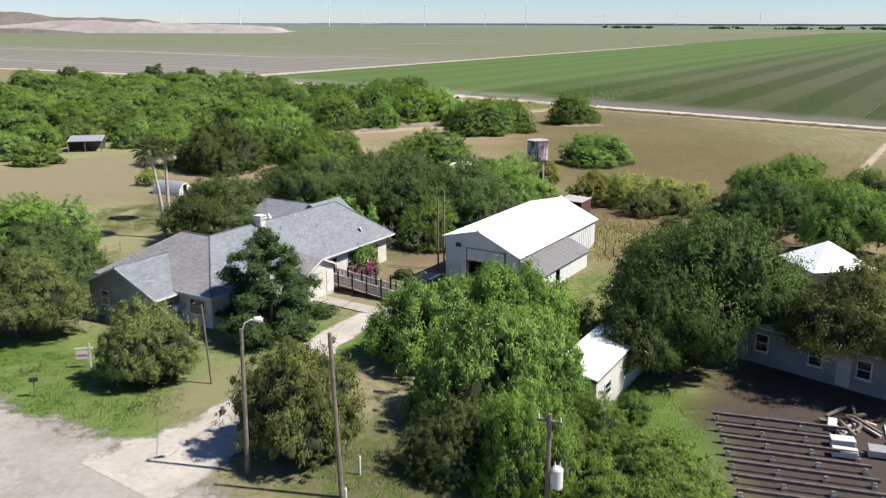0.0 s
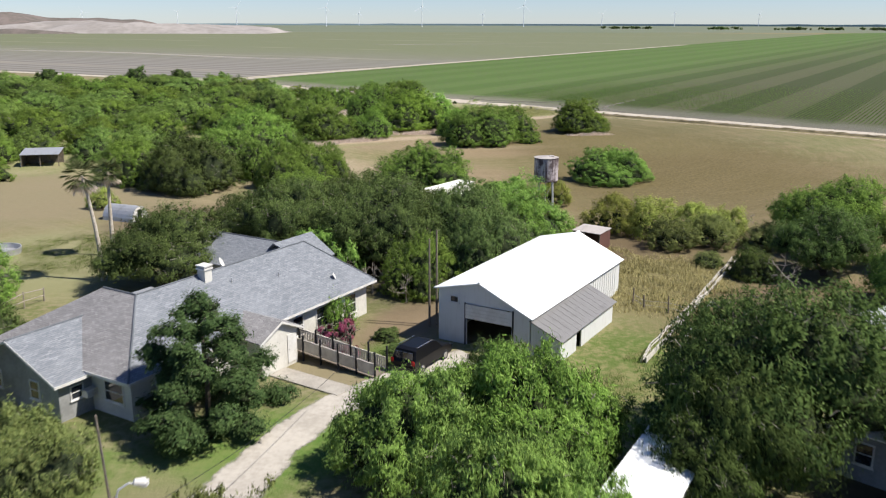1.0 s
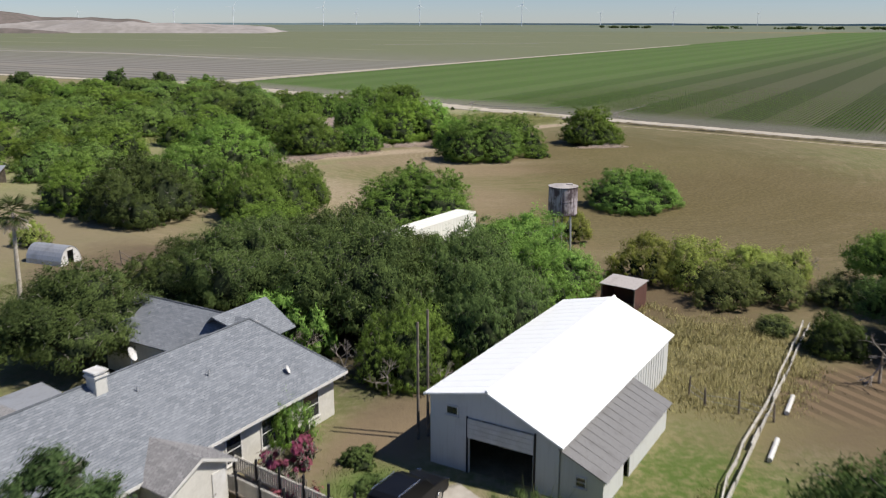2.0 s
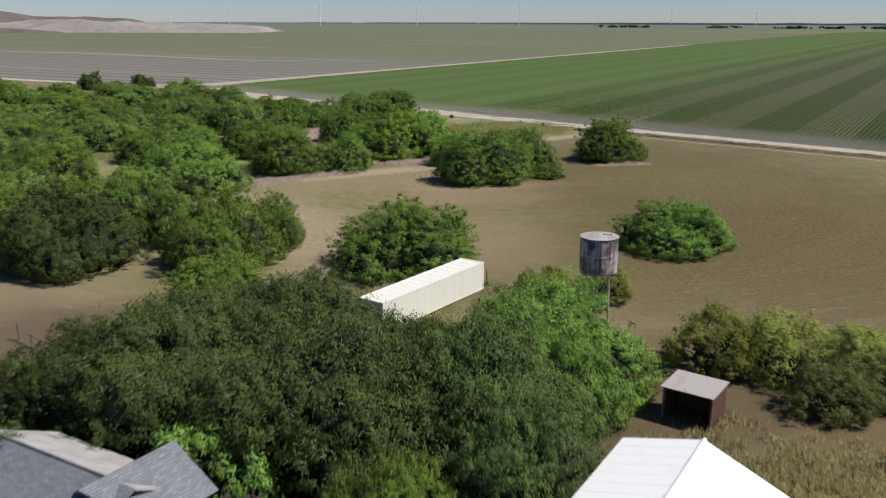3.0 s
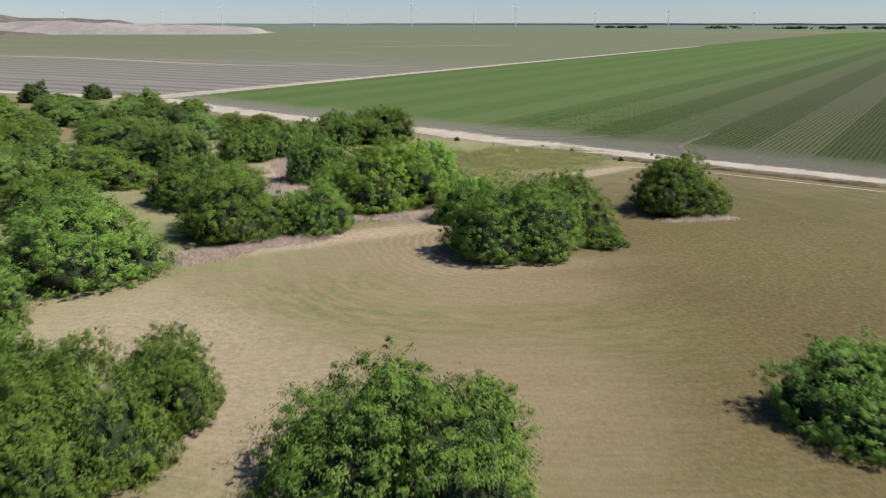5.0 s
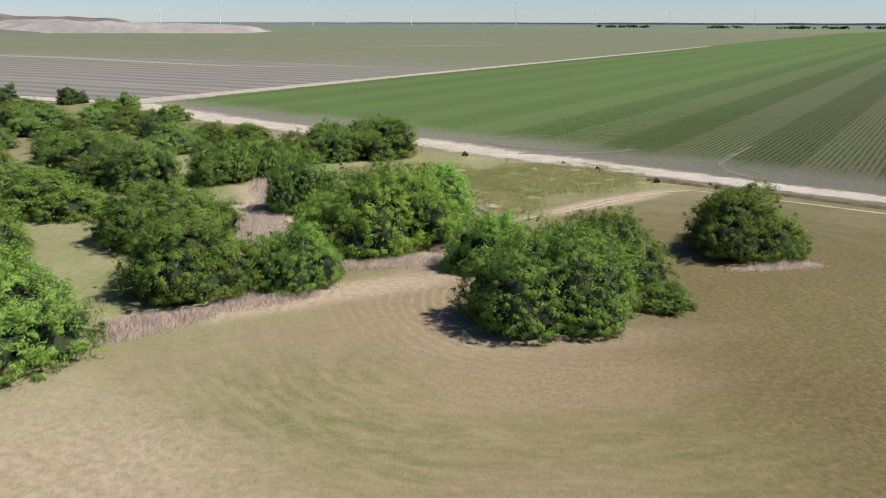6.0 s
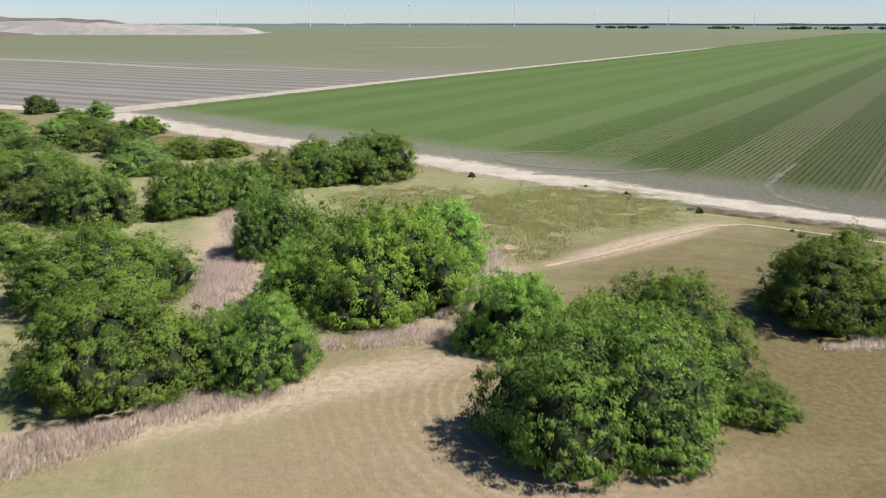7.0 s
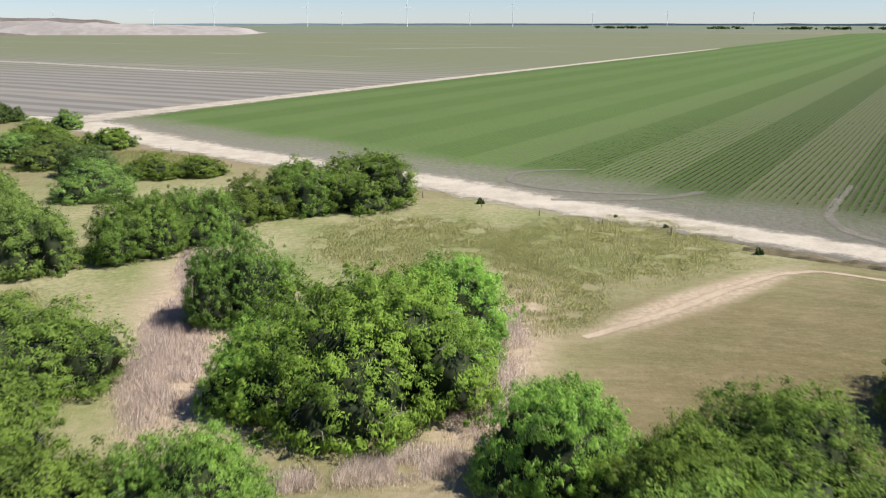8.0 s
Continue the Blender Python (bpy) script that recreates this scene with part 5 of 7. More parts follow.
grass("dry_grass", [(-14.5, 193.8, 6, 1.9, 32), (-23.5, 187, 6.5, 2.4, 38), (-28.0, 180, 3, 1.4, 55), (-6, 203.6, 5.5, 1.1, 8), (-3, 205.5, 3.5, 1.5, 10), (-20.5, 222, 3.0, 13, 8),
                    (-23, 243, 2.4, 13, 14), (2.6, 219, 2.3, 12, -12), (-1, 136.6, 5, 0.8, 40), (-16, 137, 3, 1.2, 20), (32, 202.5, 5, 0.7, 10)],
      42, 0.66, M["drygrass"], 71, "pale dry standing grass along the edge of the mown field", 0.012)
grass("meadow_grass", [(18, 252, 13, 16, -40), (-2, 252, 12, 15, 20), (-32, 268, 7, 13, 20), (-48, 312, 16, 7, -46), (8, 234, 6, 10, -15), (-38, 230, 4, 8, 0), (-60, 212, 8, 6, 0)],
      20, 0.26, M["greengrass"], 72, "knee-high green and tan meadow grass in tufts", 0.022)
grass("golden_grass", [(20.5, 97, 6.5, 9.5, -25), (16, 104, 4, 6, -25)], 13, 0.5, M["goldgrass"], 73, "tall golden dry grass behind the barn")
grass("yard_grass", [(-3, 80, 2.2, 3.5, 20), (-25, 58, 11, 6, -30), (12.5, 75, 1.6, 8, -30), (2, 131, 3, 8, -32), (-5, 133, 3, 5, -32), (11, 54, 5, 5, 0), (-36, 108, 8, 9, 0), (-4.5, 46.5, 3.5, 4, 0)],
      26, 0.09, M["lawngrass"], 74, "uneven green yard grass and weeds")
grass("tall_reeds", [(4.6, 75.6, 1.6, 0.8, -25)], 14, 2.0, M["reed"], 75, "tall pale green reeds before the barn", 0.03)


def crop_rows():
    """Young plants standing in the nearest rows of the field, thinning out away from the headland."""
    rng = np.random.default_rng(77)
    out = []
    for i in range(-146, -22):
        e = (i + 0.25) * 1.0083 - 3.3
        light = (i // 12) % 2 == 1
        n = 1000
        s = 195 + 175 * rng.random(n) ** 1.3
        x, y = ROW.x * s + ACROSS.x * e, ROW.y * s + ACROSS.y * e
        start = 0.69 * x + 0.72 * y - 224 - 8 * rng.random(n)
        chance = np.clip(start / 10, 0, 1) * np.clip((e + 150) / 22, 0, 1) * np.clip((370 - s) / 110, 0, 1) * (0.62 if light else 0.95)
        ok = rng.random(n) < chance
        x, y = x[ok] + rng.normal(0, 0.06, ok.sum()), y[ok] + rng.normal(0, 0.06, ok.sum())
        m = len(x)
        for _ in range(3):
            a, r, h = rng.random(m) * 6.283, 0.10 + 0.13 * rng.random(m), 0.06 + 0.12 * rng.random(m)
            c = np.stack([x, y, np.full(m, 0.03)], 1)
            d1 = np.stack([np.cos(a - 0.5) * r, np.sin(a - 0.5) * r, h], 1)
            d2 = np.stack([np.cos(a + 0.5) * r, np.sin(a + 0.5) * r, h], 1)
            out.append(np.stack([c, c + d1, c + d2], 1))
    q = np.concatenate(out)
    ob = obj("crop_plants", q.reshape(-1, 3), np.arange(len(q) * 3).reshape(-1, 3).tolist(), M["cropleaf"])
    tagged(ob, "small green crop plants in straight rows", "crop", kind="stuff")


crop_rows()
for x, y, h, sd in ((-2.5, 91.5, 3.0, 64), (-5.5, 94.0, 3.2, 65), (0.8, 92.0, 2.6, 66), (-8.5, 97.0, 3.0, 67), (2.2, 94.5, 3.0, 68)):
    bare_tree(x, y, h, 1.3, sd, "tangle of brown dry brush under the trees")


# ---- buildings ----
def roof_face(name, pts, material, parent, thick=0.10, label=""):
    """One flat roof plane with thickness; its uv runs in metres along the eave and up the slope."""
    P = [Vector(p) for p in pts]
    n = (P[1] - P[0]).cross(P[2] - P[0]).normalized()
    if n.z < 0:
        P.reverse()
        n = -n
    along = Vector((0, 0, 1)).cross(n).normalized()
    rise = n.cross(along)
    k = len(P)
    low = [p - n * thick for p in P]
    verts = P + low
    faces = [tuple(range(k)), tuple(range(2 * k - 1, k - 1, -1))] + [(i, i + k, (i + 1) % k + k, (i + 1) % k) for i in range(k)]
    uvs = [(verts[i].dot(along), verts[i].dot(rise)) for f in faces for i in f]
    return obj(name, verts, faces, material, parent, label, uvs)


def window(parent, m, w, h, name="window", dark=True, cross=True):
    """A window lying in the plane x-z of m, facing its -y, with frame, sill and panes."""
    bm = bmesh.new()
    for a, b, c, d in ((-w / 2, w / 2, 0, 0.07), (-w / 2, w / 2, h - 0.07, h), (-w / 2, -w / 2 + 0.07, 0.07, h - 0.07), (w / 2 - 0.07, w / 2, 0.07, h - 0.07)):
        box(bm, a, b, -0.06, 0.02, c, d, m)
    if cross:
        box(bm, -w / 2 + 0.07, w / 2 - 0.07, -0.045, 0.02, h / 2 - 0.025, h / 2 + 0.025, m)
    win = part(name, bm, M["trim"], parent)
    bm = bmesh.new()
    box(bm, -w / 2 + 0.07, w / 2 - 0.07, -0.03, -0.01, 0.07, h - 0.07, m)
    part("pane", bm, M["glass"], win, "dark glass pane")
    bm = bmesh.new()
    box(bm, -w / 2 - 0.06, w / 2 + 0.06, -0.12, 0.02, -0.06, 0.0, m)
    part("sill", bm, M["trim"], win)
    return win


def seams(parent, p, q, r, step, material, name="seam"):
    """Raised seams up a sheet roof: from the eave line p-q along the slope vector r."""
    p, q, r = Vector(p), Vector(q), Vector(r)
    n = int((q - p).length / step)
    up = r.normalized().cross((q - p).normalized())
    up = up if up.z > 0 else -up
    first = None
    for i in range(1, n):
        c = p.lerp(q, i / n)
        if first is None:
            bm = bmesh.new()
            d = (q - p).normalized() * 0.025
            a = [bm.verts.new(v) for v in (-d, d, d + up * 0.007, -d + up * 0.007)]
            b = [bm.verts.new(r + v) for v in (-d, d, d + up * 0.007, -d + up * 0.007)]
            for f in ((a[0], a[1], b[1], b[0]), (a[1], a[2], b[2], b[1]), (a[2], a[3], b[3], b[2]), (a[3], a[0], b[0], b[3]), a[::-1], b):
                bm.faces.new(f)
            first = part(name, bm, material, parent)
            first.matrix_basis = Matrix.Translation(c)
        else:
            shared(first, name, Matrix.Translation(c), parent)


def barn():
    m = at(6.56, 79.04, 58.56)
    t = thing("barn", "white metal barn with a bright white roof and half-open overhead door", "barn", m)
    L, W, ER, PK, EL, VP = 18.0, 7.5, 3.03, 4.88, 4.07, 4.0
    o = 0.25    # eave overhang
    sr, sl = (PK - ER) / VP, (PK - EL) / (W - VP)
    roof_face("roof", ((-o, -o, ER - sr * o), (L + o, -o, ER - sr * o), (L + o, VP, PK), (-o, VP, PK)), M["whiteroof"], t, 0.08)
    roof_face("roof", ((L + o, W + o, EL - sl * o), (-o, W + o, EL - sl * o), (-o, VP, PK), (L + o, VP, PK)), M["whiteroof"], t, 0.08)
    seams(t, (-o, -o, ER - sr * o), (L + o, -o, ER - sr * o), (0, VP + o, PK - ER + sr * o), 0.9, M["whiteroof"])
    seams(t, (-o, W + o, EL - sl * o), (L + o, W + o, EL - sl * o), (0, VP - W - o, PK - EL + sl * o), 0.9, M["whiteroof"])
    bm = bmesh.new()
    rod(bm, (-o, VP, PK + 0.02), (L + o, VP, PK + 0.02), 0.09, n=8)
    part("ridge_cap", bm, M["whiteroof"], t)
    d0, d1, dz = 1.45, 5.1, 3.15

    def gable(u0, u1, lo):
        bm = bmesh.new()
        for a, b in ((0.05, d0), (d0, VP), (VP, d1), (d1, W - 0.05)):
            z0 = lo if (a >= d0 and b <= d1) else 0
            za, zb = (ER + sr * a if a <= VP else PK - sl * (a - VP)) - 0.1, (ER + sr * b if b <= VP else PK - sl * (b - VP)) - 0.1
            v = [bm.verts.new(c) for c in ((u0, a, z0), (u0, b, z0), (u0, b, zb), (u0, a, za), (u1, a, z0), (u1, b, z0), (u1, b, zb), (u1, a, za))]
            for f in ((0, 1, 2, 3), (7, 6, 5, 4), (0, 4, 5, 1), (1, 5, 6, 2), (2, 6, 7, 3), (3, 7, 4, 0)):
                bm.faces.new([v[i] for i in f])
        return bm
    part("front_wall", gable(0, 0.12, dz), M["barnwall"], t)
    part("back_wall", gable(L - 0.12, L, 0), M["barnwall"], t)
    for name, v0, v1, h in (("side_wall", 0.05, 0.17, ER - 0.1), ("side_wall", W - 0.17, W - 0.05, EL - 0.12)):
        bm = bmesh.new()
        box(bm, 0.13, L - 0.13, v0, v1, 0, h)
        w = part(name, bm, M["barnwall"], t)
    bm = bmesh.new()
    for i in range(34):
        box(bm, 0.4 + i * 0.5, 0.46 + i * 0.5, 0.02, 0.05, 0.05, ER - 0.15)
    part("wall_rib", bm, M["barnwall"], t)
    bm = bmesh.new()
    for i in range(4):
        box(bm, -0.10, -0.04, d0 - 0.05, d1 + 0.05, dz - 1.1 + 0.27 * i, dz - 1.1 + 0.27 * i + 0.255)
    door = part("overhead_door", bm, M["trim"], t, "white overhead door rolled half way up")
    for v in (d0 - 0.15, d1 + 0.05):
        bm = bmesh.new()
        box(bm, -0.06, 0.0, v, v + 0.1, 0, dz + 0.05)
        part("door_jamb", bm, M["black"], t, "dark door jamb")
    window(t, pose(0, 6.1, 3.05, 0, 0, -90), 0.75, 0.55, cross=False)
    # brown floor tone stands in for the shade inside the open door
    bm = bmesh.new()
    box(bm, 0.2, L - 0.2, 0.2, W - 0.2, 0.005, 0.06)
    part("floor_slab", bm, M["berm"], t, "earth-brown floor, darkened in place of the barn's inner shade")
    # lean-to on the sunny side
    u0, u1, w, zt, zb = 0.1, 10.3, 2.25, 2.75, 1.62
    roof_face("lean_to_roof", ((u0 - .2, -w - .25, zb), (u1 + .2, -w - .25, zb), (u1 + .2, 0.04, zt), (u0 - .2, 0.04, zt)), M["greyroof"], t, 0.06, "weathered grey lean-to roof")
    seams(t, (u0 - .2, -w - .25, zb), (u1 + .2, -w - .25, zb), (0, w + .25, zt - zb), 0.75, M["greyroof"])
    bm = bmesh.new()
    box(bm, u0, 3.0, -w, -w + 0.1, 0, zb + 0.03)
    box(bm, 3.9, u1, -w, -w + 0.1, 0, zb + 0.03)
    part("lean_to_wall", bm, M["barnwall"], t)
    for u, k in ((u0, "lean_to_wall"), (u1 - 0.1, "lean_to_wall")):
        bm = bmesh.new()
        v = [bm.verts.new(c) for x in (u, u + 0.1) for c in ((x, -w + 0.1, 0), (x, 0, 0), (x, 0, zt - 0.1), (x, -w + 0.1, zb))]
        for f in ((0, 1, 2, 3), (7, 6, 5, 4), (0, 4, 5, 1), (1, 5, 6, 2), (2, 6, 7, 3), (3, 7, 4, 0)):
            bm.faces.new([v[i] for i in f])
        part(k, bm, M["barnwall"], t)
    window(t, pose(u0, -1.1, 0.9, 0, 0, -90), 0.6, 0.6)


def house():
    m = at(-17.6, 68.2, ALONG)
    t = thing("house", "long low white house with grey shingle hip roofs", "house", m)
    e, r = 2.75, 5.75
    A, B = 24.4, 10.8
    h = B / 2
    new_, old = M["shingle"], M["oldshingle"]
    roof_face("roof", ((0, 0, e), (A, 0, e), (A - 2.4, h, r), (h, h, r)), new_, t)
    roof_face("roof", ((A, 0, e), (A, B, e), (A - 2.4, h, r)), new_, t)
    roof_face("roof", ((A, B, e), (B, B, e), (h, h, r), (A - 2.4, h, r)), new_, t)
    roof_face("roof", ((0, 13.5, e), (0, 0, e), (h, h, r), (h, 8.6, r)), old, t, label="older brown-grey shingle slope")
    roof_face("roof", ((B, B, e), (B, 13.5, e), (h, 8.6, r), (h, h, r)), old, t, label="older brown-grey shingle slope")
    roof_face("roof", ((B, 13.5, e), (0, 13.5, e), (h, 8.6, r)), old, t, label="older brown-grey shingle slope")
    # small gabled wing towards the road
    roof_face("roof", ((-2.2, 3.6, 2.55), (0.9, 3.6, 2.55), (3.3, 8.0, 4.5), (-2.2, 8.0, 4.5)), new_, t)
    roof_face("roof", ((2.0, 12.4, 2.55), (-2.2, 12.4, 2.55), (-2.2, 8.0, 4.5), (3.3, 8.0, 4.5)), new_, t)
    # wing at the back and a short cross gable at its foot
    roof_face("roof", ((21.1, 18.6, 2.7), (21.1, 8.2, 2.7), (24.6, 8.2, 4.5), (24.6, 18.6, 4.5)), new_, t)
    roof_face("roof", ((28.4, 8.2, 2.7), (28.4, 18.6, 2.7), (24.6, 18.6, 4.5), (24.6, 8.2, 4.5)), M["paleroof"], t, label="pale roof slope with sunlight put into its colour")
    roof_face("roof", ((24.4, 12.2, 3.1), (28.0, 12.2, 3.1), (28.0, 9.6, 4.8), (23.0, 9.6, 4.8)), new_, t)
    roof_face("roof", ((28.0, 7.0, 3.1), (24.4, 7.0, 3.1), (23.0, 9.6, 4.8), (28.0, 9.6, 4.8)), new_, t)
    # ridge and hip caps
    bm = bmesh.new()
    for p, q in (((h, h, r), (A - 2.4, h, r)), ((0, 0, e), (h, h, r)), ((A, 0, e), (A - 2.4, h, r)), ((h, h, r), (h, 8.6, r)), ((-2.2, 8, 4.5), (3.3, 8, 4.5)), ((24.6, 9.6, 4.5), (24.6, 18.6, 4.5))):
        rod(bm, p, q, 0.07, n=6)
    part("ridge_cap", bm, M["shingle"], t)
    # white fascia boards
    for p, q in (((0, -0.02, e), (A, -0.02, e)), ((-0.02, 0, e), (-0.02, 13.5, e)), ((A + 0.02, 0, e), (A + 0.02, B, e)), ((-2.22, 3.6, 2.55), (-2.22, 8, 4.5)), ((-2.22, 12.4, 2.55), (-2.22, 8, 4.5)), ((-2.2, 3.58, 2.55), (0.9, 3.58, 2.55))):
        bm = bmesh.new()
        p, q = Vector(p), Vector(q)
        n = Vector((0, 0, 1)).cross((q - p).normalized()) * 0.02
        v = [bm.verts.new(c) for c in (p - n, q - n, q + n, p + n)] + [bm.verts.new(c - Vector((0, 0, 0.17))) for c in (p - n, q - n, q + n, p + n)]
        for f in ((0, 1, 2, 3), (7, 6, 5, 4), (0, 4, 5, 1), (1, 5, 6, 2), (2, 6, 7, 3), (3, 7, 4, 0)):
            bm.faces.new([v[i] for i in f])
        part("fascia", bm, M["trim"], t)
    bm = bmesh.new()
    box(bm, 0.6, A - 0.6, 0.6, B - 0.6, 0, e - 0.02)
    part("wall", bm, M["wall"], t)
    bm = bmesh.new()
    box(bm, 0.6, B - 0.6, B - 0.59, 12.9, 0, e - 0.02)
    part("wall", bm, M["wall"], t)
    bm = bmesh.new()
    box(bm, 21.5, 27.9, B - 0.59, 18.2, 0, 2.68)
    part("wall", bm, M["wall"], t)
    bm = bmesh.new()
    v = [bm.verts.new(c) for u in (-1.7, 0.59) for c in ((u, 4.1, 0), (u, 11.9, 0), (u, 11.9, 2.65), (u, 8, 4.38), (u, 4.1, 2.65))]
    for f in ((0, 1, 2, 3, 4), (9, 8, 7, 6, 5), (0, 5, 6, 1), (1, 6, 7, 2), (2, 7, 8, 3), (3, 8, 9, 4), (4, 9, 5, 0)):
        bm.faces.new([v[i] for i in f])
    part("wall", bm, M["shadesiding"], t, "gable wall in a grey deepened for its shaded side")
    # porch gable
    roof_face("porch_roof", ((9.0, -1.75, 2.55), (9.0, 1.2, 2.75), (11.15, 2.6, 3.75), (11.15, -1.75, 3.55)), old, t)
    roof_face("porch_roof", ((13.3, 1.2, 2.75), (13.3, -1.75, 2.55), (11.15, -1.75, 3.55), (11.15, 2.6, 3.75)), old, t)
    bm = bmesh.new()
    v = [bm.verts.new(c) for w in (-1.45, 0.59) for c in ((9.4, w, 0.0), (12.9, w, 0.0), (12.9, w, 2.55), (11.15, w, 3.4), (9.4, w, 2.55))]
    for f in ((0, 1, 2, 3, 4), (9, 8, 7, 6, 5), (0, 5, 6, 1), (1, 6, 7, 2), (2, 7, 8, 3), (3, 8, 9, 4), (4, 9, 5, 0)):
        bm.faces.new([v[i] for i in f])
    part("porch_wall", bm, M["wall"], t)
    for a, b in (((8.98, -1.78, 2.52), (11.15, -1.78, 3.52)), ((13.32, -1.78, 2.52), (11.15, -1.78, 3.52))):
        bm = bmesh.new()
        a, b = Vector(a), Vector(b)
        v = [bm.verts.new(c) for c in (a, b, b + Vector((0, 0.04, 0)), a + Vector((0, 0.04, 0)))] + [bm.verts.new(c - Vector((0, 0, 0.16))) for c in (a, b, b + Vector((0, 0.04, 0)), a + Vector((0, 0.04, 0)))]
        for f in ((0, 1, 2, 3), (7, 6, 5, 4), (0, 4, 5, 1), (1, 5, 6, 2), (2, 6, 7, 3), (3, 7, 4, 0)):
            bm.faces.new([v[i] for i in f])
        part("barge_board", bm, M["trim"], t)
    # doors and windows
    bm = bmesh.new()
    box(bm, 11.9, 12.75, -1.5, -1.44, 0.25, 2.25)
    d = part("door", bm, M["trim"], t)
    bm = bmesh.new()
    rod(bm, (12.0, -1.56, 1.2), (12.0, -1.5, 1.2), 0.03)
    part("handle", bm, M["chrome"], d)
    for u, w, hh, z in ((3.2, 1.6, 1.3, 0.95), (6.6, 1.4, 1.2, 0.95), (15.4, 1.2, 1.5, 0.7), (18.4, 1.9, 1.7, 0.5), (21.6, 1.5, 1.6, 0.6)):
        window(t, pose(u, 0.6, z), w, hh)
    window(t, pose(0.6, 2.1, 0.9, 0, 0, -90), 1.7, 1.3)
    window(t, pose(-1.7, 6.3, 1.0, 0, 0, -90), 0.9, 1.2)
    window(t, pose(-1.7, 10.0, 1.0, 0, 0, -90), 0.9, 1.2)
    window(t, pose(-0.5, 4.1, 1.1), 0.9, 0.9)
    # chimney
    bm = bmesh.new()
    box(bm, 10.6, 11.25, 4.6, 5.3, 4.9, 6.2)
    ch = part("chimney", bm, M["wall"], t)
    bm = bmesh.new()
    box(bm, 10.52, 11.33, 4.52, 5.38, 6.2, 6.3)
    box(bm, 10.64, 11.2, 4.64, 5.26, 6.3, 6.44)
    box(bm, 10.52, 11.33, 4.52, 5.38, 6.44, 6.52)
    part("chimney_cap", bm, M["trim"], ch)
    # flat white patio roof behind
    roof_face("patio_roof", ((4.5, 13.6, 2.7), (13.5, 10.9, 2.7), (14.2, 14.6, 2.5), (4.5, 14.8, 2.5)), M["galv"], t, 0.08)
    for u, v in ((5, 14.5), (9.5, 14.4), (13.8, 14.2)):
        bm = bmesh.new()
        box(bm, u, u + 0.1, v, v + 0.1, 0, 2.45)
        part("patio_post", bm, M["trim"], t)
    # vent pipes and an aerial dish
    for u, v in ((12.5, 4.0), (16.5, 3.2), (7.5, 2.6)):
        bm = bmesh.new()
        z = e + (r - e) * v / h
        rod(bm, (u, v, z - 0.1), (u, v, z + 0.35), 0.05)
        part("vent_pipe", bm, M["galv"], t)
    dish(t, (15.6, 8.2, 4.9), 0.42)
    dish(t, (20.8, 1.5, 3.6), 0.26)


def dish(parent, p, r):
    bm = bmesh.new()
    rod(bm, (p[0], p[1], p[2] - 0.6), (p[0], p[1], p[2] + 0.1), 0.03)
    stand = part("dish_mast", bm, M["galv"], parent)
    bm = bmesh.new()
    d = Vector((0.5, -0.75, 0.45)).normalized()
    x = d.orthogonal().normalized()
    y = d.cross(x)
    c = Vector(p) + Vector((0, 0, 0.15))
    rings = []
    for f in (0.02, 0.35, 0.7, 1.0):
        rings.append([bm.verts.new(c + d * (0.25 * r * f * f) + r * f * (math.cos(a * math.pi / 8) * x + math.sin(a * math.pi / 8) * y)) for a in range(16)])
    for q, w in zip(rings, rings[1:]):
        for i in range(16):
            bm.faces.new((q[i], q[(i + 1) % 16], w[(i + 1) % 16], w[i]))
    rod(bm, c, c + d * r * 0.9, 0.012, n=4)
    part("dish", bm, M["trim"], stand, "pale satellite dish", True)


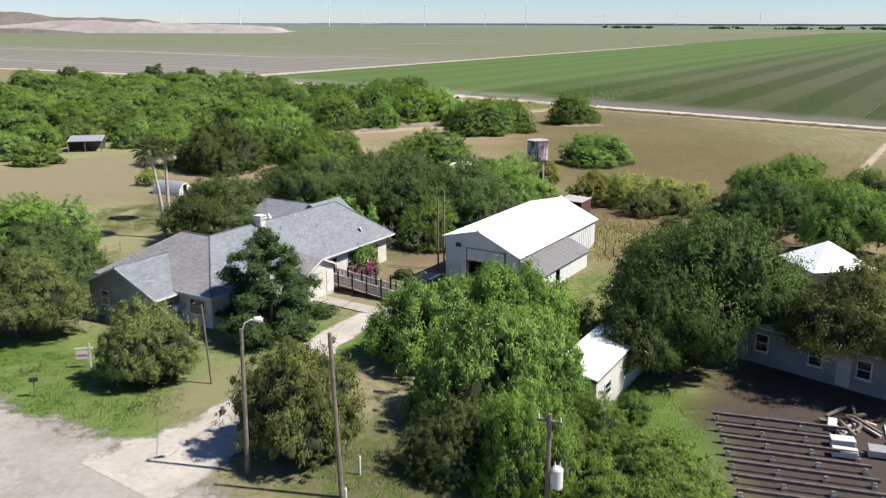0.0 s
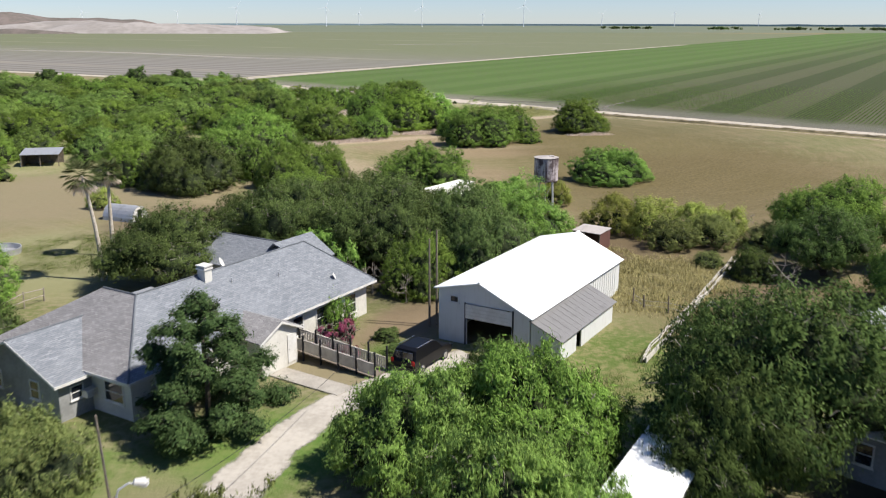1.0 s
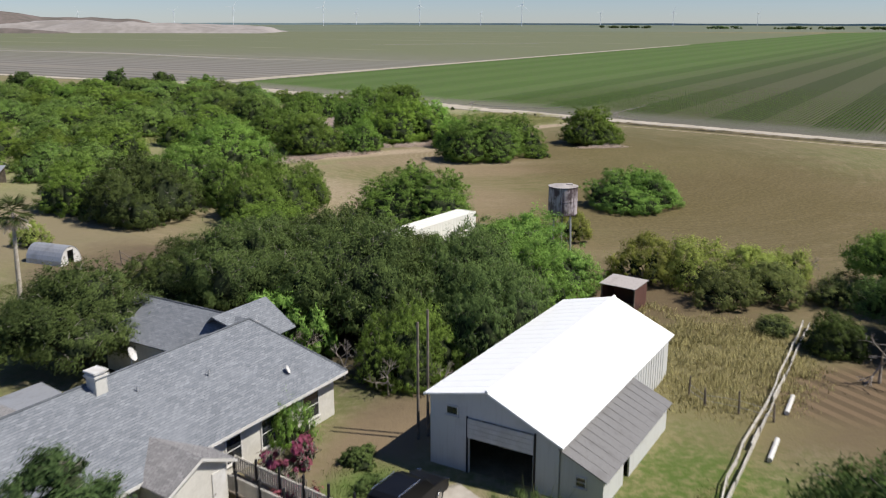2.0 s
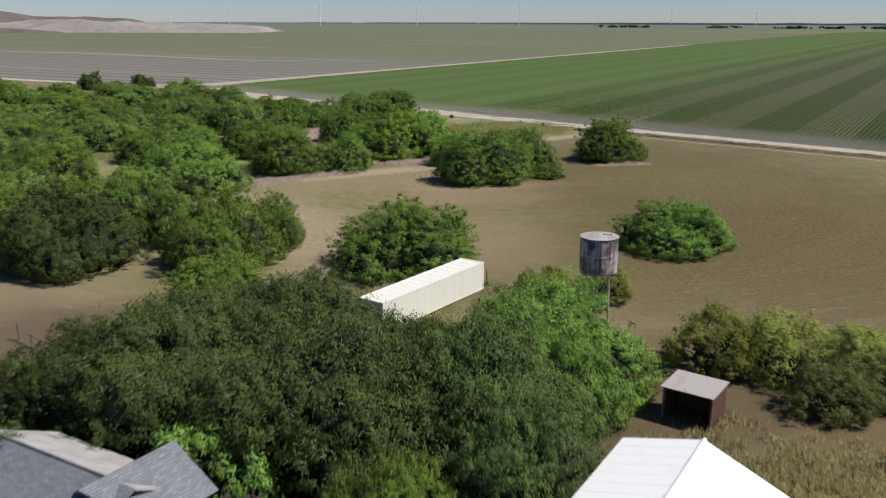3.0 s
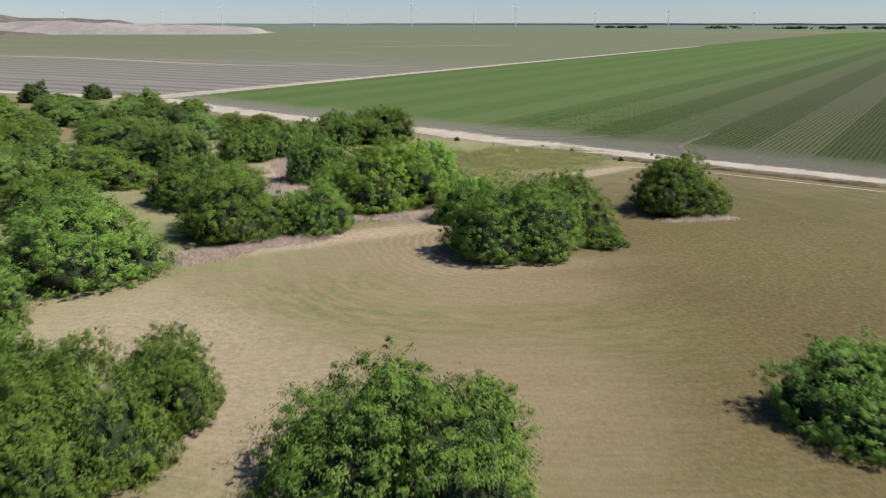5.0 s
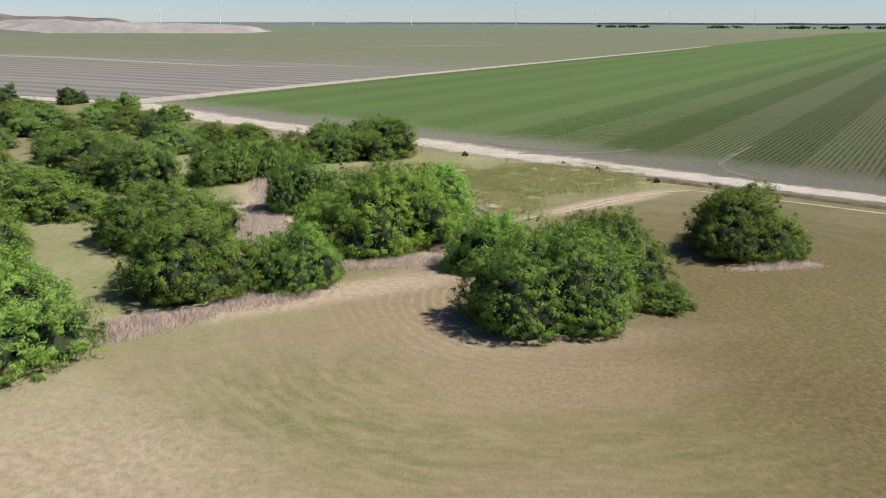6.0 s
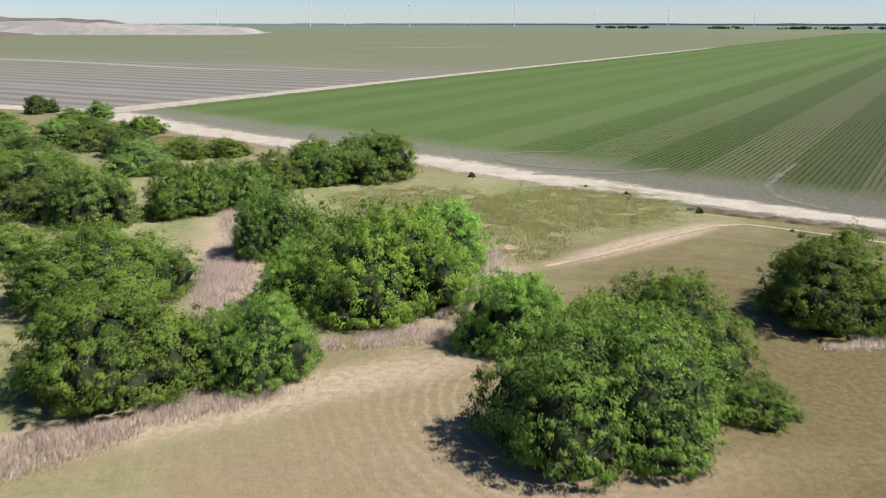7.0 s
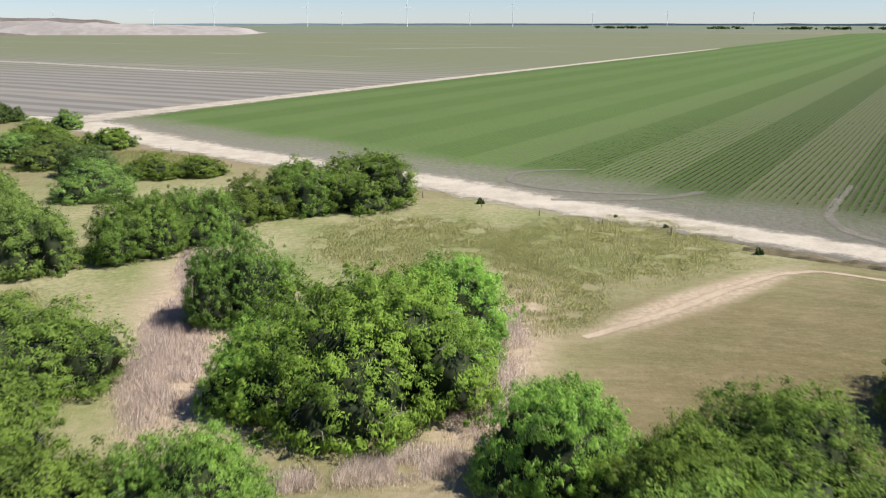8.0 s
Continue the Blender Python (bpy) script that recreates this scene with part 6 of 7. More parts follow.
def ramp():
    """A wheelchair ramp with two picket rails, running away from the porch."""
    m = at(-17.6, 68.2, ALONG)
    t = thing("ramp", "white wooden wheelchair ramp with picket railings and dark posts", "ramp", m)
    u0, u1, v0, v1, zt, zb = 13.2, 14.6, -0.2, -7.8, 0.75, 0.08
    roof_face("deck", ((u0, v0, zt), (u1, v0, zt), (u1, v1, zb), (u0, v1, zb)), M["wood"], t, 0.07)
    n = 5
    bmp = bmesh.new()
    box(bmp, -0.015, 0.015, -0.05, 0.05, 0, 0.78)
    first = part("picket", bmp, M["paintwood"], t)
    bmq = bmesh.new()
    box(bmq, -0.05, 0.05, -0.05, 0.05, -0.8, 1.08)
    post = part("post", bmq, M["black"], t, "dark post")
    used_p = used_q = False
    for u in (u0, u1):
        for i in range(n + 1):
            f = i / n
            p = Matrix.Translation((u, v0 + (v1 - v0) * f, max(0.8, zt + (zb - zt) * f)))
            if used_q:
                shared(post, "post", p, t, "dark post")
            else:
                post.matrix_basis, used_q = p, True
        for i in range(n * 10 + 1):
            if i % 10 == 0:
                continue
            f = i / (n * 10)
            p = Matrix.Translation((u, v0 + (v1 - v0) * f, zt + (zb - zt) * f + 0.16))
            if used_p:
                shared(first, "picket", p, t)
            else:
                first.matrix_basis, used_p = p, True
        for dz in (0.16, 0.92):
            bm = bmesh.new()
            rod(bm, (u, v0, zt + dz), (u, v1, zb + dz), 0.05, n=4)
            part("rail", bm, M["paintwood"], t)
    bm = bmesh.new()
    for u in (u0 - 0.03,):
        for i in range(n):
            f0, f1 = i / n + 0.02, (i + 1) / n - 0.02
            a, b = v0 + (v1 - v0) * f0, v0 + (v1 - v0) * f1
            za, zz = zt + (zb - zt) * f0, zt + (zb - zt) * f1
            v = [bm.verts.new(c) for x in (u - 0.015, u + 0.015) for c in ((x, a, za + 0.12), (x, b, zz + 0.12), (x, b, zz + 0.95), (x, a, za + 0.95))]
            for f in ((0, 1, 2, 3), (7, 6, 5, 4), (0, 4, 5, 1), (1, 5, 6, 2), (2, 6, 7, 3), (3, 7, 4, 0)):
                bm.faces.new([v[k] for k in f])
    part("side_panel", bm, M["paintwood"], t, "pale boarded side of the rail")


def container():
    m = at(-3.15, 123.25, 54.06, 0.1)
    t = thing("shipping_container", "long cream-white steel shipping container on the grass", "container", m)
    L, W, H = 14.0, 2.4, 2.45
    for v, s in ((0.0, 1), (W, -1)):
        n = 190
        P = []
        for i in range(n + 1):
            P.append((0.14 + (L - 0.28) * i / n, v + s * (0.026 if (i // 2) % 2 else 0.01)))
        verts = [(x, y, z) for x, y in P for z in (0.12, H - 0.1)]
        faces = [(2 * i, 2 * i + 2, 2 * i + 3, 2 * i + 1) for i in range(n)]
        obj("side_panel", verts, faces, M["container"], t)
    verts = []
    n = 60
    for i in range(n + 1):
        z = H - 0.03 - (0.03 if (i // 2) % 2 else 0)
        verts += [(0.1 + (L - 0.2) * i / n, 0.05, z), (0.1 + (L - 0.2) * i / n, W - 0.05, z)]
    obj("roof_panel", verts, [(2 * i, 2 * i + 2, 2 * i + 3, 2 * i + 1) for i in range(n)], M["container"], t)
    bm = bmesh.new()
    for v in (0, W - 0.12):
        box(bm, 0, L, v, v + 0.12, 0, 0.14)
        box(bm, 0, L, v, v + 0.12, H - 0.1, H)
        for u in (0, L - 0.14):
            box(bm, u, u + 0.14, v, v + 0.12, 0.14, H - 0.1)
    for u in (0, L - 0.14):
        box(bm, u, u + 0.14, 0.12, W - 0.12, 0, 0.14)
        box(bm, u, u + 0.14, 0.12, W - 0.12, H - 0.1, H)
    part("frame", bm, M["container"], t)
    for i, (a, b) in enumerate(((0.13, W / 2 - 0.01), (W / 2 + 0.01, W - 0.13))):
        bm = bmesh.new()
        box(bm, 0.03, 0.08, a, b, 0.15, H - 0.11)
        d = part("door", bm, M["container"], t)
        for y in (a + 0.3, b - 0.3):
            bm = bmesh.new()
            rod(bm, (0.0, y, 0.2), (0.0, y, H - 0.15), 0.02, n=6)
            part("lock_bar", bm, M["galv"], d, "steel lock bar")
    bm = bmesh.new()
    box(bm, L - 0.1, L - 0.05, 0.12, W - 0.12, 0.14, H - 0.1)
    part("end_panel", bm, M["container"], t)
    bm = bmesh.new()
    for u in (0.4, L - 0.8):
        for v in (0.1, W - 0.5):
            box(bm, u, u + 0.4, v, v + 0.4, -0.14, 0.0)
    part("footing", bm, M["block"], t)


def water_tank():
    t = thing("water_tank", "rusty round steel water tank on tall legs", "water tank", at(13.3, 125.7))
    r, z0, z1, n = 1.44, 4.35, 7.05, 32
    bm = bmesh.new()
    rod(bm, (0, 0, z0), (0, 0, z1), r, r, n, False)
    part("shell", bm, M["rust"], t, smooth=False)
    for z in (z0, (z0 + z1) / 2, z1):
        bm = bmesh.new()
        rod(bm, (0, 0, z - 0.03), (0, 0, z + 0.03), r + 0.025, r + 0.025, n)
        part("hoop", bm, M["rust"], t)
    bm = bmesh.new()
    top = bm.verts.new((0, 0, z1 + 0.22))
    ring = [bm.verts.new(((r + 0.05) * math.cos(2 * math.pi * i / n), (r + 0.05) * math.sin(2 * math.pi * i / n), z1 + 0.03)) for i in range(n)]
    for i in range(n):
        bm.faces.new((top, ring[i], ring[(i + 1) % n]))
    bm.faces.new(ring[::-1])
    lid = part("lid", bm, M["lidsheet"], t, "pale weathered conical lid")
    bm = bmesh.new()
    box(bm, 0.3, 0.9, -0.3, 0.3, z1 + 0.12, z1 + 0.24)
    part("hatch", bm, M["lidsheet"], lid)
    for i in range(4):
        a = radians(35 + 90 * i)
        p = Vector((math.cos(a), math.sin(a), 0))
        bm = bmesh.new()
        rod(bm, p * 1.35 - Vector((0, 0, 0.1)), p * 1.1 + Vector((0, 0, z0)), 0.09, n=8)
        part("leg", bm, M["galv"], t)
        q = Vector((math.cos(a + math.pi / 2), math.sin(a + math.pi / 2), 0))
        bm = bmesh.new()
        rod(bm, p * 1.3 + Vector((0, 0, 0.6)), q * 1.15 + Vector((0, 0, z0 - 0.4)), 0.025, n=5)
        part("brace", bm, M["galv"], t)
    bm = bmesh.new()
    rod(bm, (0, 0, -0.1), (0, 0, z0), 0.06, n=8)
    part("pipe", bm, M["rust"], t)
    bm = bmesh.new()
    for y in (-0.7, 0, 0.7):
        box(bm, -1.25, 1.25, y - 0.08, y + 0.08, z0 - 0.22, z0)
    part("bearer", bm, M["rust"], t)


def suv():
    t = thing("suv", "black sport utility car parked before the barn door", "car", at(-0.95, 78.0, ALONG))
    L, W = 4.9, 1.9
    prof = [(-2.45, 0.45), (-2.42, 0.95), (-2.3, 1.08), (-2.05, 1.72), (-1.7, 1.82), (0.2, 1.80), (0.55, 1.70), (1.15, 1.12), (2.1, 1.02), (2.4, 0.88), (2.45, 0.5), (2.3, 0.35), (-2.3, 0.35)]
    bm = bmesh.new()
    loops = []
    for y, inset in ((-W / 2, 1), (-W / 2 + 0.12, 0), (W / 2 - 0.12, 0), (W / 2, 1)):
        ring = []
        for x, z in prof:
            tuck = max(0, z - 1.05) * 0.22
            ring.append(bm.verts.new((x * (0.985 if inset else 1), y - math.copysign(tuck, y), z - (0.03 if inset and z > 1 else 0))))
        loops.append(ring)
    k = len(prof)
    for a, b in zip(loops, loops[1:]):
        for i in range(k):
            bm.faces.new((a[i], a[(i + 1) % k], b[(i + 1) % k], b[i]))
    bm.faces.new(loops[0][::-1])
    bm.faces.new(loops[-1])
    part("body", bm, M["car"], t)
    for y in (-1, 1):
        for x0, x1 in ((-1.95, -1.15), (-1.08, -0.25), (-0.18, 0.62)):
            bm = bmesh.new()
            yy = y * (W / 2 - 0.035)
            top0, top1 = (0.16, 0.02) if x0 < -1.9 else (0, 0), (0.42 if x1 > 0.5 else 0)
            v = [bm.verts.new(c) for c in ((x0, yy, 1.12), (x1, yy, 1.12), (x1 - top1, yy - y * 0.13, 1.66), (x0 + top0[0], yy - y * 0.13, 1.66))]
            w = [bm.verts.new(c.co + Vector((0, -y * 0.03, 0))) for c in v]
            bm.faces.new(v)
            bm.faces.new(w[::-1])
            for i in range(4):
                bm.faces.new((v[i], w[i], w[(i + 1) % 4], v[(i + 1) % 4]))
            part("side_window", bm, M["glass"], t, "dark tinted window")
    bm = bmesh.new()
    box(bm, -2.3, -2.22, -0.7, 0.7, 1.15, 1.62, Matrix.Rotation(radians(0), 4, "Y"))
    part("rear_window", bm, M["glass"], t, "dark tinted window")
    roof_face("windscreen", ((1.13, -0.75, 1.16), (1.13, 0.75, 1.16), (0.60, 0.66, 1.71), (0.60, -0.66, 1.71)), M["glass"], t, 0.02, "dark windscreen")
    for x in (-1.45, 1.5):
        for y in (-1, 1):
            bm = bmesh.new()
            rod(bm, (x, y * (W / 2 - 0.2), 0.36), (x, y * (W / 2 + 0.02), 0.36), 0.36, 0.36, 20)
            wheel = part("wheel", bm, M["tyre"], t, "black tyre")
            bm = bmesh.new()
            rod(bm, (x, y * (W / 2 - 0.0), 0.36), (x, y * (W / 2 + 0.035), 0.36), 0.23, 0.21, 14)
            part("rim", bm, M["chrome"], wheel, "bright alloy rim")
    for y in (-0.82, 0.82):
        bm = bmesh.new()
        box(bm, -2.47, -2.40, y - 0.1, y + 0.1, 0.85, 1.15)
        part("tail_light", bm, M["redlamp"], t, "red tail light")
        bm = bmesh.new()
        box(bm, 2.36, 2.45, y - 0.16, y + 0.1, 0.78, 0.9)
        part("headlight", bm, M["chrome"], t, "clear headlight")
        bm = bmesh.new()
        rod(bm, (-1.8, y * 0.9, 1.88), (0.1, y * 0.9, 1.87), 0.025, n=6)
        for x in (-1.7, 0.0):
            rod(bm, (x, y * 0.9, 1.79), (x, y * 0.9, 1.88), 0.02, n=5)
        part("roof_rail", bm, M["chrome"], t)
    bm = bmesh.new()
    box(bm, -2.55, -2.42, -0.85, 0.85, 0.42, 0.62)
    part("bumper", bm, M["black"], t)


def trailer():
    t = thing("trailer_home", "long white-roofed trailer home under the trees", "trailer", at(8.65, 52.4, 60.0))
    L, W, H = 17.0, 3.0, 2.9
    bm = bmesh.new()
    box(bm, 0, L, 0, W, 0.35, H)
    part("body", bm, M["wall"], t)
    bm = bmesh.new()
    n = 8
    prof = [(-0.15 + (W + 0.3) * i / n, H + 0.02 + 0.22 * math.sin(math.pi * i / n)) for i in range(n + 1)]
    a = [[bm.verts.new((u, y, z)) for y, z in prof] for u in (-0.2, L + 0.2)]
    for i in range(n):
        bm.faces.new((a[0][i], a[1][i], a[1][i + 1], a[0][i + 1]))
    bm.faces.new(a[0])
    bm.faces.new(a[1][::-1])
    bm.faces.new((a[0][0], a[0][n], a[1][n], a[1][0]))
    part("roof", bm, M["whiteroof"], t)
    bm = bmesh.new()
    box(bm, -0.02, L + 0.02, -0.02, W + 0.02, H - 0.28, H - 0.12)
    part("stripe", bm, M["redbrown"], t, "faded red stripe")
    bm = bmesh.new()
    box(bm, 0.05, L - 0.05, 0.05, W - 0.05, 0, 0.35)
    part("skirting", bm, M["galv"], t)
    for u in (2, 5.5, 9.5, 13.5):
        window(t, pose(u, 0, 1.2), 1.1, 0.9)
    window(t, pose(0, W / 2, 1.2, 0, 0, -90), 1.2, 0.9)


def neighbour():
    """The shaded house behind the trees with its white metal roofs."""
    t = thing("cottage", "cottage with walls greyed for tree shade and pale metal roofs under dark trees", "house", at(24.0, 59.6, -46))
    bm = bmesh.new()
    box(bm, -5.0, 5.5, 0, 7.5, 0, 2.8)
    part("wall", bm, M["shadesiding"], t)
    roof_face("roof", ((-5.4, -0.4, 2.75), (5.9, -0.4, 2.75), (5.9, 3.75, 4.6), (-5.4, 3.75, 4.6)), M["whiteroof"], t, 0.08)
    roof_face("roof", ((5.9, 7.9, 2.75), (-5.4, 7.9, 2.75), (-5.4, 3.75, 4.6), (5.9, 3.75, 4.6)), M["whiteroof"], t, 0.08)
    seams(t, (-5.4, -0.4, 2.75), (5.9, -0.4, 2.75), (0, 4.15, 1.85), 0.6, M["whiteroof"])
    for u in (-3.2, 0.5, 3.6):
        window(t, pose(u, 0, 0.95), 0.95, 1.25)
    window(t, pose(-5.0, 3.5, 1.0, 0, 0, -90), 0.9, 1.2)
    bm = bmesh.new()
    box(bm, 1.9, 2.8, -0.05, 0.0, 0.1, 2.1)
    part("door", bm, M["paintwood"], t)
    g = thing("pavilion", "small building with a white hipped metal roof among trees", "building", at(33.1, 78.2, 10))
    bm = bmesh.new()
    box(bm, -2.6, 2.6, -2.4, 2.4, 0, 2.8)
    part("wall", bm, M["shadesiding"], g)
    c = [(-3, -2.8, 2.75), (3, -2.8, 2.75), (3, 2.8, 2.75), (-3, 2.8, 2.75)]
    p, q = (0, 0.0, 4.7), (0, 0.0, 4.7)
    for i in range(4):
        roof_face("roof", (c[i], c[(i + 1) % 4], p), M["whiteroof"], g, 0.07)
    window(g, pose(0, -2.4, 1.0), 1.1, 1.1)


def small_sheds():
    t = thing("animal_shelter", "low open-fronted shelter with a pale tin roof", "shelter", at(-64.3, 164.0, 12))
    roof_face("roof", ((-3.0, -2.2, 1.95), (3.0, -2.2, 1.95), (3.0, 2.2, 2.5), (-3.0, 2.2, 2.5)), M["galv"], t, 0.05)
    for x, y in ((-2.8, -2), (0, -2), (2.8, -2), (-2.8, 2), (2.8, 2)):
        bm = bmesh.new()
        box(bm, x - .06, x + .06, y - .06, y + .06, -0.05, 1.95 if y < 0 else 2.42)
        part("post", bm, M["wood"], t)
    bm = bmesh.new()
    box(bm, -2.8, 2.8, 1.95, 2.02, 0, 2.3)
    box(bm, -2.86, -2.8, -1.9, 1.95, 0, 1.9)
    part("back_wall", bm, M["wood"], t)
    for i in range(5):
        bm = bmesh.new()
        box(bm, -2.95, -2.88, -2.0 + 0.8 * i, -1.23 + 0.8 * i, 0.05, 1.85 + 0.09 * i)
        part("side_board", bm, M["trim"], t, "white board on the shelter's end")
    t = thing("arched_shed", "small arched metal shed with a white end and dark doorway", "shed", at(-34.9, 122.6, 68))
    bm = bmesh.new()
    n, L, r = 12, 4.4, 1.35
    a = [[bm.verts.new((r * math.cos(math.pi * i / n), y, 1.75 * math.sin(math.pi * i / n))) for i in range(n + 1)] for y in (0, L)]
    b = [[bm.verts.new(((r - 0.05) * math.cos(math.pi * i / n), y, 1.70 * math.sin(math.pi * i / n))) for i in range(n + 1)] for y in (0, L)]
    for i in range(n):
        bm.faces.new((a[0][i], a[1][i], a[1][i + 1], a[0][i + 1]))
        bm.faces.new((b[0][i], b[0][i + 1], b[1][i + 1], b[1][i]))
        bm.faces.new((a[0][i], a[0][i + 1], b[0][i + 1], b[0][i]))
        bm.faces.new((a[1][i], b[1][i], b[1][i + 1], a[1][i + 1]))
    part("arched_roof", bm, M["galv"], t)
    for y in (0.03, L - 0.08):
        bm = bmesh.new()
        cut = 0.38
        for s in (-1, 1):
            for i in range(5):
                x0, x1 = cut + (r - 0.06 - cut) * i / 5, cut + (r - 0.06 - cut) * (i + 1) / 5
                z0, z1 = (1.7 * math.sqrt(max(0, 1 - (x / (r - 0.04)) ** 2)) for x in (x0, x1))
                v = [bm.verts.new(c) for yy in (y, y + 0.05) for c in ((s * x0, yy, 0), (s * x1, yy, 0), (s * x1, yy, z1), (s * x0, yy, z0))]
                for f in ((0, 1, 2, 3), (7, 6, 5, 4), (0, 4, 5, 1), (1, 5, 6, 2), (2, 6, 7, 3), (3, 7, 4, 0)):
                    bm.faces.new([v[k] for k in f])
        box(bm, -cut, cut, y, y + 0.05, 1.35, 1.62)
        part("end_wall", bm, M["trim"], t, "white end wall with a doorway")
    t = thing("small_shed", "rust-brown open shed with a pale weathered tin roof behind the barn", "shed", at(16.3, 109.3, -38))
    bm = bmesh.new()
    for a, b, c, d in ((-1.5, 1.5, 0.7, 0.8), (-1.5, -1.4, -1.4, 0.7), (1.4, 1.5, -1.4, 0.7)):
        box(bm, a, b, c, d, 0, 2.1)
    part("wall", bm, M["redbrown"], t, "rust-brown sheet wall")
    roof_face("roof", ((-1.6, -1.7, 2.1), (1.6, -1.7, 2.1), (1.6, 0.9, 2.3), (-1.6, 0.9, 2.3)), M["lidsheet"], t, 0.05)
    for x in (-1.45, 1.45):
        bm = bmesh.new()
        box(bm, x - .06, x + .06, -1.5, -1.41, -0.05, 2.08)
        part("post", bm, M["wood"], t)
    t = thing("stock_tank", "round shallow galvanised stock tank on the grass", "stock tank", at(-44.2, 107.6))
    bm = bmesh.new()
    n = 28
    R = [[bm.verts.new((q * math.cos(2 * math.pi * i / n), q * math.sin(2 * math.pi * i / n), z)) for i in range(n)] for q, z in ((2.0, -0.05), (2.05, 0.6), (1.95, 0.6), (1.9, 0.1))]
    for a, b in zip(R, R[1:]):
        for i in range(n):
            bm.faces.new((a[i], a[(i + 1) % n], b[(i + 1) % n], b[i]))
    bm.faces.new(R[-1])
    part("wall", bm, M["galv"], t)


barn()
house()
ramp()
container()
water_tank()
suv()
trailer()
neighbour()
small_sheds()

slab_bm = bmesh.new()
HM = at(-17.6, 68.2, ALONG)
slab(slab_bm, [HM @ Vector(c) for c in ((9.9, -1.5, 0.09), (9.7, -7.4, 0.09), (11.3, -7.6, 0.09), (11.5, -1.5, 0.09))], 0.14)
walkway = part("walkway", slab_bm, M["concrete"], None)
tagged(walkway, "pale concrete walk from the porch to the driveway", "walkway", kind="structure")


# ---- poles, fences and small things ----
def pole(name, x, y, height, lean, label, r=0.13, material="wood", cross=0.0):
    t = thing(name, label, "pole", at(x, y))
    bm = bmesh.new()
    rod(bm, (0, 0, -0.1), (lean[0], lean[1], height), r, r * 0.72, 10)
    part("shaft", bm, M[material], t)
    if cross:
        bm = bmesh.new()
        top = Vector((lean[0], lean[1], height - 0.35))
        box(bm, -cross, cross, -0.06, 0.06, top.z - 0.06, top.z + 0.06, Matrix.Translation((top.x, top.y, 0)) @ Matrix.Rotation(radians(-25), 4, "Z"))
        part("crossarm", bm, M["wood"], t)
        for s in (-0.85, 0.85):
            bm = bmesh.new()
            c = top + Vector((math.cos(radians(-25)) * cross * s, math.sin(radians(-25)) * cross * s, 0.06))
            rod(bm, c, c + Vector((0, 0, 0.2)), 0.05, 0.03, 8)
            part("insulator", bm, M["trim"], t, "pale insulator")
    return t


lamp = pole("street_lamp", -10.5, 47.0, 8.0, (0.1, 0), "wooden pole with a bent arm and white lamp head")
bm = bmesh.new()
pts = [Vector((0.1, 0, 7.7)), Vector((0.25, 0.1, 8.25)), Vector((0.55, 0.25, 8.4)), Vector((0.75, 0.3, 8.35))]
for a, b in zip(pts, pts[1:]):
    rod(bm, a, b, 0.04, n=6)
arm = part("arm", bm, M["galv"], lamp)
bm = bmesh.new()
rod(bm, (0.7, 0.28, 8.42), (1.0, 0.42, 8.34), 0.11, 0.17, 12)
rod(bm, (0.98, 0.41, 8.35), (1.02, 0.43, 8.22), 0.17, 0.12, 12)
part("lamp_head", bm, M["trim"], arm, "white lamp head")
pole("utility_pole", -5.3, 44.5, 8.7, (-0.35, 0), "bare leaning wooden utility pole")
pole("utility_pole", -15.3, 58.6, 5.4, (-0.3, 0), "thin bare wooden pole in the yard", 0.07)
pole("utility_pole", -0.5, 85.5, 7.0, (0.0, 0), "thin weathered pole beside the barn", 0.09)
pole("utility_pole", 0.05, 85.9, 7.6, (0.0, 0), "thin weathered pole beside the barn", 0.09)
xf = pole("utility_pole", 4.5, 41.6, 5.9, (0, 0), "wooden pole with crossarm and grey transformer", 0.14, "wood", 0.6)
bm = bmesh.new()
rod(bm, (0.42, -0.1, 2.3), (0.42, -0.1, 3.2), 0.27, 0.27, 18)
rod(bm, (0.42, -0.1, 3.2), (0.42, -0.1, 3.3), 0.28, 0.2, 18)
box(bm, 0.1, 0.22, -0.14, -0.02, 2.5, 3.0)
can = part("transformer", bm, M["trim"], xf, "pale grey transformer can")
for s in (-0.12, 0.12):
    bm = bmesh.new()
    rod(bm, (0.42 + s, -0.1, 3.28), (0.42 + s, -0.1, 3.55), 0.035, 0.025, 8)
    part("bushing", bm, M["trim"], can)


for x, y in ((-4.6, 46.8), (-5.0, 43.6)):
    marker = thing("marker_post", "short white plastic marker post in the grass", "marker post", at(x, y))
    bm = bmesh.new()
    rod(bm, (0, 0, -0.1), (0, 0, 0.95), 0.06, 0.055, 10)
    part("post", bm, M["trim"], marker)
    bm = bmesh.new()
    rod(bm, (0, 0, 0.95), (0, 0, 1.05), 0.075, 0.05, 10)
    part("cap", bm, M["trim"], marker)


def wire(name, p, q, sag, label):
    bm = bmesh.new()
    p, q = Vector(p), Vector(q)
    old = p
    for i in range(1, 13):
        f = i / 12
        c = p.lerp(q, f) - Vector((0, 0, sag * 4 * f * (1 - f)))
        rod(bm, old, c, 0.012, n=4, cap=False)
        old = c
    ob = part(name, bm, M["black"], None)
    tagged(ob, label, "cable")


wire("cable", (-10.4, 47.0, 7.3), (-15.6, 58.6, 5.3), 0.3, "thin black overhead cable between poles")
wire("cable", (-10.4, 47.0, 7.0), (-5.7, 70.0, 3.0), 0.5, "thin black overhead cable to the house")

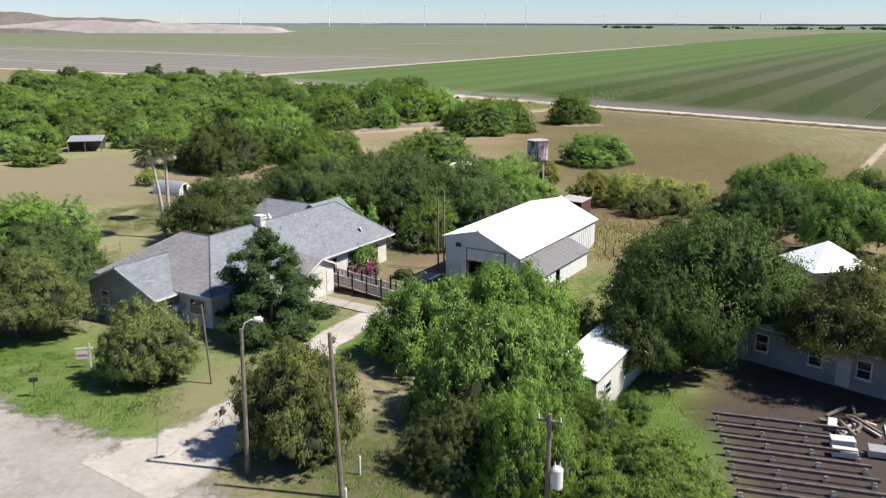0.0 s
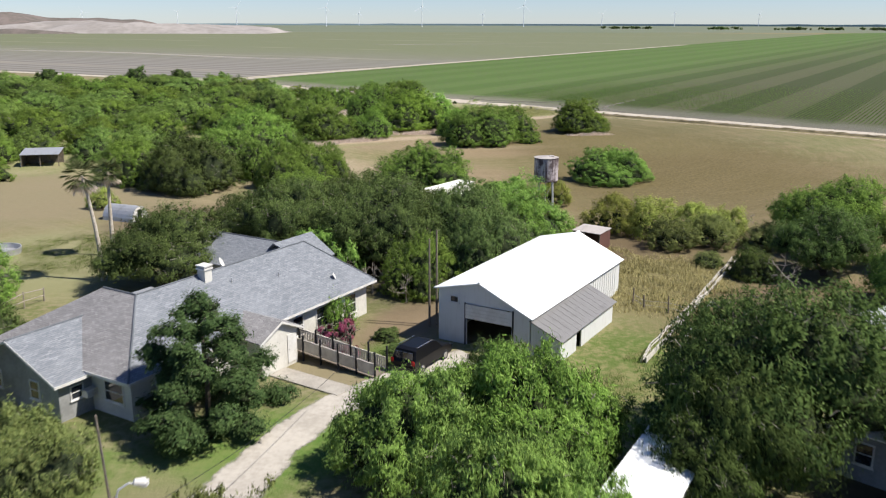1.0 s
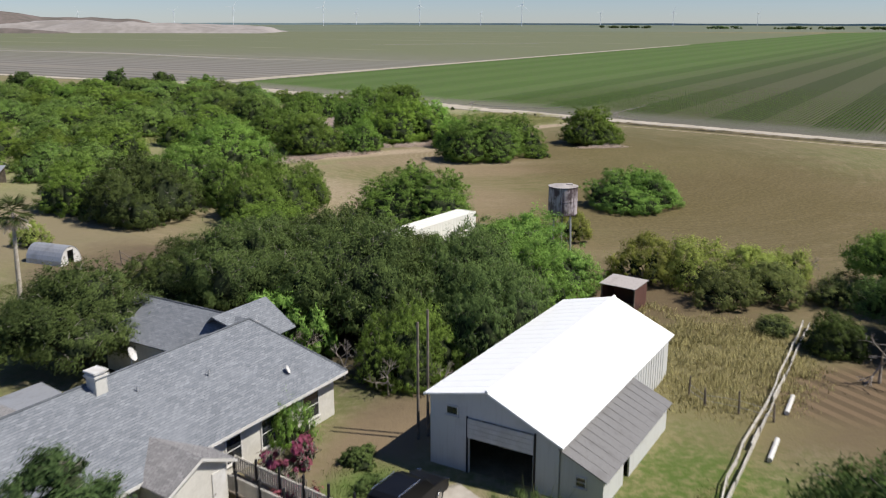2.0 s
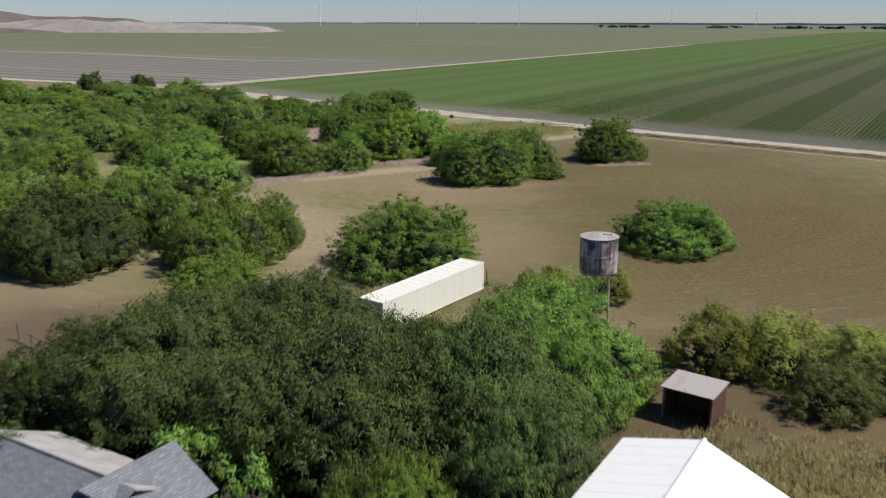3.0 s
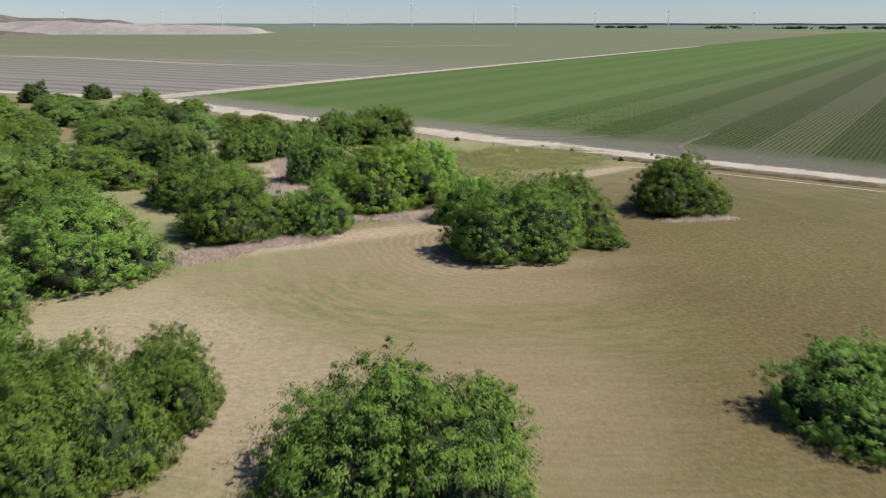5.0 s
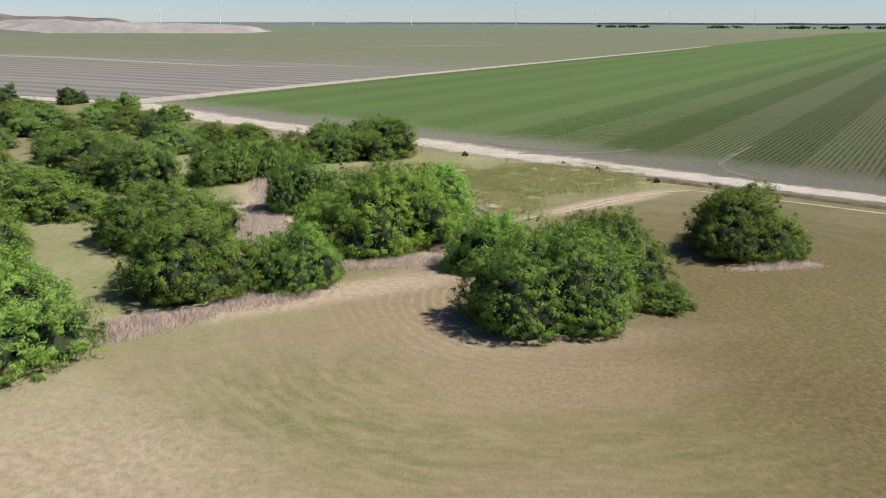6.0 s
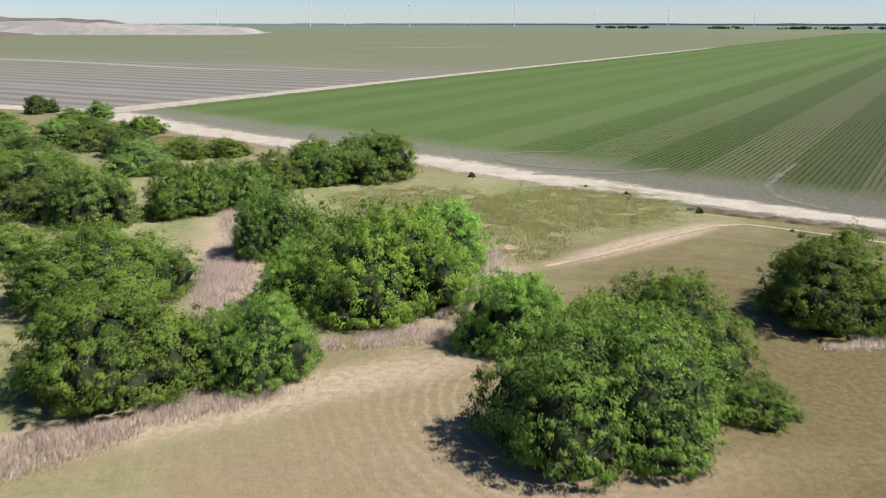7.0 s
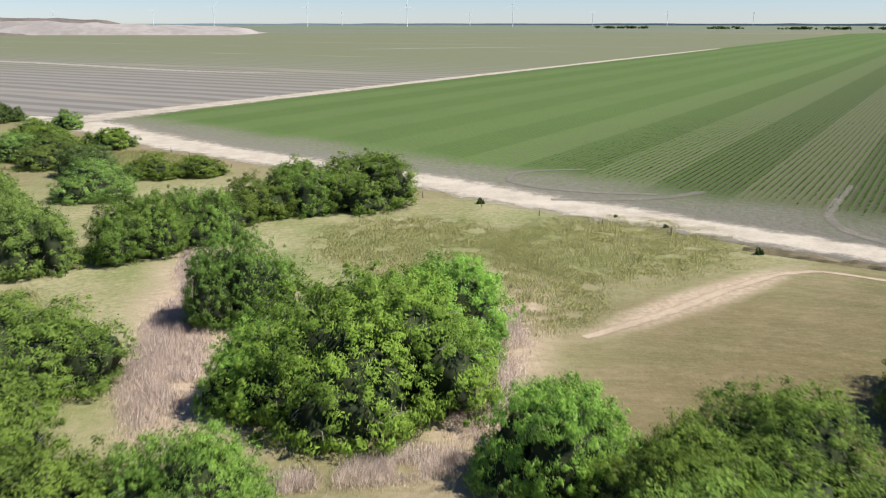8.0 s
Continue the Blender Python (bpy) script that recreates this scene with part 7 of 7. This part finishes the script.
sign = thing("yard_sign", "white post sign with a hanging board on the lawn", "sign", at(-24.6, 61.3, 10))
bm = bmesh.new()
box(bm, 0.35, 0.45, -0.05, 0.05, -0.1, 1.75)
part("post", bm, M["trim"], sign)
bm = bmesh.new()
box(bm, -0.55, 0.6, -0.04, 0.04, 1.35, 1.45)
part("arm", bm, M["trim"], sign)
bm = bmesh.new()
box(bm, -0.5, 0.3, -0.02, 0.02, 0.65, 1.28)
board = part("board", bm, M["trim"], sign, "white board with red bars")
bm = bmesh.new()
box(bm, -0.42, 0.22, -0.03, -0.022, 0.85, 1.0)
part("bar", bm, plain("faded_red_paint", (0.5, 0.13, 0.14), (0.42, 0.12, 0.12), 3.0), board, "faded red bar")
mail = thing("mailbox", "dark mailbox on a wooden post by the road", "mailbox", at(-25.9, 56.6, 20))
bm = bmesh.new()
box(bm, -0.05, 0.05, -0.05, 0.05, -0.1, 1.05)
part("post", bm, M["wood"], mail)
bm = bmesh.new()
n = 8
ends = [[bm.verts.new((x, 0.12 * math.cos(math.pi * i / n), 1.17 + 0.13 * math.sin(math.pi * i / n))) for i in range(n + 1)] + [bm.verts.new((x, -0.12, 1.05)), bm.verts.new((x, 0.12, 1.05))] for x in (-0.27, 0.27)]
for i in range(n + 3):
    j = (i + 1) % (n + 3)
    bm.faces.new((ends[0][i], ends[0][j], ends[1][j], ends[1][i]))
bm.faces.new(ends[0][::-1])
bm.faces.new(ends[1])
part("box", bm, M["black"], mail)


def fence(name, pts, gap, height, label, rails=True, material="wood", seed=1, wires=0):
    """Leaning posts along a line, with rails or wires."""
    rng = np.random.default_rng(seed)
    t = thing(name, label, "fence", at(0, 0))
    P = []
    for (a, b), (c, d) in zip(pts, pts[1:]):
        n = max(1, round(math.dist((a, b), (c, d)) / gap))
        P += [Vector((a + (c - a) * i / n, b + (d - b) * i / n, 0)) for i in range(n)]
    P.append(Vector((*pts[-1], 0)))
    tops = []
    for p in P:
        h = height * (0.8 + 0.4 * rng.random())
        q = p + Vector((rng.normal(0, 0.06), rng.normal(0, 0.06), h))
        bm = bmesh.new()
        rod(bm, p - Vector((0, 0, 0.05)), q, 0.055 + 0.05 * rng.random(), 0.05, 7)
        part("post", bm, M[material], t)
        tops.append(q)
    for p, q in zip(tops, tops[1:]):
        for f in (0.45, 0.9) if rails else [0.3 + 0.6 * i / max(1, wires) for i in range(wires)]:
            bm = bmesh.new()
            a, b = Vector((p.x, p.y, p.z * f)), Vector((q.x, q.y, q.z * f))
            rod(bm, a, b, 0.04 if rails else 0.012, n=5, cap=False)
            part("rail" if rails else "wire", bm, M[material] if rails else M["galv"], t)


fence("wire_fence", [(-13.0, 132.0), (-11.3, 133.2), (-9.9, 136.4), (-8.4, 139.2)], 1.6, 1.3, "old wire fence with uneven wooden posts", False, seed=3, wires=3)
fence("wire_fence", [(5.5, 137.0), (8.5, 135.2), (12.0, 133.5)], 2.4, 1.0, "low wire fence beside the container", False, seed=4, wires=2)
fence("wooden_fence", [(-30.0, 122.5), (-24.0, 117.0), (-20.5, 116.0), (-18.5, 117.5)], 2.0, 1.2, "broken grey wooden fence", True, seed=5)
fence("white_fence", [(14.2, 78.2), (17.6, 84.4), (22.0, 91.6), (26.2, 99.0), (29.0, 104.0)], 2.8, 0.5, "low pale rail fence along the garden", True, "paintwood", 6)
panel = thing("fence_panel", "leaning pale grey plank panel beside the old wire fence", "fence", at(-9.7, 136.6, 62))
for i in range(5):
    bm = bmesh.new()
    box(bm, 0, 2.9, -0.02 + 0.01 * (i % 2), 0.02 + 0.01 * (i % 2), 0.06 + 0.2 * i, 0.24 + 0.2 * i)
    part("plank", bm, M["deadwood"], panel)
for u in (0.1, 1.45, 2.7):
    bm = bmesh.new()
    box(bm, u, u + 0.1, 0.04, 0.13, -0.05, 1.2)
    part("post", bm, M["wood"], panel)
boards = thing("board_edging", "low grey weathered boards set on edge along the garden", "edging", at(0, 0))
for i in range(13):
    f0, f1 = i / 13, (i + 0.97) / 13
    a, b = Vector((14.5, 78.0, 0)).lerp(Vector((29.4, 103.8, 0)), f0), Vector((14.5, 78.0, 0)).lerp(Vector((29.4, 103.8, 0)), f1)
    n = Vector((0.866, -0.5, 0)) * 0.03
    top = Vector((0, 0, 0.42 + 0.1 * math.sin(i * 2.3))) + n * (2 * math.sin(i * 1.7))
    v = [a - n, b - n, b + n, a + n, a - n + top, b - n + top, b + n + top, a + n + top]
    ob = obj("board", v, [(3, 2, 1, 0), (4, 5, 6, 7), (0, 1, 5, 4), (1, 2, 6, 5), (2, 3, 7, 6), (3, 0, 4, 7)], M["paintwood"], boards)
for x, y in ((18.4, 82.6), (21.6, 88.4)):
    bm = bmesh.new()
    rod(bm, (x, y, 0.15), (x + 1.35, y + 2.4, 0.15), 0.14, 0.14, 14)
    pipe = part("pipe", bm, M["trim"], None)
    tagged(pipe, "white plastic pipe lying beside the garden boards", "pipe")
fence("wire_fence", [(16.5, 91.2), (17.1, 89.8), (20.5, 87.5)], 2.5, 1.3, "low wire fence beside the barn", False, seed=7, wires=2)
fence("wooden_fence", [(-31.0, 76.5), (-36.0, 84.0), (-33.0, 92.0)], 2.4, 1.4, "pale wooden fence behind the house", True, "deadwood", 8)
fence("field_fence", [(-47.5, 321), (-33.0, 303), (-17.0, 290.5), (5.5, 271.5), (25.5, 256.0), (32.0, 247.5)], 9.0, 0.8, "sparse short posts along the dirt road", False, seed=9, wires=0)


def lumber():
    """Long bearers laid in rows on blocks beside the cottage."""
    for i in range(7):
        t = thing("floor_bearer", "long grey wooden bearer lying on pale blocks", "bearer", at(15.8 - 0.25 * i, 53.2 - 1.45 * i, -17), "floor bearers")
        bm = bmesh.new()
        box(bm, 0, 7.4, -0.07, 0.07, 0.36, 0.54)
        part("beam", bm, M["darkwood"], t)
        for k in range(4):
            bm = bmesh.new()
            x = 0.25 + 2.3 * k
            box(bm, x - 0.12, x + 0.12, -0.16, 0.16, -0.02, 0.19)
            box(bm, x - 0.1, x + 0.1, -0.13, 0.13, 0.19, 0.36)
            part("block", bm, M["block"], t, "pale concrete block")
    rng = random.Random(9)
    for x, y, w, d, h, mat, turn, name, label in (
            (22.0, 49.8, 1.3, 0.7, 0.55, "trim", -15, "white_cabinet", "white metal cabinet lying on the boards"),
            (21.6, 48.6, 1.3, 0.6, 0.5, "trim", -20, "white_cabinet", "white metal cabinet lying on the boards"),
            (23.5, 48.7, 1.1, 0.9, 0.5, "galv", -20, "tool_chest", "grey open metal crate"),
            (22.5, 52.2, 0.5, 1.3, 0.35, "trim", -25, "white_cabinet", "narrow white metal box among the lumber"),
            (25.2, 49.4, 1.6, 1.1, 0.08, "galv", -20, "metal_sheet", "grey metal sheet on blocks")):
        t = thing(name, label, "junk", at(x, y, turn))
        bm = bmesh.new()
        box(bm, -w / 2, w / 2, -d / 2, d / 2, 0.08, h)
        bmesh.ops.bevel(bm, geom=list(bm.edges), offset=0.03, segments=1, affect="EDGES")
        part("body", bm, M[mat], t)
        bm = bmesh.new()
        for sx in (-0.4, 0.4):
            box(bm, sx * w - 0.06, sx * w + 0.06, -d * 0.4, d * 0.4, -0.02, 0.08)
        part("foot", bm, M["wood"], t)
    for i in range(16):
        x, y = 24.0 + rng.uniform(-1.6, 1.8), 52.6 + rng.uniform(-1.2, 1.6)
        t = thing("lumber_scrap", "short grey offcut of lumber in a pile", "lumber", at(x, y, rng.uniform(0, 180)), "lumber scraps")
        bm = bmesh.new()
        l = rng.uniform(0.4, 1.1)
        z = 0.0 + 0.13 * (i % 3)
        box(bm, -l, l, -0.08, 0.08, z, z + 0.12)
        part("plank", bm, M["wood" if i % 3 else "block"], t)


lumber()

# bougainvillea by the ramp, potted junk and yard shrubs
for x, y, R, H, s in ((-7.6, 80.6, 1.2, 2.2, 81), (-6.4, 78.9, 1.0, 1.3, 82), (-6.6, 82.6, 0.9, 1.6, 83)):
    rng = np.random.default_rng(s)
    t = thing("flowering_shrub", "red-pink flowering bougainvillea against the house", "shrub", at(x, y))
    L = dome(rng, R, H, 5)
    limbs("trunk", t, rng, L, 0.03)
    crown("crown", L, 1500, 0.13, M["pinkflower"], t, rng, clump=0.2)
ac = thing("window_air_conditioner", "white air conditioner box in a window", "air conditioner", HM @ pose(0.15, 3.95, 1.1))
bm = bmesh.new()
box(bm, -0.35, 0.35, -0.4, 0.15, 0, 0.45)
part("case", bm, M["trim"], ac)
bm = bmesh.new()
for i in range(6):
    box(bm, -0.3, 0.3, -0.415, -0.402, 0.06 + 0.06 * i, 0.09 + 0.06 * i)
part("grille", bm, M["galv"], ac)


# ---- far things ----
def turbine(x, y, hub, blade, turn, label):
    t = thing("wind_turbine", label, "wind turbine", at(x, y, 20), "wind turbines")
    bm = bmesh.new()
    rod(bm, (0, 0, -1), (0, 0, hub), 1.5, 0.8, 12)
    part("tower", bm, M["turbine"], t)
    bm = bmesh.new()
    box(bm, -1.8, 1.8, -4, 6, hub - 1.8, hub + 1.8)
    nac = part("nacelle", bm, M["turbine"], t)
    bm = bmesh.new()
    rod(bm, (0, -6.5, hub), (0, -4, hub), 0.8, 1.8, 10)
    part("hub", bm, M["turbine"], t)
    for i in range(3):
        a = radians(turn + 120 * i)
        d, s = Vector((math.sin(a), 0, math.cos(a))), Vector((math.cos(a), 0, -math.sin(a)))
        c = Vector((0, -5.4, hub))
        bm = bmesh.new()
        v = [bm.verts.new(c + d * f * blade + s * w + Vector((0, k, 0))) for k in (-0.3, 0.3) for f, w in ((0, -0.5), (0.15, -0.8), (1, -0.1), (1, 0.1), (0.15, 0.55), (0, 0.5))]
        bm.faces.new(v[:6])
        bm.faces.new(v[6:][::-1])
        for j in range(6):
            bm.faces.new((v[j], v[j + 6], v[(j + 1) % 6 + 6], v[(j + 1) % 6]))
        part("blade", bm, M["turbine"], t)


for x, y, hub, turn in ((360, 3700, 84, 10), (-55, 3700, 80, 0), (-444, 3690, 76, 20), (-822, 3755, 74, 35), (-1250, 4400, 66, 50), (-380, 4500, 58, 15),
                        (235, 4500, 56, 25), (820, 4450, 58, 40), (1138, 4300, 62, 5), (1558, 4350, 58, 30), (-1650, 4250, 60, 95)):
    turbine(x, y, hub, 42 * hub / 84, turn, "tall white wind turbine on the far plain")


def far_woods(name, x0, x1, y0, y1, n, seed, label, hmin=4, hmax=8):
    rng = np.random.default_rng(seed)
    q = []
    for i in range(n):
        f = rng.random()
        x, y = x0 + (x1 - x0) * f + rng.normal(0, 14), y0 + (y1 - y0) * f + rng.normal(0, 20)
        h, w = hmin + (hmax - hmin) * rng.random(), 7 + 9 * rng.random()
        L = [(x + rng.normal(0, w * .5), y + rng.normal(0, w * .5), h * 0.5, w * 0.6, w * 0.6, h * 0.5) for _ in range(3)]
        q.append(leaf_cloud(rng, L, 260, 2.0, clump=1.8))
    q = np.concatenate(q)
    ob = obj(name, q.reshape(-1, 3), np.arange(len(q) * q.shape[1]).reshape(-1, q.shape[1]).tolist(), M["dark"])
    tagged(ob, label, "woods", kind="stuff")


far_woods("far_trees", 520, 700, 2950, 2850, 16, 91, "dark clumps of far trees along a field edge")
far_woods("far_trees", 800, 890, 2700, 2660, 7, 92, "dark clumps of far trees along a field edge")
far_woods("far_trees", 960, 1500, 2580, 2250, 60, 93, "dark row of far trees along a field edge")
far_woods("far_trees", -640, -330, 1760, 1830, 14, 94, "low dark shrubs along the foot of the spoil heap", 3, 6)
